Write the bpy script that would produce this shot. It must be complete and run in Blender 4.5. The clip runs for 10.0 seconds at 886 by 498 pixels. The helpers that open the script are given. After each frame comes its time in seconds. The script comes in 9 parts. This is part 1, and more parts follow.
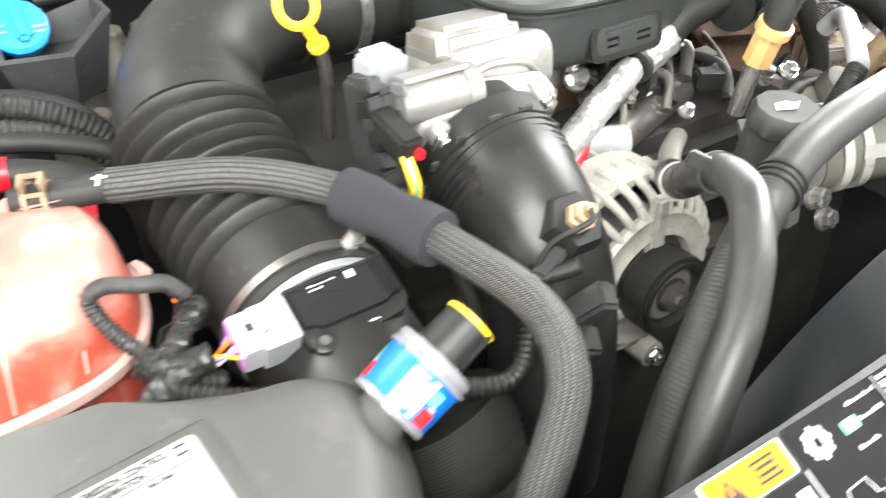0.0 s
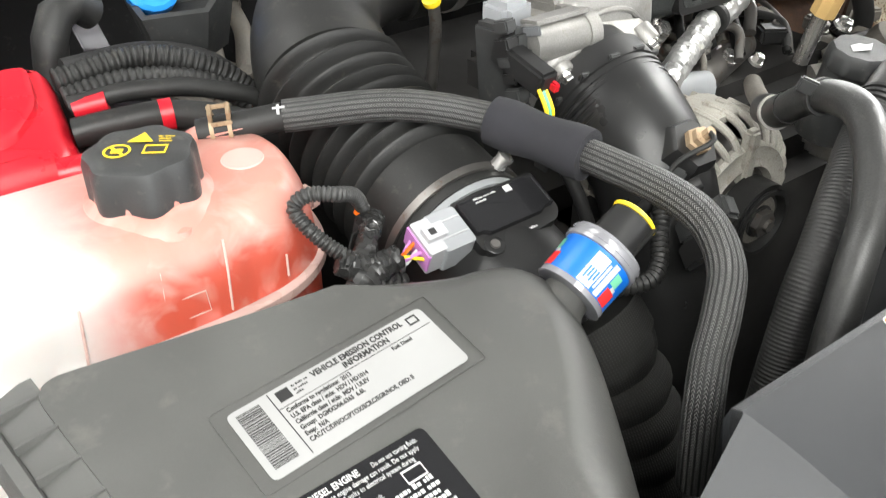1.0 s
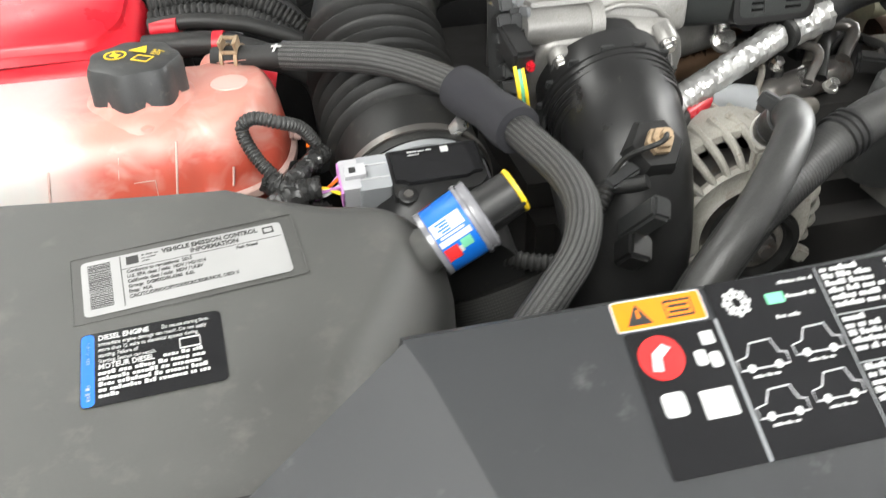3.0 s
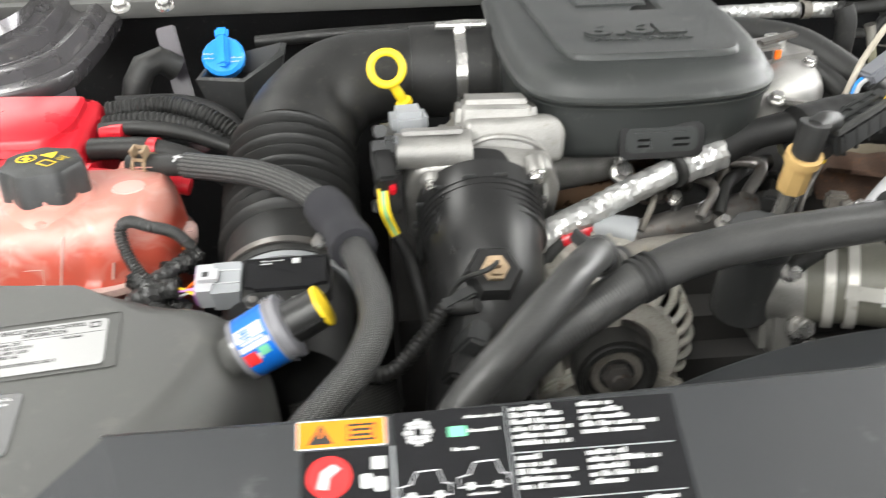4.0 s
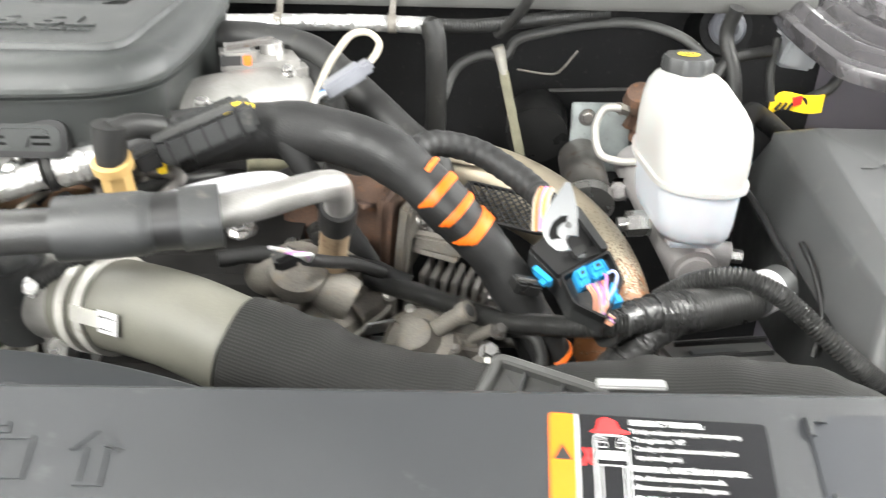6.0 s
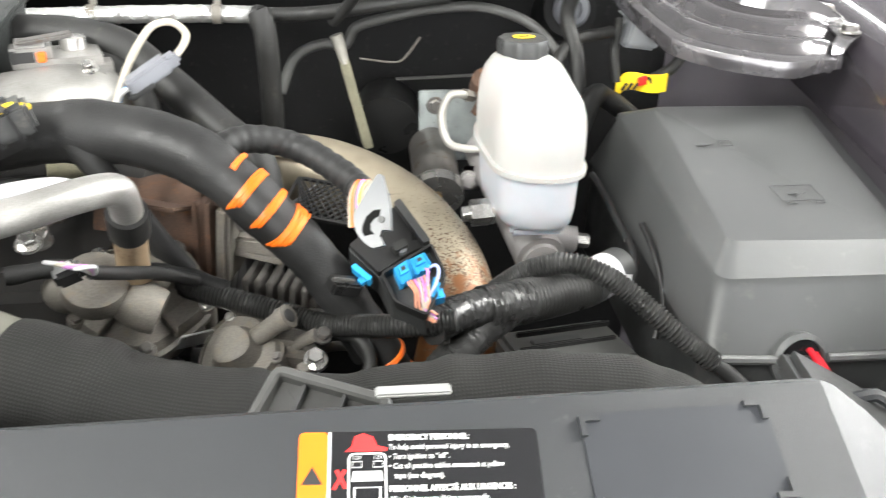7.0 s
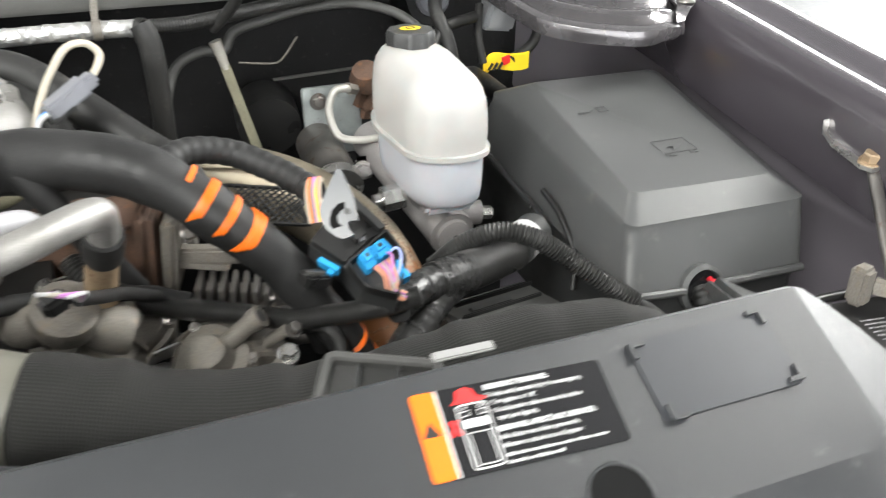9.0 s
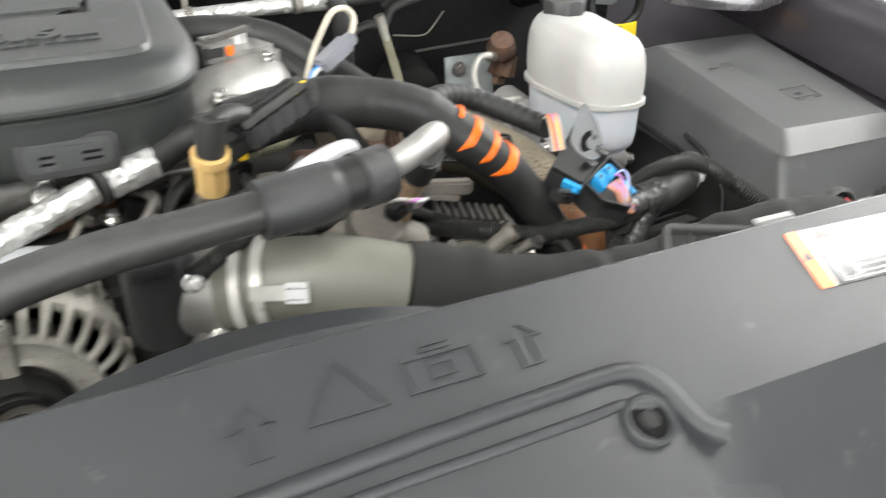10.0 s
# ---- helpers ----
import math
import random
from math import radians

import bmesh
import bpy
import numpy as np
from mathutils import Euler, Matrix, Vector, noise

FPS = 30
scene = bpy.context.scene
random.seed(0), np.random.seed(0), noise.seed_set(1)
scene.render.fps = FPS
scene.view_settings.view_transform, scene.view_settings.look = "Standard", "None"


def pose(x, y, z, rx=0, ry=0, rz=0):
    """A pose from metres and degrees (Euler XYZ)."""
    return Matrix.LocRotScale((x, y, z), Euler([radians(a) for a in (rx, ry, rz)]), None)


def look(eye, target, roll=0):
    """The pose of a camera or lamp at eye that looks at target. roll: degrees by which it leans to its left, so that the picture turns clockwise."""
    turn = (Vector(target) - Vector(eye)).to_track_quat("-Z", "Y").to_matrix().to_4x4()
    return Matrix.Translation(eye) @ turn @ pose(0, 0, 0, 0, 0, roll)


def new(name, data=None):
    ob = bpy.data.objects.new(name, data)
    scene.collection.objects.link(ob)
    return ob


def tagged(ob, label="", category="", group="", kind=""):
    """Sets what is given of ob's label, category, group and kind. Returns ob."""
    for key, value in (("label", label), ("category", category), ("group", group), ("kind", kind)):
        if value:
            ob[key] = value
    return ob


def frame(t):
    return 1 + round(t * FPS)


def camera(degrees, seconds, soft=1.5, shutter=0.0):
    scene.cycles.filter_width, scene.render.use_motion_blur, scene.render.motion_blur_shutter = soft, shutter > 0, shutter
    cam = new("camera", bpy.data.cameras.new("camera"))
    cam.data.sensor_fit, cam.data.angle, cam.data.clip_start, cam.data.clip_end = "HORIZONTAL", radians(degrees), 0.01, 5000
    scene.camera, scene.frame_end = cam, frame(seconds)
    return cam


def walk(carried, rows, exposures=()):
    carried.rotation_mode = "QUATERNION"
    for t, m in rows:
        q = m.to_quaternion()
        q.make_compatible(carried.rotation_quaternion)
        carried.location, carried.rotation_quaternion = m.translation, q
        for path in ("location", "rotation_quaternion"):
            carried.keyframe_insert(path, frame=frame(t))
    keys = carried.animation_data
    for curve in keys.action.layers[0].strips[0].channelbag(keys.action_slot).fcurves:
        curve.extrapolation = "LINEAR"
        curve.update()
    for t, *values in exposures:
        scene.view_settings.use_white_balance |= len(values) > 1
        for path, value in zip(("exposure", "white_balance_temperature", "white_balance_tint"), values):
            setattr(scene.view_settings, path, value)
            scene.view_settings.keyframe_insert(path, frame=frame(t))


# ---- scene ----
cam = camera(54.7, 10.0, soft=1.1, shutter=0.5)
PATH = [
    (0, (0.19, 0.072, 1.43), (1.071, 1.447, 0.275), -0.9),
    (0.5, (0.086, 0.073, 1.434), (0.999, 1.428, 0.281), -1.0),
    (1, (0.039, 0.066, 1.424), (0.965, 1.407, 0.266), -0.8),
    (1.5, (0.042, 0.045, 1.398), (0.963, 1.389, 0.238), -0.6),
    (2, (0.095, -0.012, 1.387), (0.845, 1.432, 0.224), -0.7),
    (2.2, (0.129, -0.04, 1.391), (0.783, 1.451, 0.229), -0.7),
    (3.3, (0.289, -0.114, 1.443), (0.583, 1.519, 0.327), -1.3),
    (3.5, (0.327, -0.131, 1.458), (0.579, 1.544, 0.395), -1.4),
    (4, (0.444, -0.158, 1.459), (0.592, 1.582, 0.485), -1.0),
    (4.5, (0.598, -0.166, 1.464), (0.666, 1.6, 0.528), -0.5),
    (5, (0.755, -0.147, 1.458), (0.772, 1.635, 0.55), -0.1),
    (5.5, (0.953, -0.135, 1.435), (0.966, 1.647, 0.527), 1.2),
    (6, (1.09, -0.127, 1.41), (1.115, 1.653, 0.498), 1.3),
    (6.2, (1.12, -0.12, 1.398), (1.146, 1.658, 0.482), 1.1),
    (7.3, (1.17, -0.09, 1.396), (1.505, 1.652, 0.472), 1.4),
    (7.5, (1.17, -0.09, 1.4), (1.553, 1.641, 0.475), 1.3),
    (8, (1.163, -0.09, 1.4), (1.656, 1.611, 0.469), 0.2),
    (8.5, (1.142, -0.095, 1.401), (1.731, 1.571, 0.463), 0.1),
    (9, (1.039, -0.114, 1.414), (1.692, 1.525, 0.472), -0.0),
    (9.5, (0.89, -0.154, 1.429), (1.593, 1.461, 0.482), -0.4),
    (10, (0.726, -0.164, 1.417), (1.463, 1.438, 0.474), -0.6),
]
walk(cam, [(t, look(eye, target, roll)) for t, eye, target, roll in PATH],
     [(0, 0.62), (0.5, 0.1), (1, -0.28), (2, -0.47), (3.5, -0.45), (4, -0.42), (4.5, -0.16), (5.0, 0.26), (5.2, 0.4), (5.7, 0.5), (6.2, 0.55), (7.4, 0.24), (8, 0.1), (9, -0.05), (10, -0.15)])
# ---- world, lamps, exposure ----
world = bpy.data.worlds.new("garage_air")
bpy.context.scene.world = world
world.use_nodes = True
_bg = world.node_tree.nodes["Background"]
_bg.inputs["Color"].default_value = (0.86, 0.92, 1.0, 1)
_bg.inputs["Strength"].default_value = 0.13


def lamp(name, eye, target, size_x, size_y, watts, colour=(0.97, 1.0, 0.97)):
    data = bpy.data.lights.new(name, 'AREA')
    data.shape = 'RECTANGLE'
    data.size = size_x
    data.size_y = size_y
    data.energy = watts
    data.color = colour
    ob = bpy.data.objects.new(name, data)
    bpy.context.scene.collection.objects.link(ob)
    ob.matrix_world = look(eye, target)
    return ob


lamp("ceiling_light_front", (-1.15, -1.8, 3.28), (-1.15, -1.6, 0.0), 2.9, 2.0, 390, (1.0, 1.0, 0.96))
lamp("ceiling_light_left", (-0.9, 1.6, 3.25), (0.2, 0.5, 1.0), 1.4, 1.6, 80, (1.0, 1.0, 0.96))
lamp("ceiling_light_right", (3.5, 0.5, 3.25), (1.3, 0.45, 1.0), 0.8, 1.7, 225, (1.0, 1.0, 0.96))
lamp("daylight_bay_door", (5.1, 3.0, 1.5), (1.2, 0.7, 1.1), 4.2, 2.2, 420, (1.0, 1.0, 0.98))
# fill lamp added to brighten front faces; no door is known on this side
lamp("front_fill_light", (0.8, -3.4, 1.6), (0.8, 0.6, 1.1), 4.2, 2.0, 115, (1.0, 1.0, 0.97))

# ---- materials ----
def mat(name, colour, rough=0.5, metal=0.0, grain=0.0, grain_scale=900, blotch=0.12, blotch_scale=25, bump=0.0,
        bump_scale=1500, dirt=None, dirt_amount=0.0, coat=0.0, subsurface=0.0, rough_var=0.12, spec=0.5):
    """A painted, moulded or cast surface: colour with stains at a large and grain at a small scale, and fine relief."""
    m = bpy.data.materials.new(name)
    m.use_nodes = True
    nt = m.node_tree
    n, l = nt.nodes, nt.links
    bsdf = n["Principled BSDF"]
    coord = n.new("ShaderNodeTexCoord")
    big = n.new("ShaderNodeTexNoise")
    big.inputs["Scale"].default_value, big.inputs["Detail"].default_value = blotch_scale, 5
    fine = n.new("ShaderNodeTexNoise")
    fine.inputs["Scale"].default_value, fine.inputs["Detail"].default_value = grain_scale, 2
    for t in (big, fine):
        l.new(coord.outputs["Object"], t.inputs["Vector"])
    ramp = n.new("ShaderNodeMapRange")
    ramp.inputs["From Min"].default_value, ramp.inputs["From Max"].default_value = 0.3, 0.7
    ramp.inputs["To Min"].default_value, ramp.inputs["To Max"].default_value = 1 - blotch, 1 + blotch
    l.new(big.outputs["Fac"], ramp.inputs["Value"])
    ramp2 = n.new("ShaderNodeMapRange")
    ramp2.inputs["From Min"].default_value, ramp2.inputs["From Max"].default_value = 0.3, 0.7
    ramp2.inputs["To Min"].default_value, ramp2.inputs["To Max"].default_value = 1 - grain, 1 + grain
    l.new(fine.outputs["Fac"], ramp2.inputs["Value"])
    mul = n.new("ShaderNodeMath")
    mul.operation = "MULTIPLY"
    l.new(ramp.outputs["Result"], mul.inputs[0])
    l.new(ramp2.outputs["Result"], mul.inputs[1])
    tint = n.new("ShaderNodeVectorMath")
    tint.operation = "SCALE"
    tint.inputs[0].default_value = colour[:3]
    l.new(mul.outputs[0], tint.inputs["Scale"])
    out = tint.outputs[0]
    if dirt:
        spots = n.new("ShaderNodeTexNoise")
        spots.inputs["Scale"].default_value, spots.inputs["Detail"].default_value = blotch_scale * 3.1, 8
        spots.inputs["Roughness"].default_value = 0.7
        l.new(coord.outputs["Object"], spots.inputs["Vector"])
        cut = n.new("ShaderNodeMapRange")
        cut.inputs["From Min"].default_value = 0.62 - 0.25 * dirt_amount
        cut.inputs["From Max"].default_value = 0.78 - 0.25 * dirt_amount
        l.new(spots.outputs["Fac"], cut.inputs["Value"])
        mix = n.new("ShaderNodeMix")
        mix.data_type = "RGBA"
        l.new(cut.outputs["Result"], mix.inputs["Factor"])
        l.new(out, mix.inputs["A"])
        mix.inputs["B"].default_value = (*dirt, 1)
        out = mix.outputs["Result"]
    l.new(out, bsdf.inputs["Base Color"])
    rr = n.new("ShaderNodeMapRange")
    rr.inputs["From Min"].default_value, rr.inputs["From Max"].default_value = 0.3, 0.7
    rr.inputs["To Min"].default_value, rr.inputs["To Max"].default_value = max(rough - rough_var, 0.02), min(rough + rough_var, 1)
    l.new(big.outputs["Fac"], rr.inputs["Value"])
    l.new(rr.outputs["Result"], bsdf.inputs["Roughness"])
    bsdf.inputs["Metallic"].default_value = metal
    bsdf.inputs["Specular IOR Level"].default_value = spec
    bsdf.inputs["Coat Weight"].default_value = coat
    if subsurface:
        bsdf.inputs["Subsurface Weight"].default_value = subsurface
        bsdf.inputs["Subsurface Radius"].default_value = (0.03, 0.015, 0.012)
    if bump:
        rel = n.new("ShaderNodeTexNoise")
        rel.inputs["Scale"].default_value, rel.inputs["Detail"].default_value = bump_scale, 3
        l.new(coord.outputs["Object"], rel.inputs["Vector"])
        b = n.new("ShaderNodeBump")
        b.inputs["Strength"].default_value, b.inputs["Distance"].default_value = bump, 0.0006
        l.new(rel.outputs["Fac"], b.inputs["Height"])
        l.new(b.outputs["Normal"], bsdf.inputs["Normal"])
    return m


PLASTIC = mat("black_moulded_plastic", (0.03, 0.031, 0.031), 0.46, grain=0.1, bump=0.25, blotch=0.15, dirt=(0.09, 0.085, 0.075), dirt_amount=0.15)
SHIELD = mat("grey_black_grained_plastic", (0.022, 0.0236, 0.0255), 0.36, spec=0.41, rough_var=0.05, grain=0.06, grain_scale=2500, bump=0.35, bump_scale=3500, blotch=0.06, blotch_scale=9, dirt=(0.085, 0.085, 0.085), dirt_amount=0.05)
AIRBOX = mat("airbox_dark_plastic", (0.068, 0.068, 0.0645), 0.42, grain=0.06, grain_scale=2200, bump=0.3, bump_scale=3000, blotch=0.16, blotch_scale=9, dirt=(0.1, 0.097, 0.09), dirt_amount=0.3)
RUBBER = mat("black_rubber", (0.018, 0.018, 0.0175), 0.5, grain=0.1, bump=0.2, blotch=0.2, dirt=(0.05, 0.047, 0.041), dirt_amount=0.2, spec=0.34)
SATIN = mat("satin_black_plastic", (0.015, 0.015, 0.015), 0.38, spec=0.42, grain=0.05, blotch=0.15, dirt=(0.04, 0.038, 0.034), dirt_amount=0.04)
TAPE = mat("black_harness_tape", (0.016, 0.016, 0.016), 0.55, grain=0.15, bump=0.5, bump_scale=500, blotch=0.2, spec=0.35)
CRINKLE = mat("crinkled_vinyl_tape", (0.024, 0.024, 0.0235), 0.32, bump=0.5, bump_scale=260, blotch=0.2, spec=0.45)
HOSERUB = mat("grey_black_hose_rubber", (0.034, 0.034, 0.033), 0.42, spec=0.45, grain=0.15, grain_scale=700, bump=0.4, bump_scale=700, blotch=0.15, dirt=(0.06, 0.058, 0.052), dirt_amount=0.15)
FELT = mat("black_felt_sleeve", (0.018, 0.018, 0.022), 0.95, grain=0.25, grain_scale=3000, bump=0.6, bump_scale=3000)
GREYHOSE = mat("grey_green_radiator_hose", (0.115, 0.112, 0.092), 0.55, grain=0.08, bump=0.2, blotch=0.12)
ALU = mat("cast_aluminium", (0.265, 0.258, 0.245), 0.45, 0.55, grain=0.12, grain_scale=900, bump=0.45, bump_scale=900, blotch=0.2, dirt=(0.2, 0.185, 0.16), dirt_amount=0.1)
CLAMPPALE = mat("dull_pale_spring_steel", (0.42, 0.41, 0.38), 0.5, 0.35, blotch=0.2, dirt=(0.22, 0.2, 0.16), dirt_amount=0.15)
DULLALU = mat("dusty_cast_aluminium", (0.175, 0.162, 0.142), 0.6, 0.3, grain=0.2, grain_scale=700, bump=0.5, bump_scale=900, blotch=0.2, dirt=(0.2, 0.17, 0.13), dirt_amount=0.35)
FIREWALLPT = mat("matte_black_firewall", (0.012, 0.012, 0.0125), 0.65, spec=0.25, blotch=0.3, dirt=(0.04, 0.04, 0.038), dirt_amount=0.15)
ALTALU = mat("pale_cast_aluminium", (0.37, 0.355, 0.315), 0.6, 0.2, grain=0.15, bump=0.5, bump_scale=900, blotch=0.15, dirt=(0.2, 0.17, 0.13), dirt_amount=0.2)
LOOM = mat("shiny_black_conduit", (0.03, 0.03, 0.029), 0.36, spec=0.42, blotch=0.2, dirt=(0.05, 0.047, 0.042), dirt_amount=0.2)
FADED = mat("faded_grey_plastic", (0.078, 0.08, 0.08), 0.36, spec=0.6, rough_var=0.05, grain=0.06, grain_scale=2500, bump=0.3, bump_scale=3200, blotch=0.08, blotch_scale=11, dirt=(0.12, 0.12, 0.115), dirt_amount=0.1)
COVPL = mat("engine_cover_plastic", (0.026, 0.0285, 0.0275), 0.38, spec=0.45, rough_var=0.05, grain=0.06, grain_scale=2500, bump=0.35, bump_scale=3500, blotch=0.08, blotch_scale=10, dirt=(0.08, 0.08, 0.078), dirt_amount=0.08)
PLUGGREY = mat("blue_grey_plastic", (0.17, 0.175, 0.195), 0.45, blotch=0.1)
SEATPL = mat("smooth_label_seat", (0.03, 0.032, 0.036), 0.42, spec=0.36, blotch=0.06, rough_var=0.03)
CHROME = mat("bright_zinc_steel", (0.6, 0.59, 0.57), 0.28, 0.9, blotch=0.1, dirt=(0.4, 0.35, 0.28), dirt_amount=0.15)
FOIL = mat("crinkled_foil_wrap", (0.6, 0.6, 0.59), 0.38, 0.8, bump=0.4, bump_scale=260, blotch=0.12)
GALV = mat("galvanised_sheet", (0.33, 0.36, 0.355), 0.42, 0.5, blotch=0.15, blotch_scale=60, dirt=(0.2, 0.19, 0.16), dirt_amount=0.1)
STEEL = mat("dark_steel", (0.2, 0.19, 0.18), 0.4, 0.8, blotch=0.2, dirt=(0.15, 0.1, 0.07), dirt_amount=0.3)
RUST = mat("rusty_cast_iron", (0.11, 0.065, 0.045), 0.85, 0.1, grain=0.25, bump=0.7, blotch=0.3, dirt=(0.2, 0.09, 0.04), dirt_amount=0.3)
BRONZE = mat("brown_tinted_pipe", (0.3, 0.19, 0.12), 0.35, 0.7, blotch=0.25)
RED = mat("bright_red_plastic", (0.5, 0.009, 0.02), 0.35, blotch=0.08)
ORANGE = mat("orange_tape", (0.85, 0.16, 0.01), 0.45, blotch=0.12, bump=0.4, bump_scale=600)
YELLOW = mat("yellow_plastic", (0.85, 0.6, 0.02), 0.45, blotch=0.08)
AMBER = mat("amber_plastic", (0.5, 0.33, 0.13), 0.4, blotch=0.15)
BLUE = mat("blue_plastic", (0.02, 0.25, 0.75), 0.35, blotch=0.1)
CYAN = mat("light_blue_plastic", (0.02, 0.27, 0.56), 0.4, blotch=0.1)
GREYPL = mat("grey_plastic", (0.27, 0.28, 0.29), 0.45, blotch=0.06)
SMOKED = mat("smoky_clear_plastic", (0.2, 0.2, 0.215), 0.16, blotch=0.05, coat=0.5)
LEVERPL = mat("mid_grey_plastic", (0.115, 0.12, 0.125), 0.45, blotch=0.06)
LTGREY = mat("pale_grey_plastic", (0.4, 0.4, 0.415), 0.4, blotch=0.06)
BRAKEPL = mat("milky_white_nylon", (0.41, 0.405, 0.39), 0.4, blotch=0.06, dirt=(0.45, 0.42, 0.35), dirt_amount=0.05, subsurface=0.3)
BRAKELOW = mat("milky_fluid_filled_nylon", (0.45, 0.468, 0.505), 0.38, blotch=0.06, subsurface=0.4)
# base colour carries some lens glare over the black-purple paint
PAINT = mat("black_purple_car_paint", (0.055, 0.049, 0.057), 0.22, 0.2, blotch=0.04, blotch_scale=4, coat=0.6, rough_var=0.03)
HINGEPAINT = mat("grey_black_metallic_paint", (0.1, 0.095, 0.1), 0.24, 0.6, blotch=0.12, coat=0.6, rough_var=0.08, dirt=(0.16, 0.15, 0.14), dirt_amount=0.2)
# base raised well above the dark paint, to stand in for veiling glare
HAZEPAINT = mat("glare_lifted_black_bodywork", (0.14, 0.128, 0.144), 0.5, blotch=0.05, blotch_scale=4, rough_var=0.03)
BRAKEALU = mat("grey_cast_brake_alloy", (0.33, 0.315, 0.31), 0.5, 0.3, grain=0.1, bump=0.4, bump_scale=900, blotch=0.1, dirt=(0.2, 0.19, 0.17), dirt_amount=0.1)
SALMON = mat("salmon_wire", (0.62, 0.27, 0.17), 0.45)
LILAC = mat("lilac_wire", (0.36, 0.42, 0.72), 0.45)
GREYRUB = mat("grey_weathered_rubber", (0.05, 0.05, 0.048), 0.6, blotch=0.2)
COWLGREY = mat("grey_cowl_plastic", (0.077, 0.076, 0.072), 0.6, grain=0.06, blotch=0.1, bump=0.2)
# near-black with strong blotches of tone
VOID = mat("near_black_metal", (0.02, 0.019, 0.018), 0.7, blotch=0.4)
WHITEPR = mat("white_print", (0.5, 0.5, 0.5), 0.5, blotch=0.03)
# near-black that paints the dark inside holes and slots
PITCH = mat("matte_black_hole_fill", (0.006, 0.006, 0.006), 0.85, blotch=0.2, spec=0.12)
LABELWH = mat("silver_white_label", (0.3, 0.3, 0.296), 0.4, blotch=0.03)
LABELBK = mat("black_label", (0.012, 0.012, 0.013), 0.14, blotch=0.1, rough_var=0.03)
# print, and the painted dark of small uncut holes
INK = mat("black_ink_and_hole_dark", (0.02, 0.02, 0.02), 0.5, blotch=0.05)
LABELOR = mat("orange_label", (0.8, 0.15, 0.008), 0.4, blotch=0.04)
LABELYE = mat("yellow_orange_label", (0.76, 0.2, 0.005), 0.4, blotch=0.04)
LABELGR = mat("green_label", (0.15, 0.5, 0.3), 0.4, blotch=0.04)
LABELRD = mat("red_label", (0.7, 0.03, 0.03), 0.4, blotch=0.04)
LABELBL = mat("blue_label", (0.003, 0.135, 0.56), 0.4, blotch=0.04)
PINKW = mat("purple_wire", (0.5, 0.2, 0.5), 0.45)
BEIGE = mat("beige_loom", (0.42, 0.38, 0.31), 0.7, blotch=0.15)
CLAMPTAN = mat("tan_rusty_spring_steel", (0.34, 0.25, 0.16), 0.5, 0.3, blotch=0.25, dirt=(0.16, 0.08, 0.04), dirt_amount=0.3)
OLIVE = mat("olive_ground_strap", (0.2, 0.19, 0.13), 0.75, blotch=0.25, grain=0.3, grain_scale=1500)
WALLPAINT = mat("white_wall_paint", (0.8, 0.8, 0.8), 0.8, blotch=0.04)
# dark so that the unseen ceiling replaces the shade of the raised hood
DARKCEIL = mat("darkened_unseen_ceiling", (0.17, 0.17, 0.175), 0.7, blotch=0.15)
CONCRETE = mat("pale_sealed_concrete", (0.55, 0.54, 0.52), 0.6, blotch=0.12, grain=0.1, grain_scale=300)


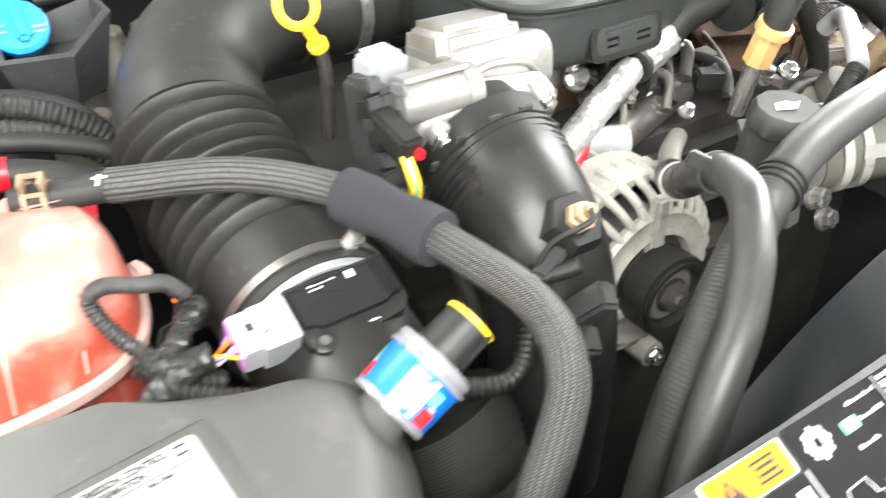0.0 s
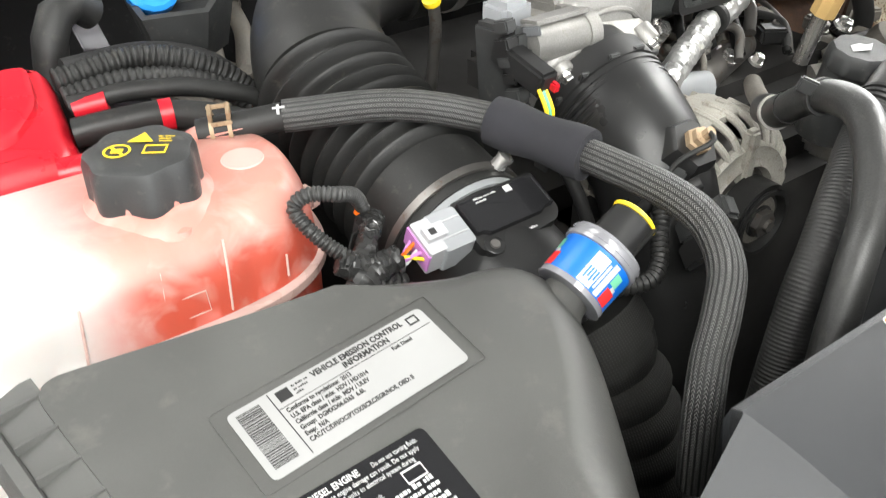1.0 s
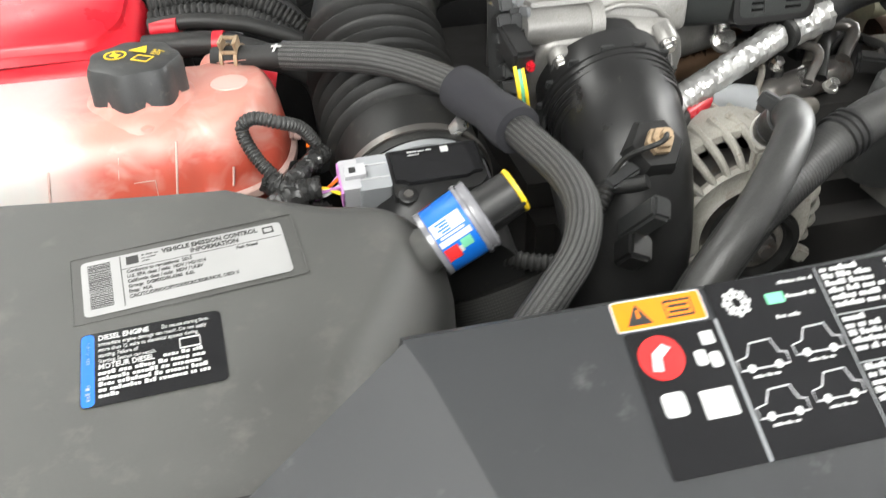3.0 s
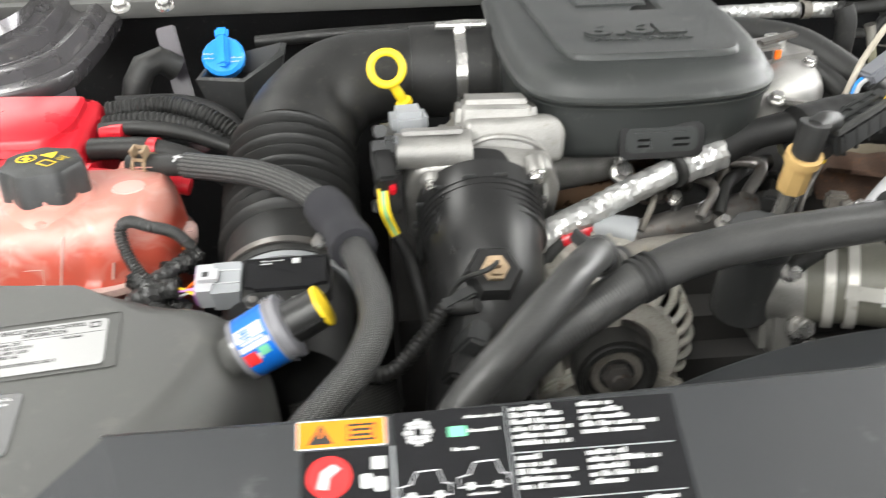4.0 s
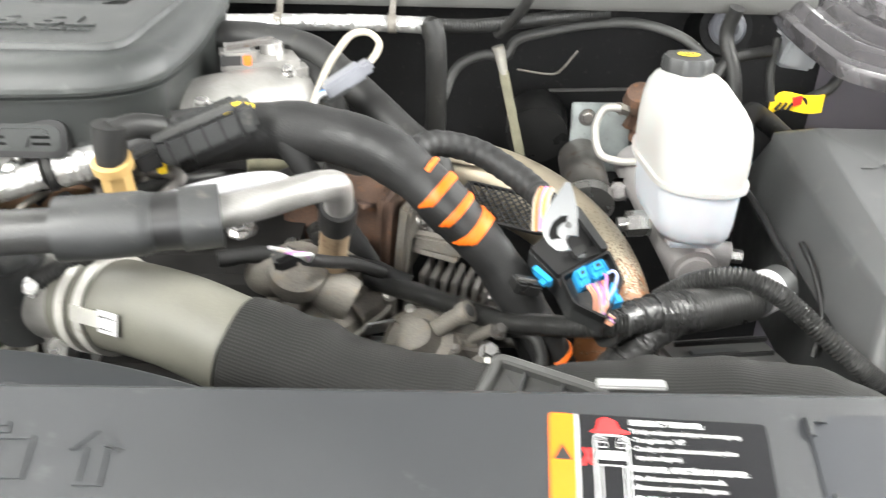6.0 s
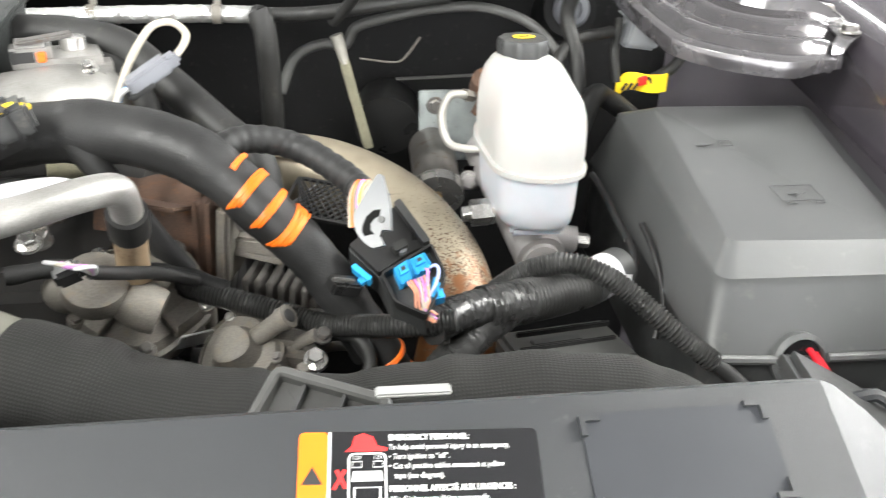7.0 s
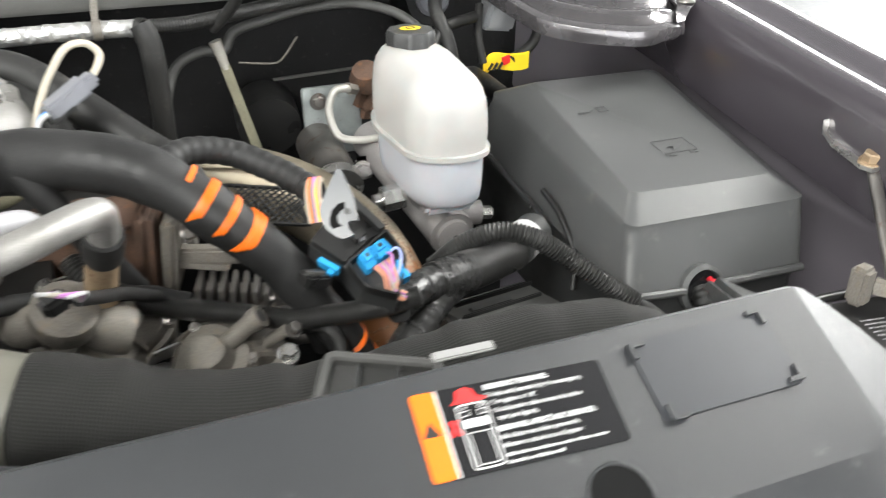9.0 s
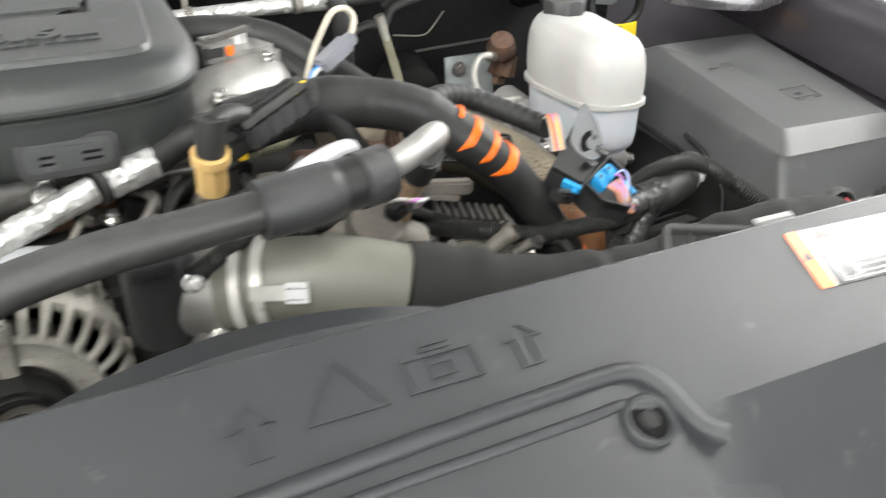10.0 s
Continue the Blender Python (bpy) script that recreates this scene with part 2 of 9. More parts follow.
def tank_material():
    """Translucent white tank: clear in one chamber, filled with orange-red coolant in the other."""
    m = bpy.data.materials.new("translucent_coolant_tank")
    m.use_nodes = True
    n, l = m.node_tree.nodes, m.node_tree.links
    bsdf = n["Principled BSDF"]
    coord = n.new("ShaderNodeTexCoord")
    sep = n.new("ShaderNodeSeparateXYZ")
    l.new(coord.outputs["Object"], sep.inputs[0])
    wave = n.new("ShaderNodeTexNoise")
    wave.inputs["Scale"].default_value, wave.inputs["Detail"].default_value = 22, 4
    l.new(coord.outputs["Object"], wave.inputs["Vector"])
    add = n.new("ShaderNodeMath")
    add.operation = "MULTIPLY_ADD"
    l.new(wave.outputs["Fac"], add.inputs[0])
    add.inputs[1].default_value = 0.03
    l.new(sep.outputs["X"], add.inputs[2])
    cx = n.new("ShaderNodeMapRange")
    cx.interpolation_type = "SMOOTHSTEP"
    cx.inputs["From Min"].default_value, cx.inputs["From Max"].default_value = 0.085, 0.145
    l.new(add.outputs[0], cx.inputs["Value"])
    level = n.new("ShaderNodeMath")
    level.operation = "MULTIPLY_ADD"
    l.new(wave.outputs["Fac"], level.inputs[0])
    level.inputs[1].default_value = 0.02
    l.new(sep.outputs["Z"], level.inputs[2])
    cz = n.new("ShaderNodeMapRange")
    cz.interpolation_type = "SMOOTHSTEP"
    cz.inputs["From Min"].default_value, cz.inputs["From Max"].default_value = 1.126, 1.112
    l.new(level.outputs[0], cz.inputs["Value"])
    depth = n.new("ShaderNodeMix")
    depth.data_type = "RGBA"
    l.new(cz.outputs["Result"], depth.inputs["Factor"])
    depth.inputs["A"].default_value = (0.5, 0.215, 0.175, 1)
    depth.inputs["B"].default_value = (0.46, 0.075, 0.045, 1)
    mix = n.new("ShaderNodeMix")
    mix.data_type = "RGBA"
    l.new(cx.outputs["Result"], mix.inputs["Factor"])
    mix.inputs["A"].default_value = (0.5, 0.48, 0.46, 1)
    cloud = n.new("ShaderNodeTexNoise")
    cloud.inputs["Scale"].default_value, cloud.inputs["Detail"].default_value = 28, 3
    cloud.inputs["Distortion"].default_value = 1.2
    l.new(coord.outputs["Object"], cloud.inputs["Vector"])
    cf = n.new("ShaderNodeMapRange")
    cf.inputs["From Min"].default_value, cf.inputs["From Max"].default_value = 0.5, 0.72
    cf.inputs["To Min"].default_value, cf.inputs["To Max"].default_value = 0.0, 0.4
    l.new(cloud.outputs["Fac"], cf.inputs["Value"])
    milk = n.new("ShaderNodeMix")
    milk.data_type = "RGBA"
    l.new(cf.outputs["Result"], milk.inputs["Factor"])
    l.new(depth.outputs["Result"], milk.inputs["A"])
    milk.inputs["B"].default_value = (0.58, 0.45, 0.4, 1)
    l.new(milk.outputs["Result"], mix.inputs["B"])
    l.new(mix.outputs["Result"], bsdf.inputs["Base Color"])
    bsdf.inputs["Roughness"].default_value = 0.36
    bsdf.inputs["Subsurface Weight"].default_value = 0.25
    bsdf.inputs["Subsurface Radius"].default_value = (0.03, 0.012, 0.01)
    bump = n.new("ShaderNodeBump")
    bump.inputs["Strength"].default_value, bump.inputs["Distance"].default_value = 0.4, 0.003
    l.new(wave.outputs["Fac"], bump.inputs["Height"])
    l.new(bump.outputs["Normal"], bsdf.inputs["Normal"])
    return m


TANK = tank_material()
TANKRIB = mat("pale_tank_moulding", (0.52, 0.36, 0.32), 0.35, blotch=0.1)


def braid_material():
    """Black braided sleeving with pale flecks in a helical weave; uses the tube's own u, v."""
    m = bpy.data.materials.new("braided_sleeving")
    m.use_nodes = True
    n, l = m.node_tree.nodes, m.node_tree.links
    bsdf = n["Principled BSDF"]
    uv = n.new("ShaderNodeUVMap")
    uv.uv_map = "UVMap"
    sep = n.new("ShaderNodeSeparateXYZ")
    l.new(uv.outputs[0], sep.inputs[0])
    def op(kind, a, b):
        k = n.new("ShaderNodeMath")
        k.operation = kind
        for i, x in enumerate((a, b)):
            if isinstance(x, float):
                k.inputs[i].default_value = x
            else:
                l.new(x, k.inputs[i])
        return k.outputs[0]
    fold = op("PINGPONG", sep.outputs["X"], 0.0019)
    run = op("MULTIPLY_ADD", fold, 1.3)
    l.new(sep.outputs["Y"], run.node.inputs[2])
    strand = op("MULTIPLY_ADD", op("SINE", op("MULTIPLY", run, 2 * math.pi / 0.0020), 0.0), 0.5)
    strand.node.inputs[2].default_value = 0.5
    fuzz = n.new("ShaderNodeTexNoise")
    fuzz.inputs["Scale"].default_value = 500
    l.new(uv.outputs[0], fuzz.inputs["Vector"])
    seam = op("MINIMUM", op("MULTIPLY", fold, 1100.0), 1.0)
    mul = op("MULTIPLY", op("MULTIPLY", strand, seam), op("ADD", fuzz.outputs["Fac"], 0.35)).node
    ramp = n.new("ShaderNodeValToRGB")
    ramp.color_ramp.elements[0].position, ramp.color_ramp.elements[0].color = 0.38, (0.008, 0.008, 0.008, 1)
    ramp.color_ramp.elements[1].position, ramp.color_ramp.elements[1].color = 0.78, (0.17, 0.17, 0.165, 1)
    l.new(mul.outputs[0], ramp.inputs[0])
    l.new(ramp.outputs[0], bsdf.inputs["Base Color"])
    bsdf.inputs["Roughness"].default_value = 0.45
    b = n.new("ShaderNodeBump")
    b.inputs["Strength"].default_value, b.inputs["Distance"].default_value = 0.8, 0.0008
    l.new(mul.outputs[0], b.inputs["Height"])
    l.new(b.outputs["Normal"], bsdf.inputs["Normal"])
    return m


BRAID = braid_material()


def weave_material():
    """Open dark weave of a heat sleeve: crossing strands along and round the tube's own u, v."""
    m = mat("woven_heat_sleeve", (0.017, 0.017, 0.016), 0.8, blotch=0.3, blotch_scale=30, spec=0.22)
    n, l = m.node_tree.nodes, m.node_tree.links
    bsdf = n["Principled BSDF"]
    base = bsdf.inputs["Base Color"].links[0].from_socket
    uv = n.new("ShaderNodeUVMap")
    uv.uv_map = "UVMap"
    heights = []
    for k in range(2):
        band = n.new("ShaderNodeTexWave")
        band.wave_type, band.bands_direction = "BANDS", "XY"[k]
        band.inputs["Scale"].default_value = 2 * math.pi / 20 / 0.0023
        band.inputs["Distortion"].default_value = 0.6
        l.new(uv.outputs[0], band.inputs["Vector"])
        heights.append(band.outputs["Fac"])
    cell = n.new("ShaderNodeMath")
    cell.operation = "MULTIPLY"
    l.new(heights[0], cell.inputs[0])
    l.new(heights[1], cell.inputs[1])
    lift = n.new("ShaderNodeMapRange")
    lift.inputs["To Min"].default_value, lift.inputs["To Max"].default_value = 0.75, 1.7
    l.new(cell.outputs[0], lift.inputs["Value"])
    tint = n.new("ShaderNodeVectorMath")
    tint.operation = "SCALE"
    l.new(base, tint.inputs[0])
    l.new(lift.outputs[0], tint.inputs["Scale"])
    l.new(tint.outputs[0], bsdf.inputs["Base Color"])
    b = n.new("ShaderNodeBump")
    b.inputs["Strength"].default_value, b.inputs["Distance"].default_value = 0.5, 0.0008
    l.new(cell.outputs[0], b.inputs["Height"])
    l.new(b.outputs["Normal"], bsdf.inputs["Normal"])
    return m


FABRIC = weave_material()


def rusting_steel():
    """Heat tinted steel tube: brown specks that thicken along its length into orange rust."""
    m = mat("heat_tinted_steel_shield", (0.35, 0.305, 0.23), 0.45, 0.6, blotch=0.12, blotch_scale=45)
    n, l = m.node_tree.nodes, m.node_tree.links
    bsdf = n["Principled BSDF"]
    out = bsdf.inputs["Base Color"].links[0].from_socket
    uv = n.new("ShaderNodeUVMap")
    uv.uv_map = "UVMap"
    sep = n.new("ShaderNodeSeparateXYZ")
    l.new(uv.outputs[0], sep.inputs[0])
    coord = n.new("ShaderNodeTexCoord")
    metal = None
    for scale, start, stop, sharp, colour in ((430, 0.17, 0.40, 0.07, (0.085, 0.04, 0.018)), (120, 0.30, 0.385, 0.25, (0.24, 0.095, 0.03))):
        noise = n.new("ShaderNodeTexNoise")
        noise.inputs["Scale"].default_value, noise.inputs["Detail"].default_value = scale, 4
        l.new(coord.outputs["Object"], noise.inputs["Vector"])
        grow = n.new("ShaderNodeMapRange")
        grow.inputs["From Min"].default_value, grow.inputs["From Max"].default_value = start, stop
        grow.inputs["To Min"].default_value, grow.inputs["To Max"].default_value = -0.73, (-0.44 if scale > 200 else -0.2)
        l.new(sep.outputs["Y"], grow.inputs["Value"])
        add = n.new("ShaderNodeMath")
        l.new(noise.outputs["Fac"], add.inputs[0])
        l.new(grow.outputs[0], add.inputs[1])
        cut = n.new("ShaderNodeMapRange")
        cut.inputs["From Max"].default_value = sharp
        l.new(add.outputs[0], cut.inputs["Value"])
        mix = n.new("ShaderNodeMix")
        mix.data_type = "RGBA"
        l.new(cut.outputs[0], mix.inputs["Factor"])
        l.new(out, mix.inputs["A"])
        mix.inputs["B"].default_value = (*colour, 1)
        out = mix.outputs["Result"]
        metal = cut.outputs[0]
    l.new(out, bsdf.inputs["Base Color"])
    shine = n.new("ShaderNodeMapRange")
    shine.inputs["To Min"].default_value, shine.inputs["To Max"].default_value = 0.6, 0.05
    l.new(metal, shine.inputs["Value"])
    l.new(shine.outputs[0], bsdf.inputs["Metallic"])
    return m


TANSTEEL = rusting_steel()

# ---- builders ----
def part(name, bm, material, parent=None, label="", smooth=40):
    """Links a bmesh as one mesh object, under a thing or a part if one is given."""
    me = bpy.data.meshes.new(name)
    bmesh.ops.recalc_face_normals(bm, faces=bm.faces)
    if smooth:
        for f in bm.faces:
            f.smooth = True
        for e in bm.edges:
            if len(e.link_faces) == 2 and e.calc_face_angle(0) > radians(smooth):
                e.smooth = False
    bm.to_mesh(me)
    bm.free()
    me.materials.append(material)
    ob = new(name, me)
    if parent:
        ob.parent = parent
        ob.matrix_parent_inverse = parent.matrix_basis.inverted()
    if label:
        ob["label"] = label
    return ob


def thing(name, label, category, at=(0, 0, 0), group="", kind=""):
    ob = new(name)
    ob.empty_display_size = 0.02
    ob.location = at
    return tagged(ob, label, category, group, kind)


def spline(points, n=60):
    """Catmull-Rom through points, n evenly spaced samples."""
    p = [Vector(q) for q in points]
    p = [2 * p[0] - p[1]] + p + [2 * p[-1] - p[-2]]
    dense = []
    for i in range(1, len(p) - 2):
        a, b, c, d = p[i - 1], p[i], p[i + 1], p[i + 2]
        for k in range(24):
            t = k / 24
            dense.append(0.5 * ((2 * b) + (c - a) * t + (2 * a - 5 * b + 4 * c - d) * t * t + (3 * b - a - 3 * c + d) * t ** 3))
    dense.append(p[-2])
    dist = [0.0]
    for a, b in zip(dense, dense[1:]):
        dist.append(dist[-1] + (b - a).length)
    out, j = [], 0
    for i in range(n):
        s = dist[-1] * i / (n - 1)
        while j < len(dist) - 2 and dist[j + 1] < s:
            j += 1
        f = (s - dist[j]) / max(dist[j + 1] - dist[j], 1e-9)
        out.append(dense[j].lerp(dense[j + 1], min(max(f, 0), 1)))
    return out, dist[-1]


def tube_bm(points, radius, sides=20, n=60, rings=None, caps=True, wall=0.0):
    """A swept tube. radius: a number or a function of the share 0..1 of the length; its u runs round, its v along in metres."""
    pts, length = spline(points, n)
    bm = bmesh.new()
    uv = bm.loops.layers.uv.new("UVMap")
    tang = [(pts[min(i + 1, n - 1)] - pts[max(i - 1, 0)]).normalized() for i in range(n)]
    up = Vector((0, 0, 1)) if abs(tang[0].z) < 0.9 else Vector((0, 1, 0))
    side = tang[0].cross(up).normalized()
    loops, frames = [], []
    for i in range(n):
        side = (side - tang[i] * side.dot(tang[i])).normalized()
        over = side.cross(tang[i])
        r = radius(i / (n - 1)) if callable(radius) else radius
        loops.append([bm.verts.new(pts[i] + r * (math.cos(a) * side + math.sin(a) * over)) for a in
                      (2 * math.pi * k / sides for k in range(sides))])
    rr = radius(0.5) if callable(radius) else radius
    for i in range(n - 1):
        for k in range(sides):
            f = bm.faces.new((loops[i][k], loops[i][(k + 1) % sides], loops[i + 1][(k + 1) % sides], loops[i + 1][k]))
            for lp, (uu, vv) in zip(f.loops, ((k, i), (k + 1, i), (k + 1, i + 1), (k, i + 1))):
                lp[uv].uv = (uu / sides * 2 * math.pi * rr, vv / (n - 1) * length)
    if caps:
        bm.faces.new(loops[0])
        bm.faces.new(loops[-1])
    return bm


def foil_bm(points, r, n=70, sides=22, seed=1):
    """A crinkled foil wrap: a tube with flat facets and dents."""
    rnd = random.Random(seed)
    bm = tube_bm(points, r, sides, n)
    for v in bm.verts:
        v.co += Vector((rnd.uniform(-1, 1), rnd.uniform(-1, 1), rnd.uniform(-1, 1))) * r * 0.075
    return bm


def casting(parent, at, axis, r, h, lobes, material, seed=1, turned=0.0):
    """A cast machine housing: lobed body, rim, bolted bosses round it, radial webs and a neck."""
    rnd = random.Random(seed)
    q = Matrix.Translation(at) @ Vector((0, 0, 1)).rotation_difference(Vector(axis).normalized()).to_matrix().to_4x4()
    ax = q.to_3x3() @ Vector((0, 0, 1))
    body = part("housing", lathe_bm([(0.0, -h), (0.86 * r, -h), (r, -0.7 * h), (0.97 * r, -0.12 * h), (0.9 * r, 0.0), (0.62 * r, 0.06 * h), (0.5 * r, 0.3 * h), (0.46 * r, 0.5 * h), (0.36 * r, 0.56 * h), (0.0, 0.56 * h)], at, axis, 60,
                wobble=lambda a: 1 + 0.05 * math.cos(lobes * a + turned) + 0.03 * math.sin(2 * a)), material, parent)
    part("rim", lathe_bm([(0.97 * r, -0.3 * h), (1.05 * r, -0.27 * h), (1.06 * r, -0.14 * h), (0.99 * r, -0.1 * h), (0.97 * r, -0.3 * h)], at, axis, 60, wobble=lambda a: 1 + 0.05 * math.cos(lobes * a + turned)), material, body)
    for k in range(lobes):
        a = 2 * math.pi * k / lobes - turned / lobes
        c = q @ Vector((1.0 * r * math.cos(a), 1.0 * r * math.sin(a), -0.12 * h))
        part("boss", lathe_bm([(0.0, -0.5 * h), (0.16 * r, -0.5 * h), (0.15 * r, 0.1 * h), (0.0, 0.1 * h)], c, axis, 16), material, body)
        bolt("bolt", c + ax * 0.1 * h, axis, 0.1 * r, 0.1 * r, rnd.choice((CHROME, STEEL, DULLALU)), body)
        b = q @ Vector((0.72 * r * math.cos(a + 0.5), 0.72 * r * math.sin(a + 0.5), 0.06 * h))
        e = (q.to_3x3() @ Matrix.Rotation(a + 0.5, 3, "Z")).to_euler()
        part("web", box_bm((0.5 * r, 0.05 * r, 0.2 * h), b, tuple(math.degrees(x) for x in e), 0.001), material, body)
    return body


def ribbed(base, ribs, depth, start=0.0, end=1.0, sharp=0.6):
    """A radius that swells in ribs along the length."""
    def r(s):
        b = base(s) if callable(base) else base
        if not start <= s <= end:
            return b
        w = 0.5 - 0.5 * math.cos(2 * math.pi * ribs * (s - start) / (end - start))
        return b + depth * (w ** sharp - 0.5)
    return r


def box_bm(size, at=(0, 0, 0), turn=(0, 0, 0), bevel=0.002, taper=(1, 1), segments=2):
    """A box with rounded edges; taper scales its top."""
    bm = bmesh.new()
    bmesh.ops.create_cube(bm, size=1)
    for v in bm.verts:
        if v.co.z > 0:
            v.co.x *= taper[0]
            v.co.y *= taper[1]
        v.co = Vector((v.co.x * size[0], v.co.y * size[1], v.co.z * size[2]))
    if bevel:
        bmesh.ops.bevel(bm, geom=list(bm.edges), offset=bevel, segments=segments, affect="EDGES", clamp_overlap=True)
    bmesh.ops.transform(bm, matrix=pose(*at, *turn), verts=bm.verts)
    return bm


def lathe_bm(profile, at=(0, 0, 0), axis=(0, 0, 1), sides=32, wobble=None):
    """Turns (radius, height) rows round an axis through at. wobble: a function of the angle that scales the radius."""
    bm = bmesh.new()
    rows = []
    for r, h in profile:
        rows.append([bm.verts.new((max(r, 1e-5) * (wobble(a) if wobble else 1) * math.cos(a), max(r, 1e-5) * (wobble(a) if wobble else 1) * math.sin(a), h))
                     for a in (2 * math.pi * k / sides for k in range(sides))])
    for a, b in zip(rows, rows[1:]):
        for k in range(sides):
            bm.faces.new((a[k], a[(k + 1) % sides], b[(k + 1) % sides], b[k]))
    bm.faces.new(rows[0])
    bm.faces.new(rows[-1])
    m = Matrix.Translation(at) @ Vector((0, 0, 1)).rotation_difference(Vector(axis).normalized()).to_matrix().to_4x4()
    bmesh.ops.transform(bm, matrix=m, verts=bm.verts)
    return bm


def loft_bm(loops):
    """A skin over closed loops of points with equal counts, capped at both ends."""
    bm = bmesh.new()
    rows = [[bm.verts.new(p) for p in lp] for lp in loops]
    k = len(rows[0])
    for a, b in zip(rows, rows[1:]):
        for i in range(k):
            bm.faces.new((a[i], a[(i + 1) % k], b[(i + 1) % k], b[i]))
    bm.faces.new(rows[0])
    bm.faces.new(rows[-1])
    return bm


def round_poly(corners, radius, steps=5):
    """A closed outline with rounded corners. corners: (x, y) or (x, y, r)."""
    out, k = [], len(corners)
    for i, c in enumerate(corners):
        r = c[2] if len(c) > 2 else radius
        p, a, b = Vector(c[:2]), Vector(corners[i - 1][:2]), Vector(corners[(i + 1) % k][:2])
        da, db = (a - p), (b - p)
        ra = min(r, 0.48 * da.length)
        rb = min(r, 0.48 * db.length)
        s, e = p + da.normalized() * ra, p + db.normalized() * rb
        for j in range(steps + 1):
            t = j / steps
            out.append((1 - t) ** 2 * s + 2 * t * (1 - t) * p + t * t * e)
    return out


def inset(outline, d):
    """An outline drawn towards its inside by about d (outline counter-clockwise)."""
    out, k = [], len(outline)
    for i, p in enumerate(outline):
        t = outline[(i + 1) % k] - outline[i - 1]
        nrm = Vector((-t.y, t.x)).normalized()
        out.append(p + nrm * d)
    return out


def bolt(name, at, axis, r=0.008, h=0.008, material=None, parent=None, label="", washer=True):
    """A hexagon bolt head with a washer flange."""
    bm = bmesh.new()
    m = Matrix.Translation(at) @ Vector((0, 0, 1)).rotation_difference(Vector(axis).normalized()).to_matrix().to_4x4()
    if washer:
        bmesh.ops.create_cone(bm, cap_ends=True, segments=20, radius1=r * 1.35, radius2=r * 1.25, depth=h * 0.3,
                              matrix=m @ Matrix.Translation((0, 0, h * 0.15)))
    bmesh.ops.create_cone(bm, cap_ends=True, segments=6, radius1=r, radius2=r, depth=h * 0.75, matrix=m @ Matrix.Translation((0, 0, h * 0.65)))
    bmesh.ops.create_cone(bm, cap_ends=True, segments=6, radius1=r * 0.97, radius2=r * 0.8, depth=h * 0.15, matrix=m @ Matrix.Translation((0, 0, h * 1.1)))
    return part(name, bm, material or CHROME, parent, label, smooth=25)


def band_bm(at, axis, r, width, thick=0.0015, sides=40):
    """A flat ring round an axis."""
    return lathe_bm([(r, -width / 2), (r + thick, -width / 2), (r + thick, width / 2), (r, width / 2), (r, -width / 2)], at, axis, sides)


def tube(name, points, radius, material, label, category, sides=18, n=50, group="", kind=""):
    """A hose, pipe or cable that is a thing of its own."""
    return tagged(part(name, tube_bm(points, radius, sides, n), material), label, category, group, kind)


def flat_bm(corners, m, lift=0.0, thick=0.0004):
    """A thin slab with outline (u, v) laid on a surface by the pose m."""
    bm = bmesh.new()
    low = [bm.verts.new(m @ Vector((u, v, lift))) for u, v in corners]
    top = [bm.verts.new(m @ Vector((u, v, lift + thick))) for u, v in corners]
    k = len(low)
    bm.faces.new(top)
    bm.faces.new(low[::-1])
    for i in range(k):
        bm.faces.new((low[i], low[(i + 1) % k], top[(i + 1) % k], top[i]))
    return bm


def rect(u0, v0, u1, v1, r=0.0):
    c = [(u0, v0), (u1, v0), (u1, v1), (u0, v1)]
    return [tuple(p) for p in round_poly(c, r, 4)] if r else c


def join_bm(parts):
    """Several small bmeshes as one."""
    out = bmesh.new()
    for b in parts:
        me = bpy.data.meshes.new("tmp")
        b.to_mesh(me)
        b.free()
        out.from_mesh(me)
        bpy.data.meshes.remove(me)
    return out


def frame_bm(outer, width, m, lift=0.0, thick=0.0006):
    """A raised outline: the band between an outline and its inset."""
    o = [Vector(p) for p in outer]
    i = inset(o, width)
    bm = bmesh.new()
    k = len(o)
    vo, vi = [bm.verts.new(m @ Vector((p.x, p.y, lift + thick))) for p in o], [bm.verts.new(m @ Vector((p.x, p.y, lift + thick))) for p in i]
    wo, wi = [bm.verts.new(m @ Vector((p.x, p.y, lift))) for p in o], [bm.verts.new(m @ Vector((p.x, p.y, lift))) for p in i]
    for a in range(k):
        b = (a + 1) % k
        bm.faces.new((vo[a], vo[b], vi[b], vi[a]))
        bm.faces.new((wo[a], wo[b], vo[b], vo[a]))
        bm.faces.new((vi[a], vi[b], wi[b], wi[a]))
    return bm


def words(text, size, m, material, parent, lift=0.0006, bold=0.0, name="lettering", squeeze=1.0, align="LEFT", thick=0.00012):
    """Raised or printed lettering, as a mesh, with its left baseline at the origin of m."""
    cu = bpy.data.curves.new(name, "FONT")
    cu.body, cu.size, cu.extrude, cu.offset, cu.align_x = text, size, thick, bold, align
    cu.resolution_u = 2
    tmp = bpy.data.objects.new("tmp_text", cu)
    scene.collection.objects.link(tmp)
    bpy.context.view_layer.update()
    me = bpy.data.meshes.new_from_object(tmp.evaluated_get(bpy.context.evaluated_depsgraph_get()))
    bpy.data.objects.remove(tmp)
    bm = bmesh.new()
    bm.from_mesh(me)
    bpy.data.meshes.remove(me)
    bmesh.ops.transform(bm, matrix=m @ Matrix.Translation((0, 0, lift)) @ Matrix.Diagonal((squeeze, 1, 1, 1)), verts=bm.verts)
    return part(name, bm, material, parent, smooth=0)


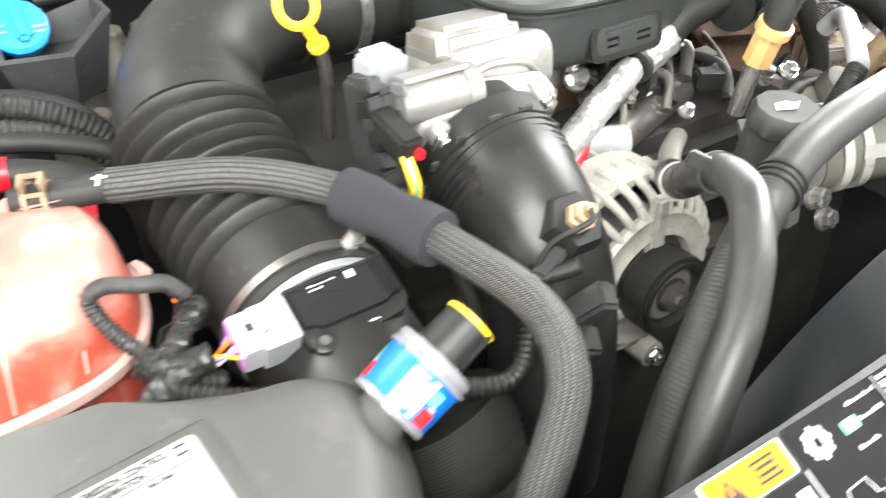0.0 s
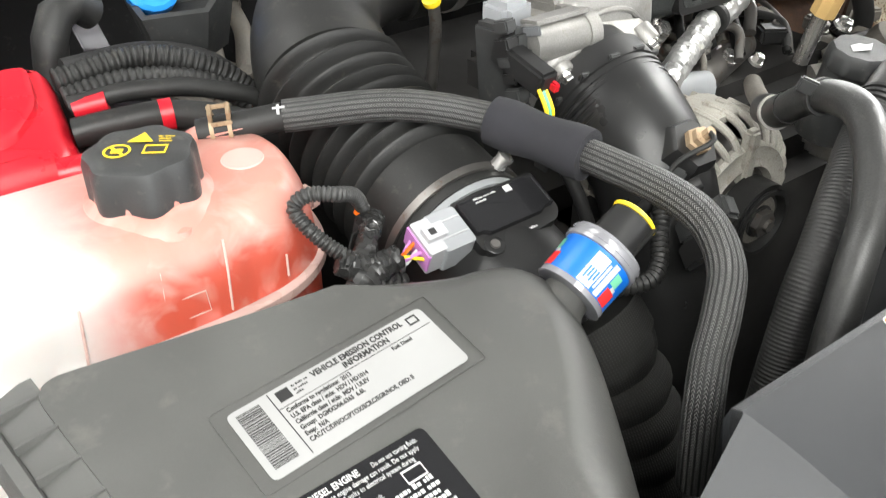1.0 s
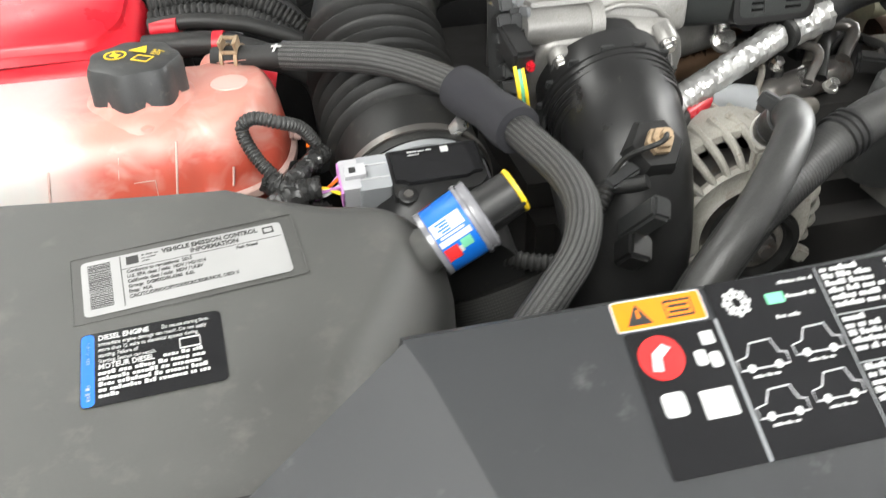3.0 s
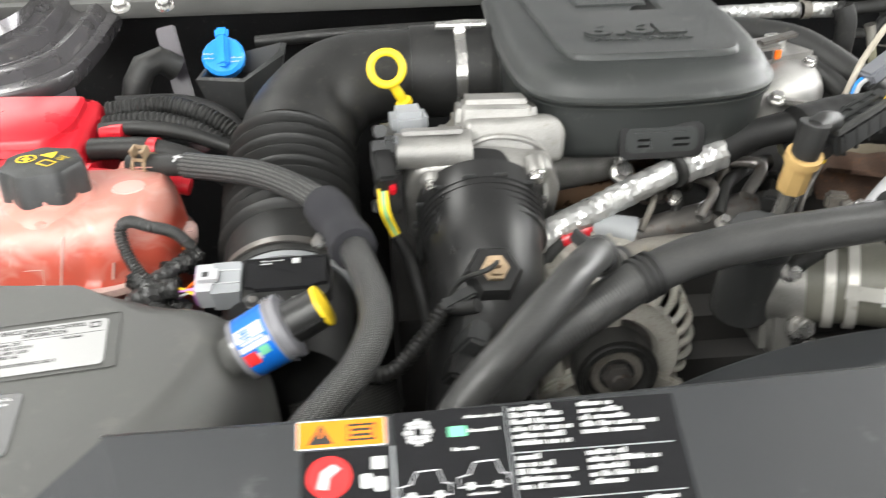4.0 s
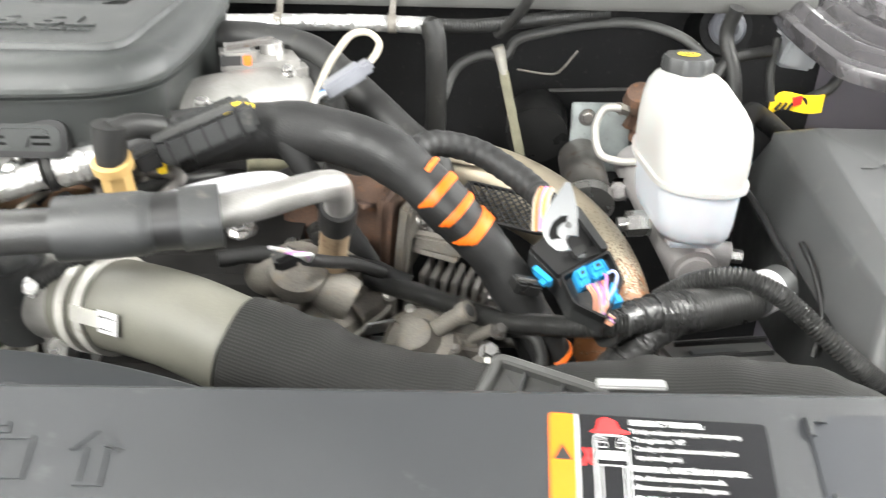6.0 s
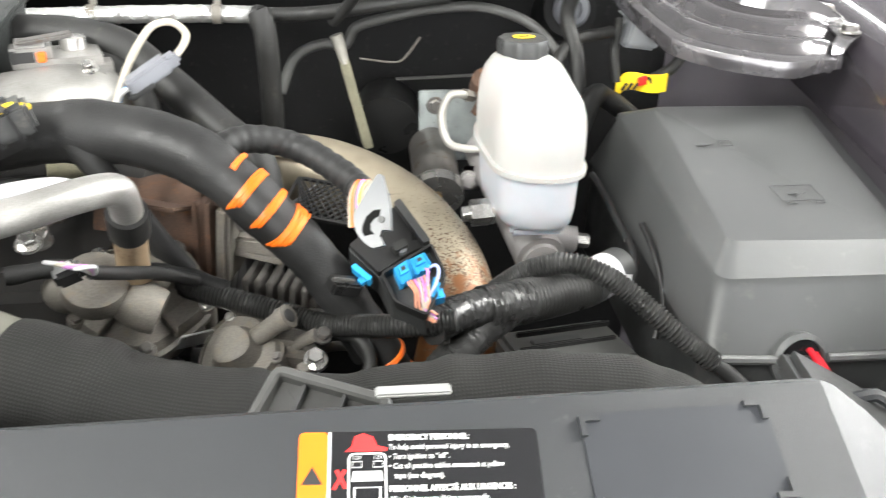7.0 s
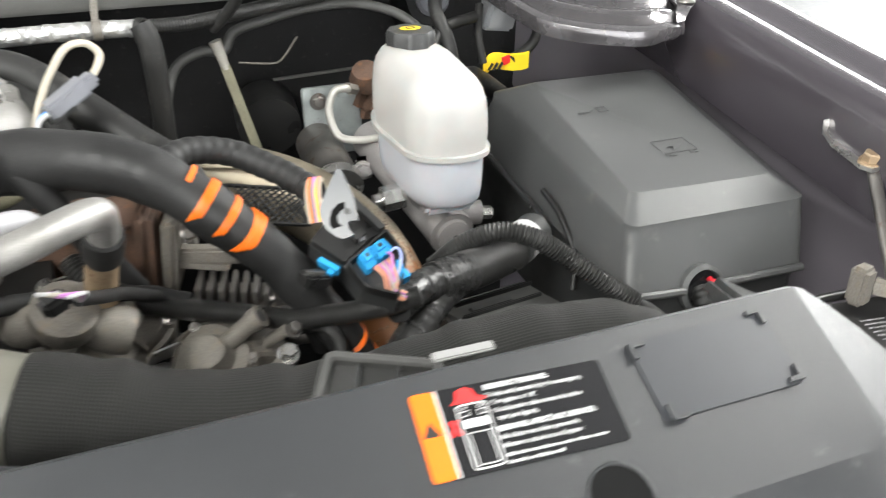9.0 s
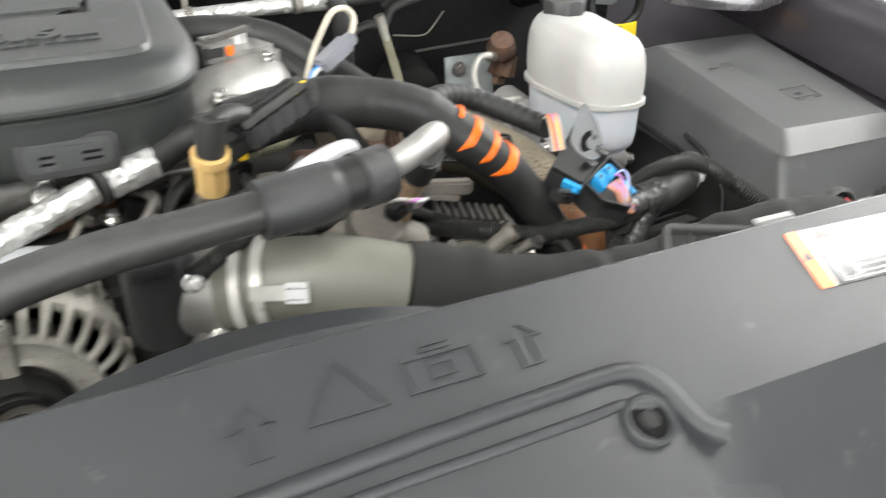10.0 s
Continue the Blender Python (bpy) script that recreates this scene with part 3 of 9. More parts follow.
def plane_at(origin, u, v):
    """The pose of a surface through origin, with its own x along u and its y near v."""
    u, v = Vector(u).normalized(), Vector(v)
    w = u.cross(v).normalized()
    v = w.cross(u)
    m = Matrix((u, v, w)).transposed().to_4x4()
    m.translation = origin
    return m

# ---- the service bay and the bodywork round the engine ----
def slab(name, size, at, material, label, category="", turn=(0, 0, 0), bevel=0.0, kind="structure"):
    return tagged(part(name, box_bm(size, at, turn, bevel), material), label, category or name.split("_")[0], kind=kind)


slab("floor", (9, 9, 0.1), (0.8, 1, -0.05), CONCRETE, "pale sealed concrete floor of the service bay")
slab("ceiling", (9, 9, 0.1), (0.8, 1, 3.45), DARKCEIL, "unseen service bay ceiling, darkened to stand in for the raised hood")
slab("wall_north", (9, 0.1, 3.4), (0.8, 5.5, 1.7), WALLPAINT, "plain white wall of the service bay")
# the opening in this unseen front wall is added for the fill light
slab("wall_south_upper", (9, 0.1, 0.7), (0.8, -3.5, 3.05), WALLPAINT, "plain white wall over the added front opening", "wall")
slab("wall_south_left", (2.2, 0.1, 2.7), (-2.6, -3.5, 1.35), WALLPAINT, "plain white wall beside the added front opening", "wall")
slab("wall_south_right", (2.2, 0.1, 2.7), (4.2, -3.5, 1.35), WALLPAINT, "plain white wall beside the added front opening", "wall")
slab("wall_east_upper", (0.1, 8.9, 0.7), (5.25, 1, 3.05), WALLPAINT, "plain white wall over the open bay door", "wall")
slab("wall_east_rear", (0.1, 0.3, 2.7), (5.25, 5.3, 1.35), WALLPAINT, "plain white wall beside the open bay door", "wall")
slab("wall_east_front", (0.1, 3.5, 2.7), (5.25, -1.7, 1.35), WALLPAINT, "plain white wall beside the open bay door", "wall")
OUTGLOW = bpy.data.materials.new("daylight_and_fill_backdrop")
OUTGLOW.use_nodes = True
OUTGLOW.node_tree.nodes["Principled BSDF"].inputs["Base Color"].default_value = (0.8, 0.8, 0.8, 1)
OUTGLOW.node_tree.nodes["Principled BSDF"].inputs["Emission Color"].default_value = (0.93, 0.96, 1.0, 1)
OUTGLOW.node_tree.nodes["Principled BSDF"].inputs["Emission Strength"].default_value = 3.5
slab("backdrop", (0.05, 12, 6), (8.0, 1, 2.9), OUTGLOW, "bright daylight outside the open bay door")
# glowing sheet added past the front opening, more fill for front faces
slab("backdrop_front", (12, 0.05, 6), (0.8, -6.5, 2.9), OUTGLOW, "glowing sheet added beyond the front opening as fill", "backdrop")
slab("ground_front", (12, 3.0, 0.1), (0.8, -5.05, -0.06), CONCRETE, "concrete added outside the front opening", "ground")
slab("ground", (3.0, 12, 0.1), (6.75, 1, -0.06), CONCRETE, "sunlit concrete outside the bay door")
slab("wall_west", (0.1, 8.9, 3.4), (-3.65, 1, 1.7), WALLPAINT, "plain white wall of the service bay")

slab("firewall", (2.3, 0.03, 1.205), (0.83, 1.19, 0.6025), FIREWALLPT, "dark painted steel firewall behind the engine", bevel=0.01)
slab("undertray", (2.3, 1.5, 0.03), (0.83, 0.45, 0.45), VOID, "near-black metal under the engine")
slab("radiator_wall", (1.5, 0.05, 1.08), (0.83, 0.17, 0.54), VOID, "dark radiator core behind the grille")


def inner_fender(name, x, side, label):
    """Steel inner fender: a wall with a shelf, in satin black with glare haze put into its colour."""
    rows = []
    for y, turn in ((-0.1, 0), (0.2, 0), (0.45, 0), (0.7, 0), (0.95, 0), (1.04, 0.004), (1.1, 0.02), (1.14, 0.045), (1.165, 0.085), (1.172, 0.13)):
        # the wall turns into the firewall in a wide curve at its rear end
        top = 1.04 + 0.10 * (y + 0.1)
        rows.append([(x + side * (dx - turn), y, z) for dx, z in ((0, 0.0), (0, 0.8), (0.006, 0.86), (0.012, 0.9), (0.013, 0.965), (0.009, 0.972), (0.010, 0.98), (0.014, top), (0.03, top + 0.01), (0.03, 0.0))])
    return tagged(part(name, loft_bm(rows), HAZEPAINT), label, "inner fender", kind="structure")


inner_fender("inner_fender_driver", 1.80, 1, "satin black inner fender wall beside the fuse box, glare haze in its colour")
inner_fender("inner_fender_passenger", -0.13, -1, "satin black inner fender wall on the battery side, glare haze in its colour")


def fender(name, x, side, label):
    """Painted outer fender with its rolled inner gutter and the glossy shoulder over it."""
    rows = []
    for y, dx, z in ((-0.35, -0.06, 1.03), (0.0, -0.035, 1.07), (0.3, -0.012, 1.105), (0.6, 0.0, 1.14), (0.9, 0.012, 1.178), (1.3, 0.03, 1.22)):
        prof = [(-0.012, -0.11), (-0.012, -0.05), (-0.0085, -0.02), (-0.003, -0.008), (0.005, -0.001), (0.015, 0.003), (0.026, 0.003), (0.036, 0.001), (0.046, 0.003), (0.06, 0.011), (0.074, 0.014), (0.088, 0.008),
                (0.1, -0.014), (0.115, -0.012), (0.16, -0.03), (0.2, -0.08), (0.22, -0.3), (0.2, -0.3), (0.1, -0.09), (0.02, -0.12)]
        rows.append([(x + side * (dx + px), y, z + pz) for px, pz in prof])
    return tagged(part(name, loft_bm(rows), PAINT, smooth=50), label, "fender", kind="structure")


fender("fender_driver", 1.775, 1, "glossy black-purple painted fender along the engine bay")
fender("fender_passenger", -0.12, -1, "glossy black-purple painted fender along the engine bay")

# cowl trim under the windscreen
rows = []
for x in (-0.35, -0.05, 0.2, 0.5, 0.85, 1.2, 1.45, 1.6):
    z = 1.193 - 0.012 * ((x - 0.85) / 0.7) ** 2
    y = 0.985 + 0.05 * ((x - 0.85) / 0.7) ** 2
    rows.append([(x, y + dy, z + dz) for dy, dz in ((0, -0.006), (-0.004, 0.0), (-0.004, 0.016), (0.002, 0.02), (0.003, 0.026), (0.012, 0.028), (0.015, 0.044), (0.05, 0.052), (0.2, 0.085), (0.2, 0.06), (0.03, 0.03), (0.01, -0.006))])
cowl = tagged(part("cowl_trim", loft_bm(rows), COWLGREY), "dusty grey plastic cowl trim under the windscreen", "cowl", kind="structure")
for x in (0.03, 0.22, 0.47, 0.66, 0.86, 1.06, 1.26):
    part("clip", box_bm((0.03, 0.012, 0.006), (x, 0.985, 1.222), bevel=0.002), COWLGREY, cowl)

# ---- radiator cover with its labels ----
COVER_Y, COVER_Z = 0.217, 1.158
SLOPE = math.atan(0.5)


def on_cover(x, s):
    """The pose on the sloping face of the radiator cover: s metres down from its rear edge, own x to the right, own y up the slope."""
    return plane_at((x, COVER_Y - s * math.cos(SLOPE), COVER_Z - s * math.sin(SLOPE)), (1, 0, 0), (0, math.cos(SLOPE), math.sin(SLOPE)))


def radiator_cover():
    ob = thing("radiator_cover", "dark grey grained plastic cover over the radiator with warning labels", "radiator cover", (0.85, 0.15, 1.1))
    prof = [(0.002, -0.07), (0.004, -0.012), (0.002, -0.004), (-0.003, -0.0015), (-0.030, -0.015), (-0.064, -0.032), (-0.094, -0.047), (-0.13, -0.066), (-0.19, -0.09), (-0.24, -0.15), (-0.25, -0.25), (-0.1, -0.2)]
    stations = [0.372, 0.45, 0.53, 0.6, 0.68, 0.75, 0.9, 0.995, 1.02, 1.045, 1.06, 1.2, 1.33, 1.386, 1.392, 1.398, 1.412, 1.426, 1.438, 1.448, 1.456, 1.4565]
    rows = []
    # the passenger end falls away in one flat facet from a slanted crease
    apex, fall = Vector((0.291, 0.2055, 1.1515)), Vector((-0.054, -0.015, -0.039))
    crease, edge, skirt = [], [], []
    for i, (dy, dz) in enumerate(prof):
        s = max(0.0, -0.0035 - dy) / 0.067
        low = 0.0085 if i < 4 else 0.0
        crease.append((apex.x + 0.0224 * s, COVER_Y + dy - 0.9 * low, COVER_Z + dz - 0.45 * low))
        p = apex + fall * s
        if i < 3:
            p = Vector((apex.x - 0.0005 * (3 - i), COVER_Y + dy - 0.9 * low, COVER_Z + dz - 0.45 * low))
        if i == 11:
            p = apex + fall * 1.2 + Vector((0, 0, -0.15))
        edge.append(tuple(p))
        skirt.append((p.x + 0.004, p.y - 0.002, p.z - (0.09 if 2 < i < 11 else 0.03)))
    rows += [skirt, edge, crease]
    for x in stations:
        row = []
        for i, (dy, dz) in enumerate(prof):
            px, py, pz = x, COVER_Y + dy, COVER_Z + dz
            # the rear edge runs a little lower on the passenger side, and the front rolls over beside the latch recess
            low = 0.0085 * min(1.0, max(0.0, (0.72 - x) / 0.25)) if i < 4 else 0.0
            py, pz = py - 0.9 * low, pz - 0.45 * low
            roll = min(1.0, max(0.0, (x - 0.995) / 0.05)) * min(1.0, max(0.0, (1.386 - x) / 0.05))
            pz -= roll * {7: 0.020, 8: 0.042, 9: 0.03}.get(i, 0.0)
            right = max(0.0, x - 1.392)
            if right:
                # the driver-side corner is cut away along a curve and its facet falls gently
                rim = COVER_Y - 0.4 * right - 11.0 * right ** 2
                py = min(py, rim - 0.0003 * i)
                pz = COVER_Z + 0.5 * (py - COVER_Y) - 0.33 * right + (dz if i in (0, 11) else (-0.006 if i == 1 else 0.0)) if i < 8 or i == 11 else pz - 0.33 * right
            row.append((px, py, pz))
        rows.append(row)
    bm = loft_bm(rows)
    part("cover_body", bm, SHIELD, ob, smooth=14)
    # raised bead round the latch recess, and the recess floor
    bead = [(0.60, 0.094), (0.70, 0.084), (0.775, 0.0792), (0.875, 0.0743), (0.945, 0.0721), (0.978, 0.0716), (0.993, 0.077), (1.002, 0.09), (1.0055, 0.104), (1.011, 0.117), (1.021, 0.125)]
    part("bead", tube_bm([on_cover(x, s) @ Vector((0, 0, -0.0005)) for x, s in bead], 0.0058, 12, 90), SHIELD, ob)
    bead2 = [(0.64, 0.112), (0.73, 0.1), (0.818, 0.0938), (0.9, 0.0923), (0.953, 0.0912), (0.972, 0.0905), (0.99, 0.096)]
    part("bead", tube_bm([on_cover(x, s) @ Vector((0, 0, -0.001)) for x, s in bead2], 0.0036, 10, 60), SHIELD, ob)
    m = on_cover(0.982, 0.1035)
    up = m.to_3x3() @ Vector((0, 0, 1))
    part("fastener_rim", lathe_bm([(0.0105, -0.002), (0.0155, -0.001), (0.0158, 0.0022), (0.0138, 0.0034), (0.0118, 0.0022), (0.0105, -0.002)], m.translation, up, 32), SHIELD, ob)
    # no hole is cut: a black disc paints its depth
    part("fastener_hole_dark", lathe_bm([(0.0115, 0.0), (0.0112, 0.0006), (0.0, 0.0007)], m.translation, up, 28), PITCH, ob, "flat black disc as the dark of a fastener hole")
    part("fastener_pin", lathe_bm([(0.006, 0.0), (0.0055, 0.0018), (0.0, 0.002)], m.translation, up, 18), SATIN, ob)
    m = on_cover(1.2305, 0.0895)
    up = m.to_3x3() @ Vector((0, 0, 1))
    part("fastener_rim", lathe_bm([(0.0158, -0.001), (0.0172, -0.0004), (0.0174, 0.0007), (0.0166, 0.0011), (0.0158, 0.0009), (0.0158, -0.001)], m.translation, up, 32), SHIELD, ob)
    # again a flat black disc for the shade in the hole
    part("fastener_hole_dark", lathe_bm([(0.016, 0.0), (0.0158, 0.0005), (0.0, 0.0006)], m.translation, up, 28), PITCH, ob, "flat black disc as the dark of a fastener hole")
    # moulded signs on the face: arrow, triangle, battery, arrow
    def sign(polys, x, s):
        for c in polys:
            part("moulded_sign", frame_bm([Vector(p) for p in c], 0.0026, on_cover(x, s), 0.0002, 0.0011), SHIELD, ob)
    sign([[(-0.0225, -0.0155), (0.022, -0.0155), (0.0035, 0.0175), (-0.0005, 0.0175)]], 0.827, 0.036)
    sign([[(-0.0213, -0.0108), (0.0213, -0.0108), (0.0213, 0.0108), (-0.0213, 0.0108)], [(-0.006, -0.005), (0.006, -0.005), (0.006, 0.005), (-0.006, 0.005)], [(-0.008, 0.0115), (0.008, 0.0115), (0.008, 0.0175), (-0.008, 0.0175)]], 0.884, 0.0393)
    sign([[(-0.006, -0.016), (0.006, -0.016), (0.006, 0.002), (0.013, 0.002), (0.0, 0.0135), (-0.013, 0.002), (-0.006, 0.002)]], 0.935, 0.037)
    sign([[(-0.006, -0.016), (0.006, -0.016), (0.006, 0.002), (0.013, 0.002), (0.0, 0.017), (-0.013, 0.002), (-0.006, 0.002)]], 0.778, 0.045)
    # four corner brackets of an empty label seat
    for x, s, a in ((1.271, 0.015, 0), (1.359, 0.0125, -90), (1.361, 0.059, 180), (1.275, 0.062, 90)):
        m = on_cover(x, s) @ pose(0, 0, 0, 0, 0, a)
        bm = join_bm([flat_bm(rect(0, -0.0095, 0.0028, 0), m, 0, 0.0032), flat_bm(rect(0.0028, -0.0028, 0.0095, 0), m, 0, 0.0032)])
        part("corner_bracket", bm, SHIELD, ob)
    part("label_seat", flat_bm(rect(-0.044, -0.0235, 0.044, 0.0235, 0.002), on_cover(1.316, 0.037), 0.0003, 0.0007), SEATPL, ob)
    return ob


radiator_cover()


def bars(parent, m, rows, material, height, name="text_line", lift=0.0006):
    """Lines of small print that cannot be read, each drawn as broken bars. rows: (u, v, width)."""
    rnd = random.Random(len(rows) * 7 + int(height * 1e5))
    for u, v, w in rows:
        pieces, x = [], u
        while x < u + w - height:
            for k in range(rnd.randint(2, 8)):
                k = rnd.uniform(0.3, 0.62) * height
                if x + k > u + w:
                    break
                tall = rnd.choice((0.5, 0.52, 0.55, 0.75))
                pieces.append(flat_bm(rect(x, v, x + k, v + height * tall), m, lift, 0.0001))
                x += k + 0.14 * height
            x += 0.4 * height
        if pieces:
            part(name, join_bm(pieces), material, parent, smooth=0)


def label_plate(name, label, m, w, h, material, r=0.002):
    """A sticker with its top left corner at the origin of m."""
    ob = thing(name, label, "label", m.translation)
    part("sticker", flat_bm(rect(0, -h, w, 0, r), m, 0.0003, 0.0003), material, ob)
    return ob


# orange warning label with triangle and open book
m = on_cover(0.394, 0.0115)
lab = label_plate("warning_label", "orange warning label with black triangle and manual sign", m, 0.048, 0.0165, WHITEPR)
part("orange_field", flat_bm(rect(0.0008, -0.0157, 0.0472, -0.0008, 0.001), m, 0.0006, 0.0001), LABELYE, lab)
part("triangle", flat_bm([(0.006, -0.0138), (0.0195, -0.0138), (0.0128, -0.0028)], m, 0.0007, 0.0001), INK, lab)
part("mark", flat_bm(rect(0.0121, -0.0105, 0.0135, -0.006), m, 0.0008, 0.0001), LABELYE, lab)
part("book", frame_bm([Vector(p) for p in ((0.027, -0.013), (0.042, -0.013), (0.042, -0.0035), (0.027, -0.0035))], 0.0014, m, 0.0006, 0.0002), INK, lab)
for k in range(2):
    part("book_line", flat_bm(rect(0.029, -0.0105 + 0.003 * k, 0.04, -0.0091 + 0.003 * k), m, 0.0006, 0.0002), INK, lab)

# black service label: snowflake, refrigerant, vehicles, columns of small print
m = on_cover(0.3965, 0.029)
lab = label_plate("service_label", "black label with white vehicle outlines, red symbol and columns of print", m, 0.205, 0.072, LABELBK)
part("sticker", flat_bm(rect(0.049, 0.0, 0.205, 0.0185, 0.001), m, 0.0003, 0.0003), LABELBK, lab)
part("divider", flat_bm([(0.0475, -0.072), (0.049, -0.072), (0.049, 0.0), (0.0475, 0.0)], m, 0.0006, 0.0001), GREYPL, lab)
part("divider", flat_bm([(0.1105, -0.07), (0.1112, -0.07), (0.1112, 0.018), (0.1105, 0.018)], m, 0.0006, 0.0001), GREYPL, lab)
ring = [(0.0115 * math.cos(a), 0.0115 * math.sin(a)) for a in (2 * math.pi * k / 28 for k in range(28))]
part("red_symbol", flat_bm([(x + 0.0145, y - 0.0145) for x, y in ring], m, 0.0006, 0.0001), LABELRD, lab)
part("symbol", flat_bm([(0.0082, -0.0205), (0.0135, -0.0215), (0.0145, -0.015), (0.0205, -0.0105), (0.0165, -0.0075), (0.0105, -0.0115)], m, 0.0008, 0.0001), WHITEPR, lab)
part("symbol", join_bm([flat_bm(rect(0.031, -0.022, 0.037, -0.014, 0.002), m, 0.0006, 0.0001), flat_bm(rect(0.038, -0.024, 0.044, -0.016, 0.002), m, 0.0006, 0.0001), flat_bm(rect(0.037, -0.012, 0.044, -0.005, 0.001), m, 0.0006, 0.0001)]), WHITEPR, lab)
part("symbol", join_bm([flat_bm(rect(0.007, -0.044, 0.019, -0.032, 0.003), m, 0.0006, 0.0001), flat_bm(rect(0.026, -0.048, 0.043, -0.034, 0.001), m, 0.0006, 0.0001)]), WHITEPR, lab)
flake = []
for k in range(8):
    q = m @ pose(0.0625, 0.0065, 0, 0, 0, 45 * k)
    flake.append(flat_bm(rect(0.0025, -0.0011, 0.0078, 0.0011), q, 0.0006, 0.0001))
    flake.append(flat_bm([(0.005, -0.0028), (0.0065, -0.0028), (0.0065, 0.0028), (0.005, 0.0028)], q, 0.0006, 0.0001))
part("snowflake", join_bm(flake), WHITEPR, lab)
part("green_symbol", flat_bm(rect(0.0785, 0.0025, 0.0885, 0.0085, 0.001), m, 0.0006, 0.0001), LABELGR, lab)
bars(lab, m, [(0.088, 0.0125, 0.021), (0.0895, 0.0045, 0.02), (0.08, -0.0055, 0.014)], WHITEPR, 0.0027)


def vehicle_outline(u, v, w, h):
    """The side view of a car as a thin white line with two wheels."""
    p = [(0, 0.1), (0.0, 0.42), (0.22, 0.5), (0.36, 0.95), (0.78, 0.98), (0.86, 0.5), (1.0, 0.45), (1.0, 0.1)]
    part("vehicle_outline", frame_bm([Vector((u + a * w, v + b * h)) for a, b in p][::-1], -0.0009, m, 0.0006, 0.0001), LTGREY, lab, smooth=0)
    for a in (0.22, 0.78):
        part("wheel_outline", lathe_bm([(0.0022, 0), (0.0022, 0.0002), (0.001, 0.0002)], m @ Vector((u + a * w, v + 0.1 * h, 0.0006)), m.to_3x3() @ Vector((0, 0, 1)), 14), WHITEPR, lab)


for u, v in ((0.05, -0.0295), (0.081, -0.0265), (0.05, -0.0535), (0.081, -0.0505)):
    vehicle_outline(u + 0.001, v, 0.026, 0.0145)
    bars(lab, m, [(u + 0.006, v - 0.0035, 0.015)], WHITEPR, 0.0022)
col = random.Random(5)
bars(lab, m, [(0.1135, v, col.uniform(0.016, 0.034)) for v in (0.0148, 0.0108, 0.0068, 0.0028, -0.0012, -0.0052, -0.0132, -0.0172, -0.0212, -0.0252, -0.0292, -0.0392, -0.0432, -0.0472, -0.0512, -0.0552)], WHITEPR, 0.0041)
bars(lab, m, [(0.1515, v, col.uniform(0.02, 0.044)) for v in (0.0148, 0.0108, 0.0068, 0.0028, -0.0012, -0.0132, -0.0172, -0.0212, -0.0252, -0.0292)], WHITEPR, 0.0041)
bars(lab, m, [(0.178, v, 0.02) for v in (-0.0395, -0.0435, -0.0475, -0.0515)], WHITEPR, 0.0036)
part("divider", flat_bm(rect(0.112, -0.0095, 0.2, -0.0088), m, 0.0006, 0.0001), GREYPL, lab)
part("divider", flat_bm(rect(0.112, -0.0355, 0.2, -0.0348), m, 0.0006, 0.0001), GREYPL, lab)

# emergency label
m = on_cover(1.1475, 0.0135) @ pose(0, 0, 0, 0, 0, -2.7)
lab = label_plate("emergency_label", "black emergency label with orange stripe and white lettering", m, 0.104, 0.046, LABELBK, 0.003)
part("orange_field", flat_bm(rect(0.0, -0.046, 0.0125, 0.0, 0.0025), m, 0.0006, 0.0001), LABELOR, lab)
part("white_edge", flat_bm(rect(0.0125, -0.046, 0.0137, 0.0), m, 0.0006, 0.0001), WHITEPR, lab)
part("triangle", flat_bm([(0.0015, -0.0235), (0.0105, -0.0235), (0.006, -0.0155)], m, 0.0007, 0.0001), INK, lab)
part("helmet", flat_bm([(0.0195, -0.0092), (0.0225, -0.0068), (0.0238, -0.0022), (0.0275, -0.0008), (0.0318, -0.0025), (0.0335, -0.0065), (0.038, -0.0078), (0.0375, -0.0092)], m, 0.0006, 0.0001), LABELRD, lab)
part("vehicle_outline", frame_bm([Vector(p) for p in round_poly([(0.021, -0.044), (0.0375, -0.044), (0.0375, -0.0098), (0.021, -0.0098)], 0.003, 3)], 0.0008, m, 0.0006, 0.0001), WHITEPR, lab)
part("window", flat_bm([(0.0225, -0.0225), (0.036, -0.0225), (0.0352, -0.018), (0.0232, -0.018)], m, 0.0006, 0.0001), WHITEPR, lab)
part("window", frame_bm([Vector(p) for p in ((0.0235, -0.042), (0.035, -0.042), (0.035, -0.025), (0.0235, -0.025))], 0.0008, m, 0.0006, 0.0001), WHITEPR, lab)
for u in (0.0228, 0.0318):
    part("battery_sign", frame_bm([Vector(p) for p in ((u, -0.0165), (u + 0.0042, -0.0165), (u + 0.0042, -0.0135), (u, -0.0135))], 0.0005, m, 0.0006, 0.0001), WHITEPR, lab)
    words("12V", 0.0026, m @ Matrix.Translation((u, -0.0128, 0)), WHITEPR, lab)
part("pliers", join_bm([flat_bm([(0.0145, -0.0255), (0.016, -0.026), (0.0205, -0.0175), (0.019, -0.017)], m, 0.0006, 0.0001), flat_bm([(0.0195, -0.0258), (0.021, -0.025), (0.017, -0.017), (0.0155, -0.0175)], m, 0.00065, 0.0001)]), LABELRD, lab)
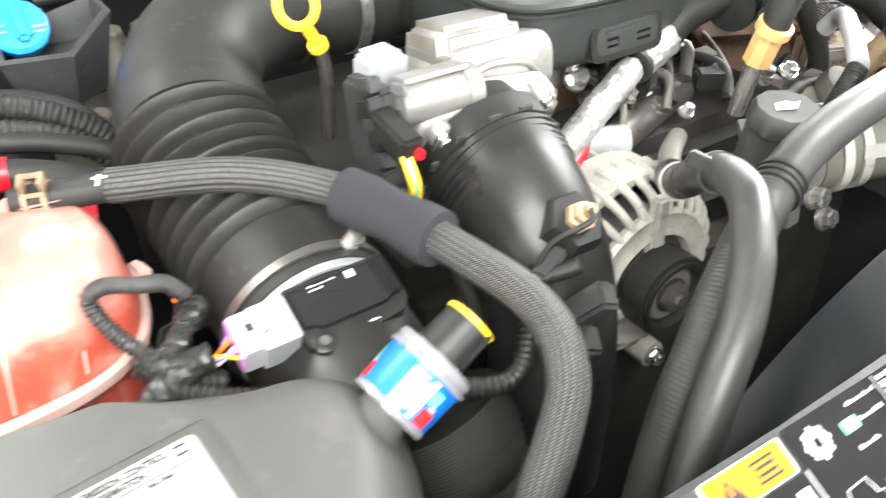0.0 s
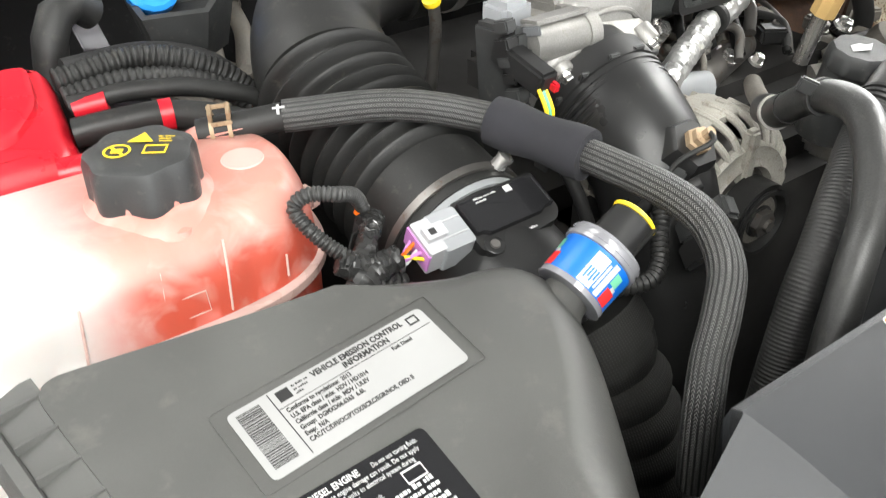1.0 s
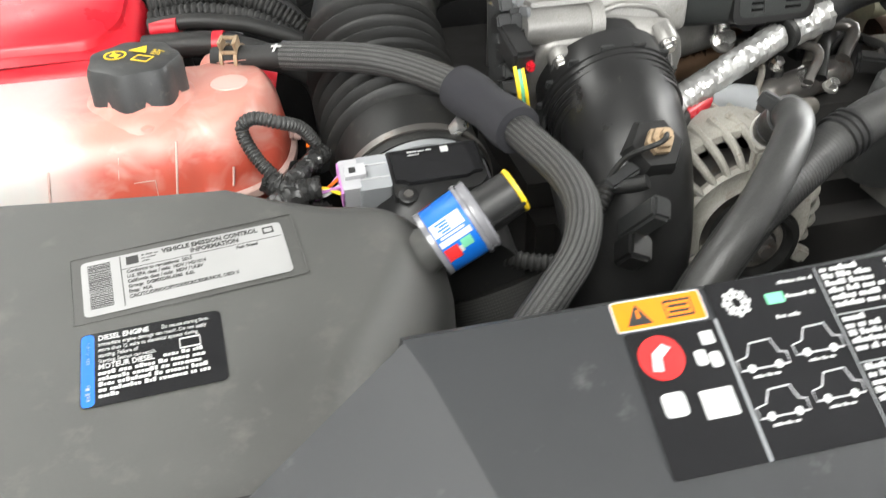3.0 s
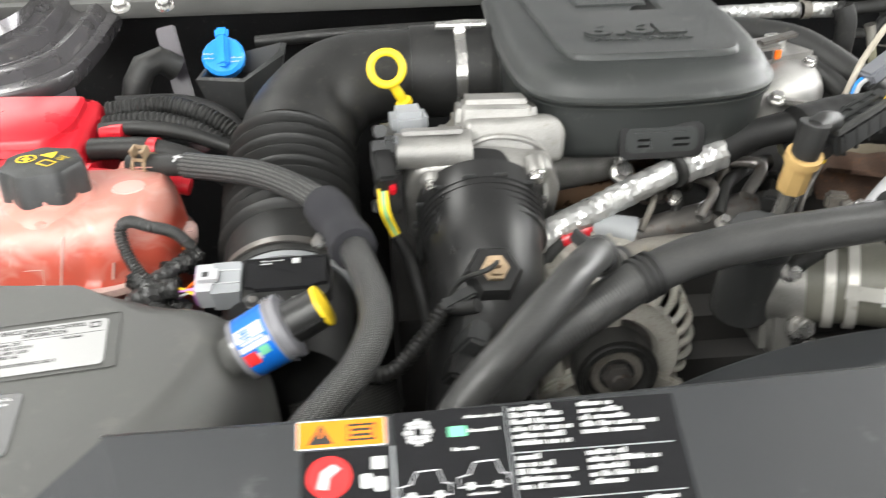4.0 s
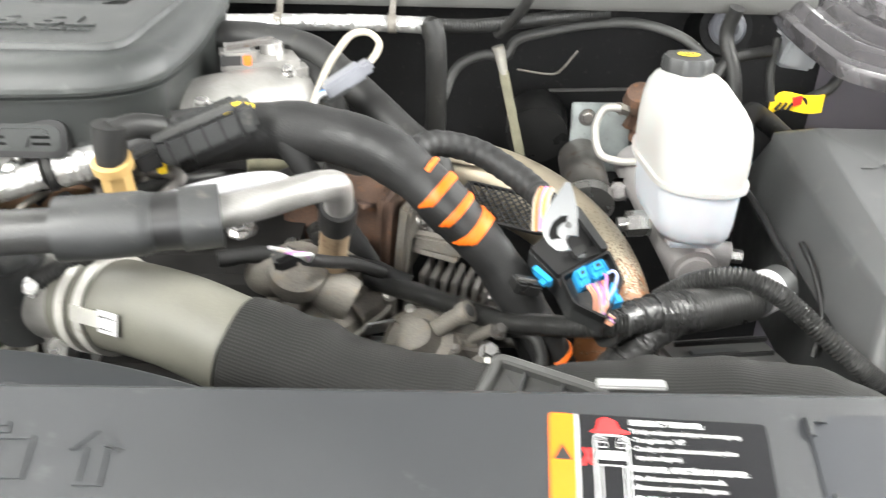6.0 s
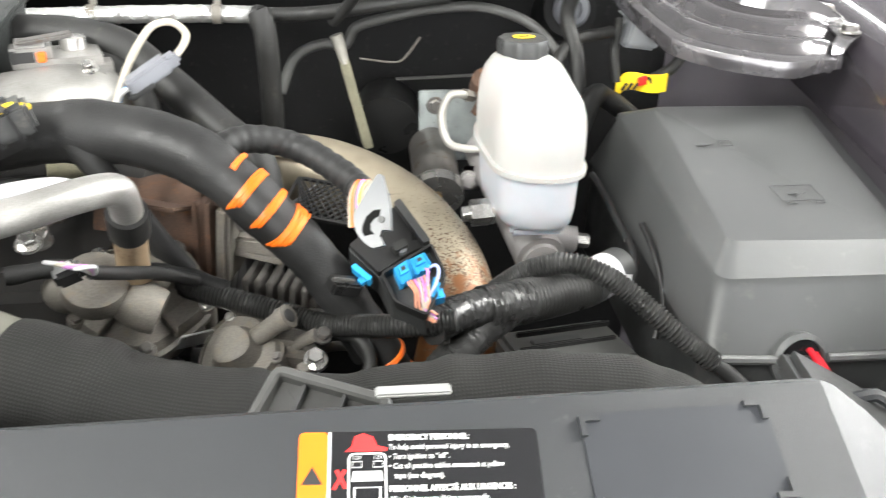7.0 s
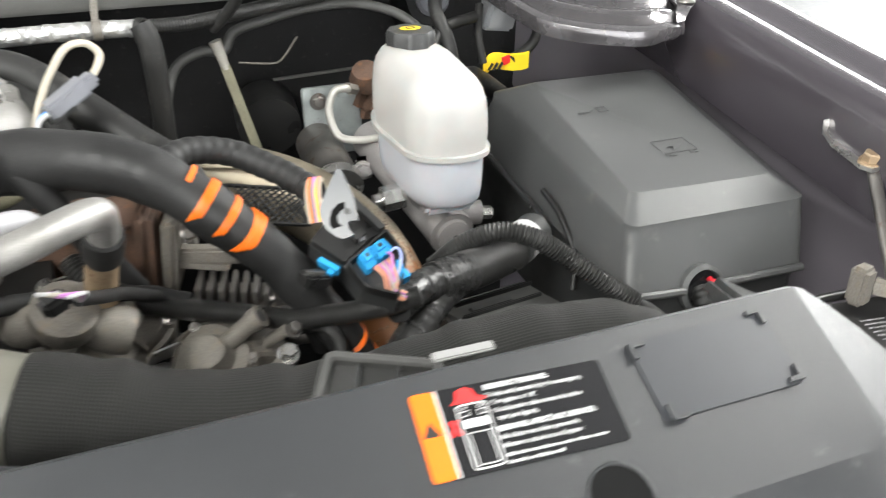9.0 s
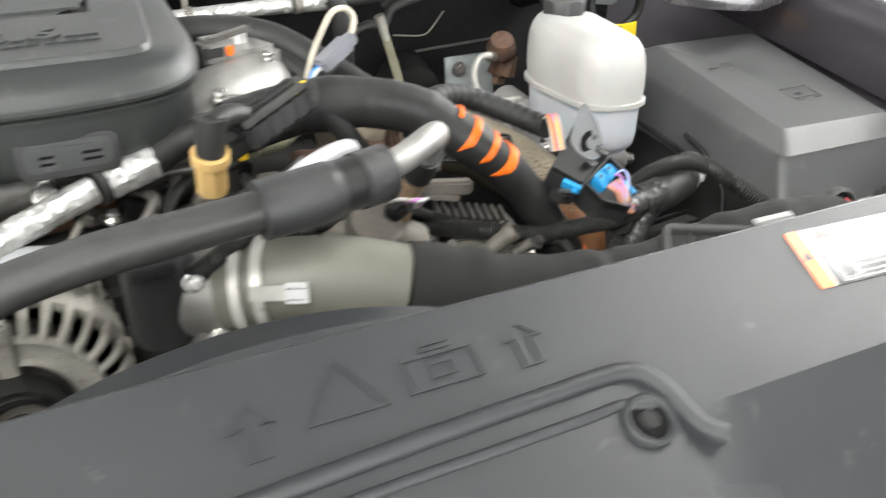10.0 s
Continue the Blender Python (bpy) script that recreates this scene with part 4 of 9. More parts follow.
lines = [("EMERGENCY PERSONNEL:", 0.0037, 0.0003), ("To help avoid personal injury in an emergency,", 0.0034, 0), ("\u2022 Turn ignition to \u201coff\u201d.", 0.0034, 0), ("\u2022 Cut all positive cables connected at yellow", 0.0034, 0), ("   tape (see diagram).", 0.0034, 0),
         ("PERSONNEL AFFECT\u00c9 AUX URGENCES :", 0.0037, 0.0003), ("Afin d\u2019\u00e9viter toute l\u00e9sion personnelle,", 0.0034, 0), ("effectuer ce qui suit en cas d\u2019urgence :", 0.0034, 0)]
v = -0.0043
for text, size, bold in lines:
    words(text, size, m @ Matrix.Translation((0.0385, v, 0)), WHITEPR, lab, squeeze=0.82, bold=0.00005 + bold * 0.3)
    v -= 0.0043 if text.startswith("   ") is False else 0.0058
bars(lab, m, [(0.0385, -0.0405, 0.056), (0.0385, -0.0442, 0.03)], WHITEPR, 0.0022)

# ---- air box with its labels ----
def on_airbox(x, y, lift=0.0):
    return plane_at((x, y, 1.111 + 0.2 * (y - 0.387) + lift), (0.122, 0.012, 0.003), (0, 1, 0.2))


def air_box():
    ob = thing("air_filter_box", "large dark grey plastic air filter box with rounded shoulder", "air box", (0.18, 0.3, 0.9))
    base = round_poly([(0.114, 0.04), (0.18, 0.06), (0.275, 0.20, 0.05), (0.315, 0.268, 0.05), (0.345, 0.325, 0.05), (0.364, 0.385, 0.06), (0.335, 0.424, 0.05), (0.2, 0.432, 0.05), (0.04, 0.446)], 0.02, 8)
    loops = []
    hub = Vector((0.17, 0.30))
    for z, d in ((-0.30, 0.0), (-0.10, 0.0), (-0.07, 0.002), (-0.048, 0.007), (-0.03, 0.014), (-0.016, 0.023), (-0.007, 0.032), (-0.002, 0.041), (0.0, 0.050), (0.0, 0.053), (0.0, 0.12)):
        o = [a + (hub - a).normalized() * d * min(1.0, 0.10 + max(0.0, (a.x - 0.215) / 0.10)) for a in base]
        loops.append([(p.x, p.y, 1.111 + 0.2 * (p.y - 0.387) + z) for p in o])
    part("lid", loft_bm(loops), AIRBOX, ob, smooth=60)
    # seats of the stickers
    part("sticker_seat", frame_bm(round_poly([(-0.006, -0.05), (0.135, -0.05), (0.135, 0.006), (-0.006, 0.006)], 0.003, 2), 0.0012, on_airbox(0.118, 0.376), 0.0, 0.0006), AIRBOX, ob)
    # sloping skirt on the outer edge, stiffened by gussets, with the clamp rail below it
    edge = lambda y: 0.047 + 0.18 * (0.411 - y)
    high = lambda y: 1.111 + 0.2 * (y - 0.387)
    rows = []
    for k in range(9):
        y = 0.446 - 0.05 * k
        rows.append([(edge(y) + dx, y, high(y) + dz) for dx, dz in ((0.006, -0.0005), (0.0, -0.0012), (-0.004, -0.003), (-0.022, -0.011), (-0.022, -0.016), (0.006, -0.016))])
    part("skirt", loft_bm(rows), AIRBOX, ob, smooth=30)
    rows = []
    for k in range(9):
        y = 0.446 - 0.05 * k
        rows.append([(edge(y) + dx, y, high(y) + dz) for dx, dz in ((-0.018, -0.016), (-0.0185, -0.008), (-0.020, -0.006), (-0.026, -0.007), (-0.0275, -0.010), (-0.029, -0.030), (-0.018, -0.030))])
    part("rail", loft_bm(rows), AIRBOX, ob, smooth=30)
    for k in range(10):
        y = 0.4325 - 0.0215 * k
        x, z = edge(y), high(y)
        bm = bmesh.new()
        out = [(x + 0.003, y, z + 0.0006), (x - 0.019, y + 0.001, z - 0.0035), (x - 0.019, y + 0.001, z - 0.014), (x - 0.004, y, z - 0.006)]
        lo, hi = [bm.verts.new(p) for p in out], [bm.verts.new((p[0], p[1] + 0.0022, p[2])) for p in out]
        bm.faces.new(lo)
        bm.faces.new(hi[::-1])
        for i in range(4):
            bm.faces.new((lo[i], lo[(i + 1) % 4], hi[(i + 1) % 4], hi[i]))
        part("gusset", bm, AIRBOX, ob, smooth=0)
    # bump that carries the gauge
    part("gauge_boss", lathe_bm([(0.034, -0.024), (0.028, -0.006), (0.021, 0.003), (0.0165, 0.010), (0.0155, 0.016), (0.0, 0.0165)], (0.327, 0.366, 1.082), (0.9, 0.1, 0.45), 24), AIRBOX, ob)
    return ob


air_box()

m = on_airbox(0.1192, 0.3760)
lab = label_plate("emission_label", "silver-white emission control label with black print and bar code", m, 0.1248, 0.0455, LABELWH, 0.004)
rnd = random.Random(3)
v = -0.0035
while v > -0.04:
    k = rnd.choice((0.0004, 0.0006, 0.0009))
    part("bar", flat_bm(rect(0.004, v - k, 0.0175, v), m, 0.0006, 0.0001), INK, lab, smooth=0)
    v -= k + rnd.choice((0.0004, 0.0006))
part("rule", flat_bm(rect(0.0232, -0.043, 0.0238, -0.001), m, 0.0006, 0.0001), INK, lab)
part("rule", flat_bm(rect(0.0238, -0.0128, 0.123, -0.0124), m, 0.0006, 0.0001), INK, lab)
part("emblem", flat_bm(rect(0.027, -0.0095, 0.0345, -0.0025), m, 0.0006, 0.0001), INK, lab)
bars(lab, m, [(0.0365, -0.0042, 0.011), (0.0365, -0.0068, 0.009), (0.0365, -0.0094, 0.005)], INK, 0.0018)
part("data_square", frame_bm([Vector(p) for p in ((0.1125, -0.0085), (0.1195, -0.0085), (0.1195, -0.0025), (0.1125, -0.0025))], 0.0016, m, 0.0006, 0.0001), INK, lab)
words("VEHICLE EMISSION CONTROL", 0.0052, m @ Matrix.Translation((0.049, -0.0055, 0)), INK, lab, squeeze=0.86, bold=0.00022)
words("INFORMATION", 0.0052, m @ Matrix.Translation((0.066, -0.0105, 0)), INK, lab, squeeze=0.86, bold=0.00022)
v = -0.0165
for text in ("Conforms to regulations:  2013", "U.S. EPA class / stds:  HDV / HD1014", "California class / stds:  MDV / ULEV", "Group:  DGMXD06.6365  6.6L", "Evap:  N/A", "CAC/TC/DFI/OC/PTOX/SCRC/EGR/NOS, OBD: II"):
    words(text, 0.0039, m @ Matrix.Translation((0.0265, v, 0)), INK, lab, squeeze=0.8, bold=0.00016)
    v -= 0.0042
words("Fuel: Diesel", 0.0034, m @ Matrix.Translation((0.094, -0.0165, 0)), INK, lab, squeeze=0.85, bold=0.00014)

m = on_airbox(0.122, 0.3187) @ pose(0, 0, 0, 0, 0, -3.3) @ Matrix.Diagonal((1.026, 1.1, 1, 1))
lab = label_plate("diesel_label", "black diesel engine notice label with blue stripe", m, 0.077, 0.047, LABELBK, 0.004)
part("blue_field", flat_bm(rect(0.0005, -0.0465, 0.0075, -0.0005, 0.003), m, 0.0006, 0.0001), LABELBL, lab)
bars(lab, m @ pose(0.006, -0.021, 0, 0, 0, 90), [(0.001, 0.001, 0.017), (-0.022, 0.001, 0.011)], WHITEPR, 0.003)
words("DIESEL ENGINE", 0.0048, m @ Matrix.Translation((0.0095, -0.0055, 0)), WHITEPR, lab, squeeze=0.85, bold=0.0001)
words("Do not use starting fluids.", 0.0036, m @ Matrix.Translation((0.044, -0.0055, 0)), WHITEPR, lab, squeeze=0.7)
rows = ["Immediate engine damage can result. Do not apply", "more than 12 volts to electrical system during", "starting. Failure of", "Starting System can result."]
v = -0.0093
for text in rows:
    words(text, 0.0036, m @ Matrix.Translation((0.0095, v, 0)), WHITEPR, lab, squeeze=0.8)
    v -= 0.0037
words("MOTEUR DIESEL", 0.0048, m @ Matrix.Translation((0.0095, -0.0245, 0)), WHITEPR, lab, squeeze=0.85, bold=0.0001)
bars(lab, m, [(0.044, -0.0245, 0.022)], WHITEPR, 0.0034)
bars(lab, m, [(0.0095, -0.0282 - 0.0035 * k, rnd.uniform(0.053, 0.064) if k < 4 else 0.012) for k in range(5)], WHITEPR, 0.0036)
part("book", frame_bm([Vector(p) for p in ((0.053, -0.0215), (0.0645, -0.0215), (0.0645, -0.0145), (0.053, -0.0145))], 0.001, m, 0.0007, 0.0002), WHITEPR, lab)


def restriction_gauge():
    """Clear air-filter gauge: neck, printed barrel, rim, black end with a yellow disc."""
    base, tip = Vector((0.333, 0.366, 1.086)), Vector((0.402, 0.3735, 1.121))
    ax = (tip - base).normalized()
    ob = thing("filter_gauge", "clear plastic air filter gauge with blue printed band and yellow tip", "gauge", base)
    part("neck", lathe_bm([(0.0135, -0.012), (0.0125, 0.012), (0.0, 0.0125)], base, ax, 24), PLASTIC, ob)
    part("barrel", lathe_bm([(0.018, 0.009), (0.0225, 0.010), (0.0235, 0.012), (0.0245, 0.039), (0.0, 0.0395)], base, ax, 36), LABELBL, ob, "blue printed barrel")
    part("rim", lathe_bm([(0.0245, 0.0385), (0.0262, 0.039), (0.0268, 0.0415), (0.0252, 0.0425), (0.0255, 0.0455), (0.0262, 0.0465), (0.0255, 0.0485), (0.018, 0.05), (0.0, 0.05)], base, ax, 36), SMOKED, ob, "smoky clear rim")
    part("foot_ring", lathe_bm([(0.0225, 0.0085), (0.0242, 0.0088), (0.0244, 0.0125), (0.0235, 0.013), (0.0225, 0.0085)], base, ax, 36), SMOKED, ob)
    part("end_cap", lathe_bm([(0.0165, 0.048), (0.0155, 0.074), (0.0, 0.0745)], base, ax, 28), SATIN, ob)
    part("tip_disc", lathe_bm([(0.0, 0.0745), (0.016, 0.0745), (0.0165, 0.0765), (0.0155, 0.0775), (0.0, 0.0778)], base, ax, 28), YELLOW, ob, "yellow tip disc")
    for s in (0.0162, -0.0162):
        part("blade", box_bm((0.002, 0.004, 0.028), base + ax * 0.062 + ax.cross(Vector((0, 0, 1))).normalized() * s, tuple(math.degrees(a) for a in Vector((0, 0, 1)).rotation_difference(ax).to_euler()), 0.0005), SATIN, ob)
    turn = Vector((0, 0, 1)).rotation_difference(ax).to_matrix().to_4x4()
    def patch(a0, a1, h0, h1, material):
        bm = bmesh.new()
        k = 10
        rows = [[bm.verts.new(Matrix.Translation(base) @ turn @ Vector(((0.0238 + (h - 0.012) * 0.037) * math.cos(a), (0.0238 + (h - 0.012) * 0.037) * math.sin(a), h))) for a in (radians(a0 + (a1 - a0) * i / k) for i in range(k + 1))] for h in (h0, h1)]
        for i in range(k):
            bm.faces.new((rows[0][i], rows[0][i + 1], rows[1][i + 1], rows[1][i]))
        part("print_patch", bm, material, ob)
    for a in (-170, -50, 70):
        patch(a + 20, a + 44, 0.0135, 0.036, WHITEPR)
        patch(a + 52, a + 62, 0.0135, 0.037, WHITEPR)
        for k in range(4):
            patch(a + 24 + 5 * k, a + 27 + 5 * k, 0.017 + 0.002 * (k % 2), 0.026, LABELBL)
        patch(a + 46, a + 50, 0.016, 0.034, WHITEPR)
        patch(a + 64, a + 80, 0.026, 0.034, LABELGR)
        patch(a + 66, a + 90, 0.0133, 0.0235, LABELRD)
        patch(a + 72, a + 84, 0.0235, 0.026, WHITEPR)
    return ob


restriction_gauge()


# ---- coolant tank ----
def coolant_tank():
    ob = thing("coolant_tank", "translucent coolant tank with orange-red coolant and a black cap", "coolant tank", (0.1, 0.55, 0.95))
    base = round_poly([(-0.16, 0.497, 0.06), (0.05, 0.491), (0.165, 0.488, 0.03), (0.222, 0.497, 0.03), (0.259, 0.53, 0.035), (0.270, 0.60, 0.03), (0.238, 0.655, 0.04), (-0.16, 0.67, 0.06)], 0.03, 10)
    def wall(x, y, z):
        """Soft vertical flutes in the front wall."""
        if y < 0.53 and 1.074 < z < 1.122:
            y += 0.0022 * (0.5 - 0.5 * math.cos(2 * math.pi * (x - 0.131) / 0.0415)) ** 2
        return x, y, z
    loops = []
    for z, d in ((0.94, 0.010), (1.065, 0.005), (1.0655, -0.0015), (1.0725, -0.0015), (1.073, 0.004), (1.082, 0.0065), (1.095, 0.0105), (1.106, 0.0145), (1.115, 0.019), (1.122, 0.025), (1.1275, 0.032), (1.1315, 0.040), (1.1335, 0.048)):
        row = []
        for b, p in zip(base, inset(base, d)):
            steep = 1 - 0.55 * min(1.0, max(0.0, (b.x - 0.19) / 0.05))
            q = b.lerp(p, steep)
            row.append(wall(q.x, q.y, z))
        loops.append(row)
    part("tank", loft_bm(loops), TANK, ob, smooth=60)
    part("seam_lip", loft_bm([[(p.x, p.y, z) for p in inset(base, d)] for z, d in ((1.065, 0.003), (1.0648, -0.002), (1.0658, -0.0032), (1.0722, -0.0032), (1.0732, -0.002), (1.0734, 0.0035))]), TANKRIB, ob, "cream moulded seam lip")
    # raised dome under the cap, pads beside the hose, ribs in the front
    part("filler_neck", lathe_bm([(0.054, 1.112), (0.05, 1.124), (0.042, 1.133), (0.034, 1.138), (0.033, 1.15), (0.0, 1.15)], (0.153, 0.566, 0), (0, 0, 1), 36), TANK, ob)
    part("pad", lathe_bm([(0.0155, 1.1325), (0.0145, 1.1345), (0.0, 1.135)], (0.221, 0.572, 0), (0, 0, 1), 28), TANKRIB, ob, "pale oval pad on the tank top")
    part("pad", lathe_bm([(0.0105, 1.12), (0.008, 1.1275), (0.004, 1.1295), (0.0, 1.13)], (0.157, 0.5255, 0), (0, 0, 1), 18), TANK, ob)
    for x, low, high in ((0.079, 1.074, 1.108), (0.1286, 1.076, 1.112), (0.1706, 1.075, 1.118), (0.213, 1.08, 1.094)):
        part("rib", tube_bm([(x + 0.16 * (z - 1.077), 0.4944 + 0.3 * (z - 1.075) + 6.0 * max(0.0, z - 1.095) ** 2 + (0.004 if x > 0.2 else 0), z) for z in (low + (high - low) * k / 6 for k in range(7))], 0.0009, 8, 20), TANKRIB, ob, "pale moulded rib")
    part("tab", box_bm((0.012, 0.02, 0.014), (0.268, 0.575, 1.084), (0, 0, 10), 0.003), TANKRIB, ob)
    part("nipple", tube_bm([(0.205, 0.630, 1.125), (0.212, 0.624, 1.132), (0.24, 0.612, 1.137)], 0.0085, 16, 8), TANK, ob)
    part("book_sign", frame_bm([Vector(p) for p in ((-0.010, -0.007), (0.010, -0.007), (0.010, 0.007), (-0.010, 0.007))], 0.0007, plane_at((0.1475, 0.4985, 1.0865), (1, 0, 0), (0, 0.3, 1)), 0.0, 0.0012), TANKRIB, ob)
    cap = part("cap", lathe_bm([(0.031, 1.132), (0.0345, 1.134), (0.0338, 1.160), (0.032, 1.165), (0.027, 1.1672), (0.0, 1.1665)], (0.153, 0.566, 0), (0, 0, 1), 96, wobble=lambda a: 1.03 + 0.05 * math.cos(7 * a)), PLASTIC, ob, "black scalloped cap with yellow signs")
    m = pose(0.153, 0.566, 1.1676, 0, 0, -33) @ Matrix.Diagonal((0.9, 0.9, 1, 1))
    part("yellow_sign", frame_bm([Vector((-0.013 + 0.0095 * math.cos(a), -0.006 + 0.0095 * math.sin(a))) for a in (2 * math.pi * k / 28 for k in range(28))], 0.0016, m, 0, 0.0003), YELLOW, cap)
    part("yellow_sign", flat_bm([(-0.020, -0.0005), (-0.0185, 0.001), (-0.006, -0.0115), (-0.0075, -0.013)], m, 0, 0.0003), YELLOW, cap)
    part("yellow_sign", flat_bm(rect(-0.017, -0.009, -0.009, -0.003), m, 0, 0.0002), YELLOW, cap)
    part("yellow_sign", flat_bm([(-0.009, 0.007), (0.009, 0.007), (0.0, 0.021)], m, 0, 0.0003), YELLOW, cap)
    part("yellow_sign", frame_bm([Vector(p) for p in ((0.005, -0.010), (0.021, -0.010), (0.021, 0.002), (0.005, 0.002))], 0.0018, m, 0, 0.0003), YELLOW, cap)
    bars(cap, m, [(0.011, 0.014, 0.012), (0.012, 0.0105, 0.011), (0.013, 0.007, 0.009)], YELLOW, 0.0024, name="yellow_text", lift=0.0)
    return ob


coolant_tank()


def braided_hose():
    path = [(0.211, 0.6265, 1.133), (0.268, 0.602, 1.140), (0.341, 0.566, 1.142), (0.392, 0.525, 1.134), (0.415, 0.478, 1.128), (0.428, 0.425, 1.127), (0.438, 0.375, 1.1235), (0.437, 0.342, 1.117), (0.424, 0.315, 1.105), (0.403, 0.298, 1.09), (0.382, 0.285, 1.073), (0.366, 0.272, 1.052), (0.36, 0.262, 1.0)]
    ob = thing("braided_coolant_hose", "black braided coolant hose with a felt sleeve", "hose", path[0])
    part("end_piece", tube_bm(path[:2], 0.0105, 18, 8), RUBBER, ob)
    part("braid", tube_bm(path[1:], 0.0122, 22, 130), BRAID, ob)
    sl = [(0.398, 0.518, 1.132), (0.412, 0.485, 1.1285), (0.424, 0.442, 1.1275)]
    part("felt_sleeve", tube_bm(sl, lambda s: 0.0185 + 0.001 * math.sin(9 * s), 24, 24), FELT, ob, "black felt sleeve")
    m = plane_at((0.2495, 0.6, 1.148), (0.9, -0.42, 0.05), (0.4, 0.9, 0.3))
    part("mark", join_bm([flat_bm(rect(0.012, -0.004, 0.014, 0.006), m, 0.001, 0.0004), flat_bm(rect(0.009, 0.002, 0.018, 0.004), m, 0.001, 0.0004)]), WHITEPR, ob)
    ax = Vector((0.9, -0.42, 0.06)).normalized()
    mid = Vector((0.2265, 0.6195, 1.1355))
    clip = part("spring_clamp", band_bm(mid - ax * 0.006, ax, 0.0108, 0.003, 0.0014), CLAMPTAN, ob, "tan spring clamp")
    part("band", band_bm(mid + ax * 0.007, ax, 0.0108, 0.003, 0.0014), CLAMPTAN, clip)
    for s, dz in ((-0.0065, 0.0165), (0.0065, 0.0165)):
        part("ear", box_bm((0.003, 0.011, 0.009), mid + ax * s + Vector((-0.002, -0.005, dz - 0.001)), (24, 0, -25), 0.0008), CLAMPTAN, clip)
    part("bridge", box_bm((0.017, 0.0035, 0.003), mid + Vector((-0.001, -0.0015, 0.0185)), (0, -4, -25), 0.0008), CLAMPTAN, clip)
    part("bridge", box_bm((0.015, 0.003, 0.003), mid + Vector((-0.003, -0.0105, 0.009)), (0, -4, -25), 0.0008), CLAMPTAN, clip)
    return ob


braided_hose()

# ---- intake: bellows, elbow, sensor ----
def intake_duct():
    ob = thing("intake_duct", "black rubber intake duct with bellows and a wide elbow", "intake duct", (0.36, 0.6, 1.0))
    path = [(0.362, 0.505, 1.044), (0.361, 0.55, 1.054), (0.360, 0.60, 1.066), (0.358, 0.65, 1.082), (0.360, 0.70, 1.102), (0.375, 0.752, 1.126), (0.410, 0.788, 1.148), (0.470, 0.802, 1.156), (0.555, 0.800, 1.157)]
    def base(s):
        return 0.0625 - 0.0145 * min(max((s - 0.5) / 0.35, 0), 1)
    part("bellows", tube_bm(path, ribbed(base, 9, 0.013, 0.12, 0.45, 1.3), 44, 260), RUBBER, ob)
    part("cuff", tube_bm([(0.492, 0.802, 1.1565), (0.53, 0.801, 1.157), (0.60, 0.80, 1.157)], lambda s: 0.0525 if s < 0.85 else 0.05, 40, 30), RUBBER, ob)
    part("neck", tube_bm([(0.58, 0.80, 1.157), (0.66, 0.80, 1.157)], 0.047, 36, 8), SATIN, ob)
    cl = part("band_clamp", band_bm((0.546, 0.8005, 1.157), (1, 0, 0), 0.0528, 0.012), CHROME, ob, "bright steel band clamp")
    part("clamp_screw", box_bm((0.012, 0.016, 0.012), (0.546, 0.785, 1.21), (-15, 0, 0), 0.002), CHROME, cl)
    part("clamp_screw", tube_bm([(0.520, 0.783, 1.214), (0.575, 0.783, 1.214)], 0.0045, 10, 4), CHROME, cl)
    return ob


intake_duct()


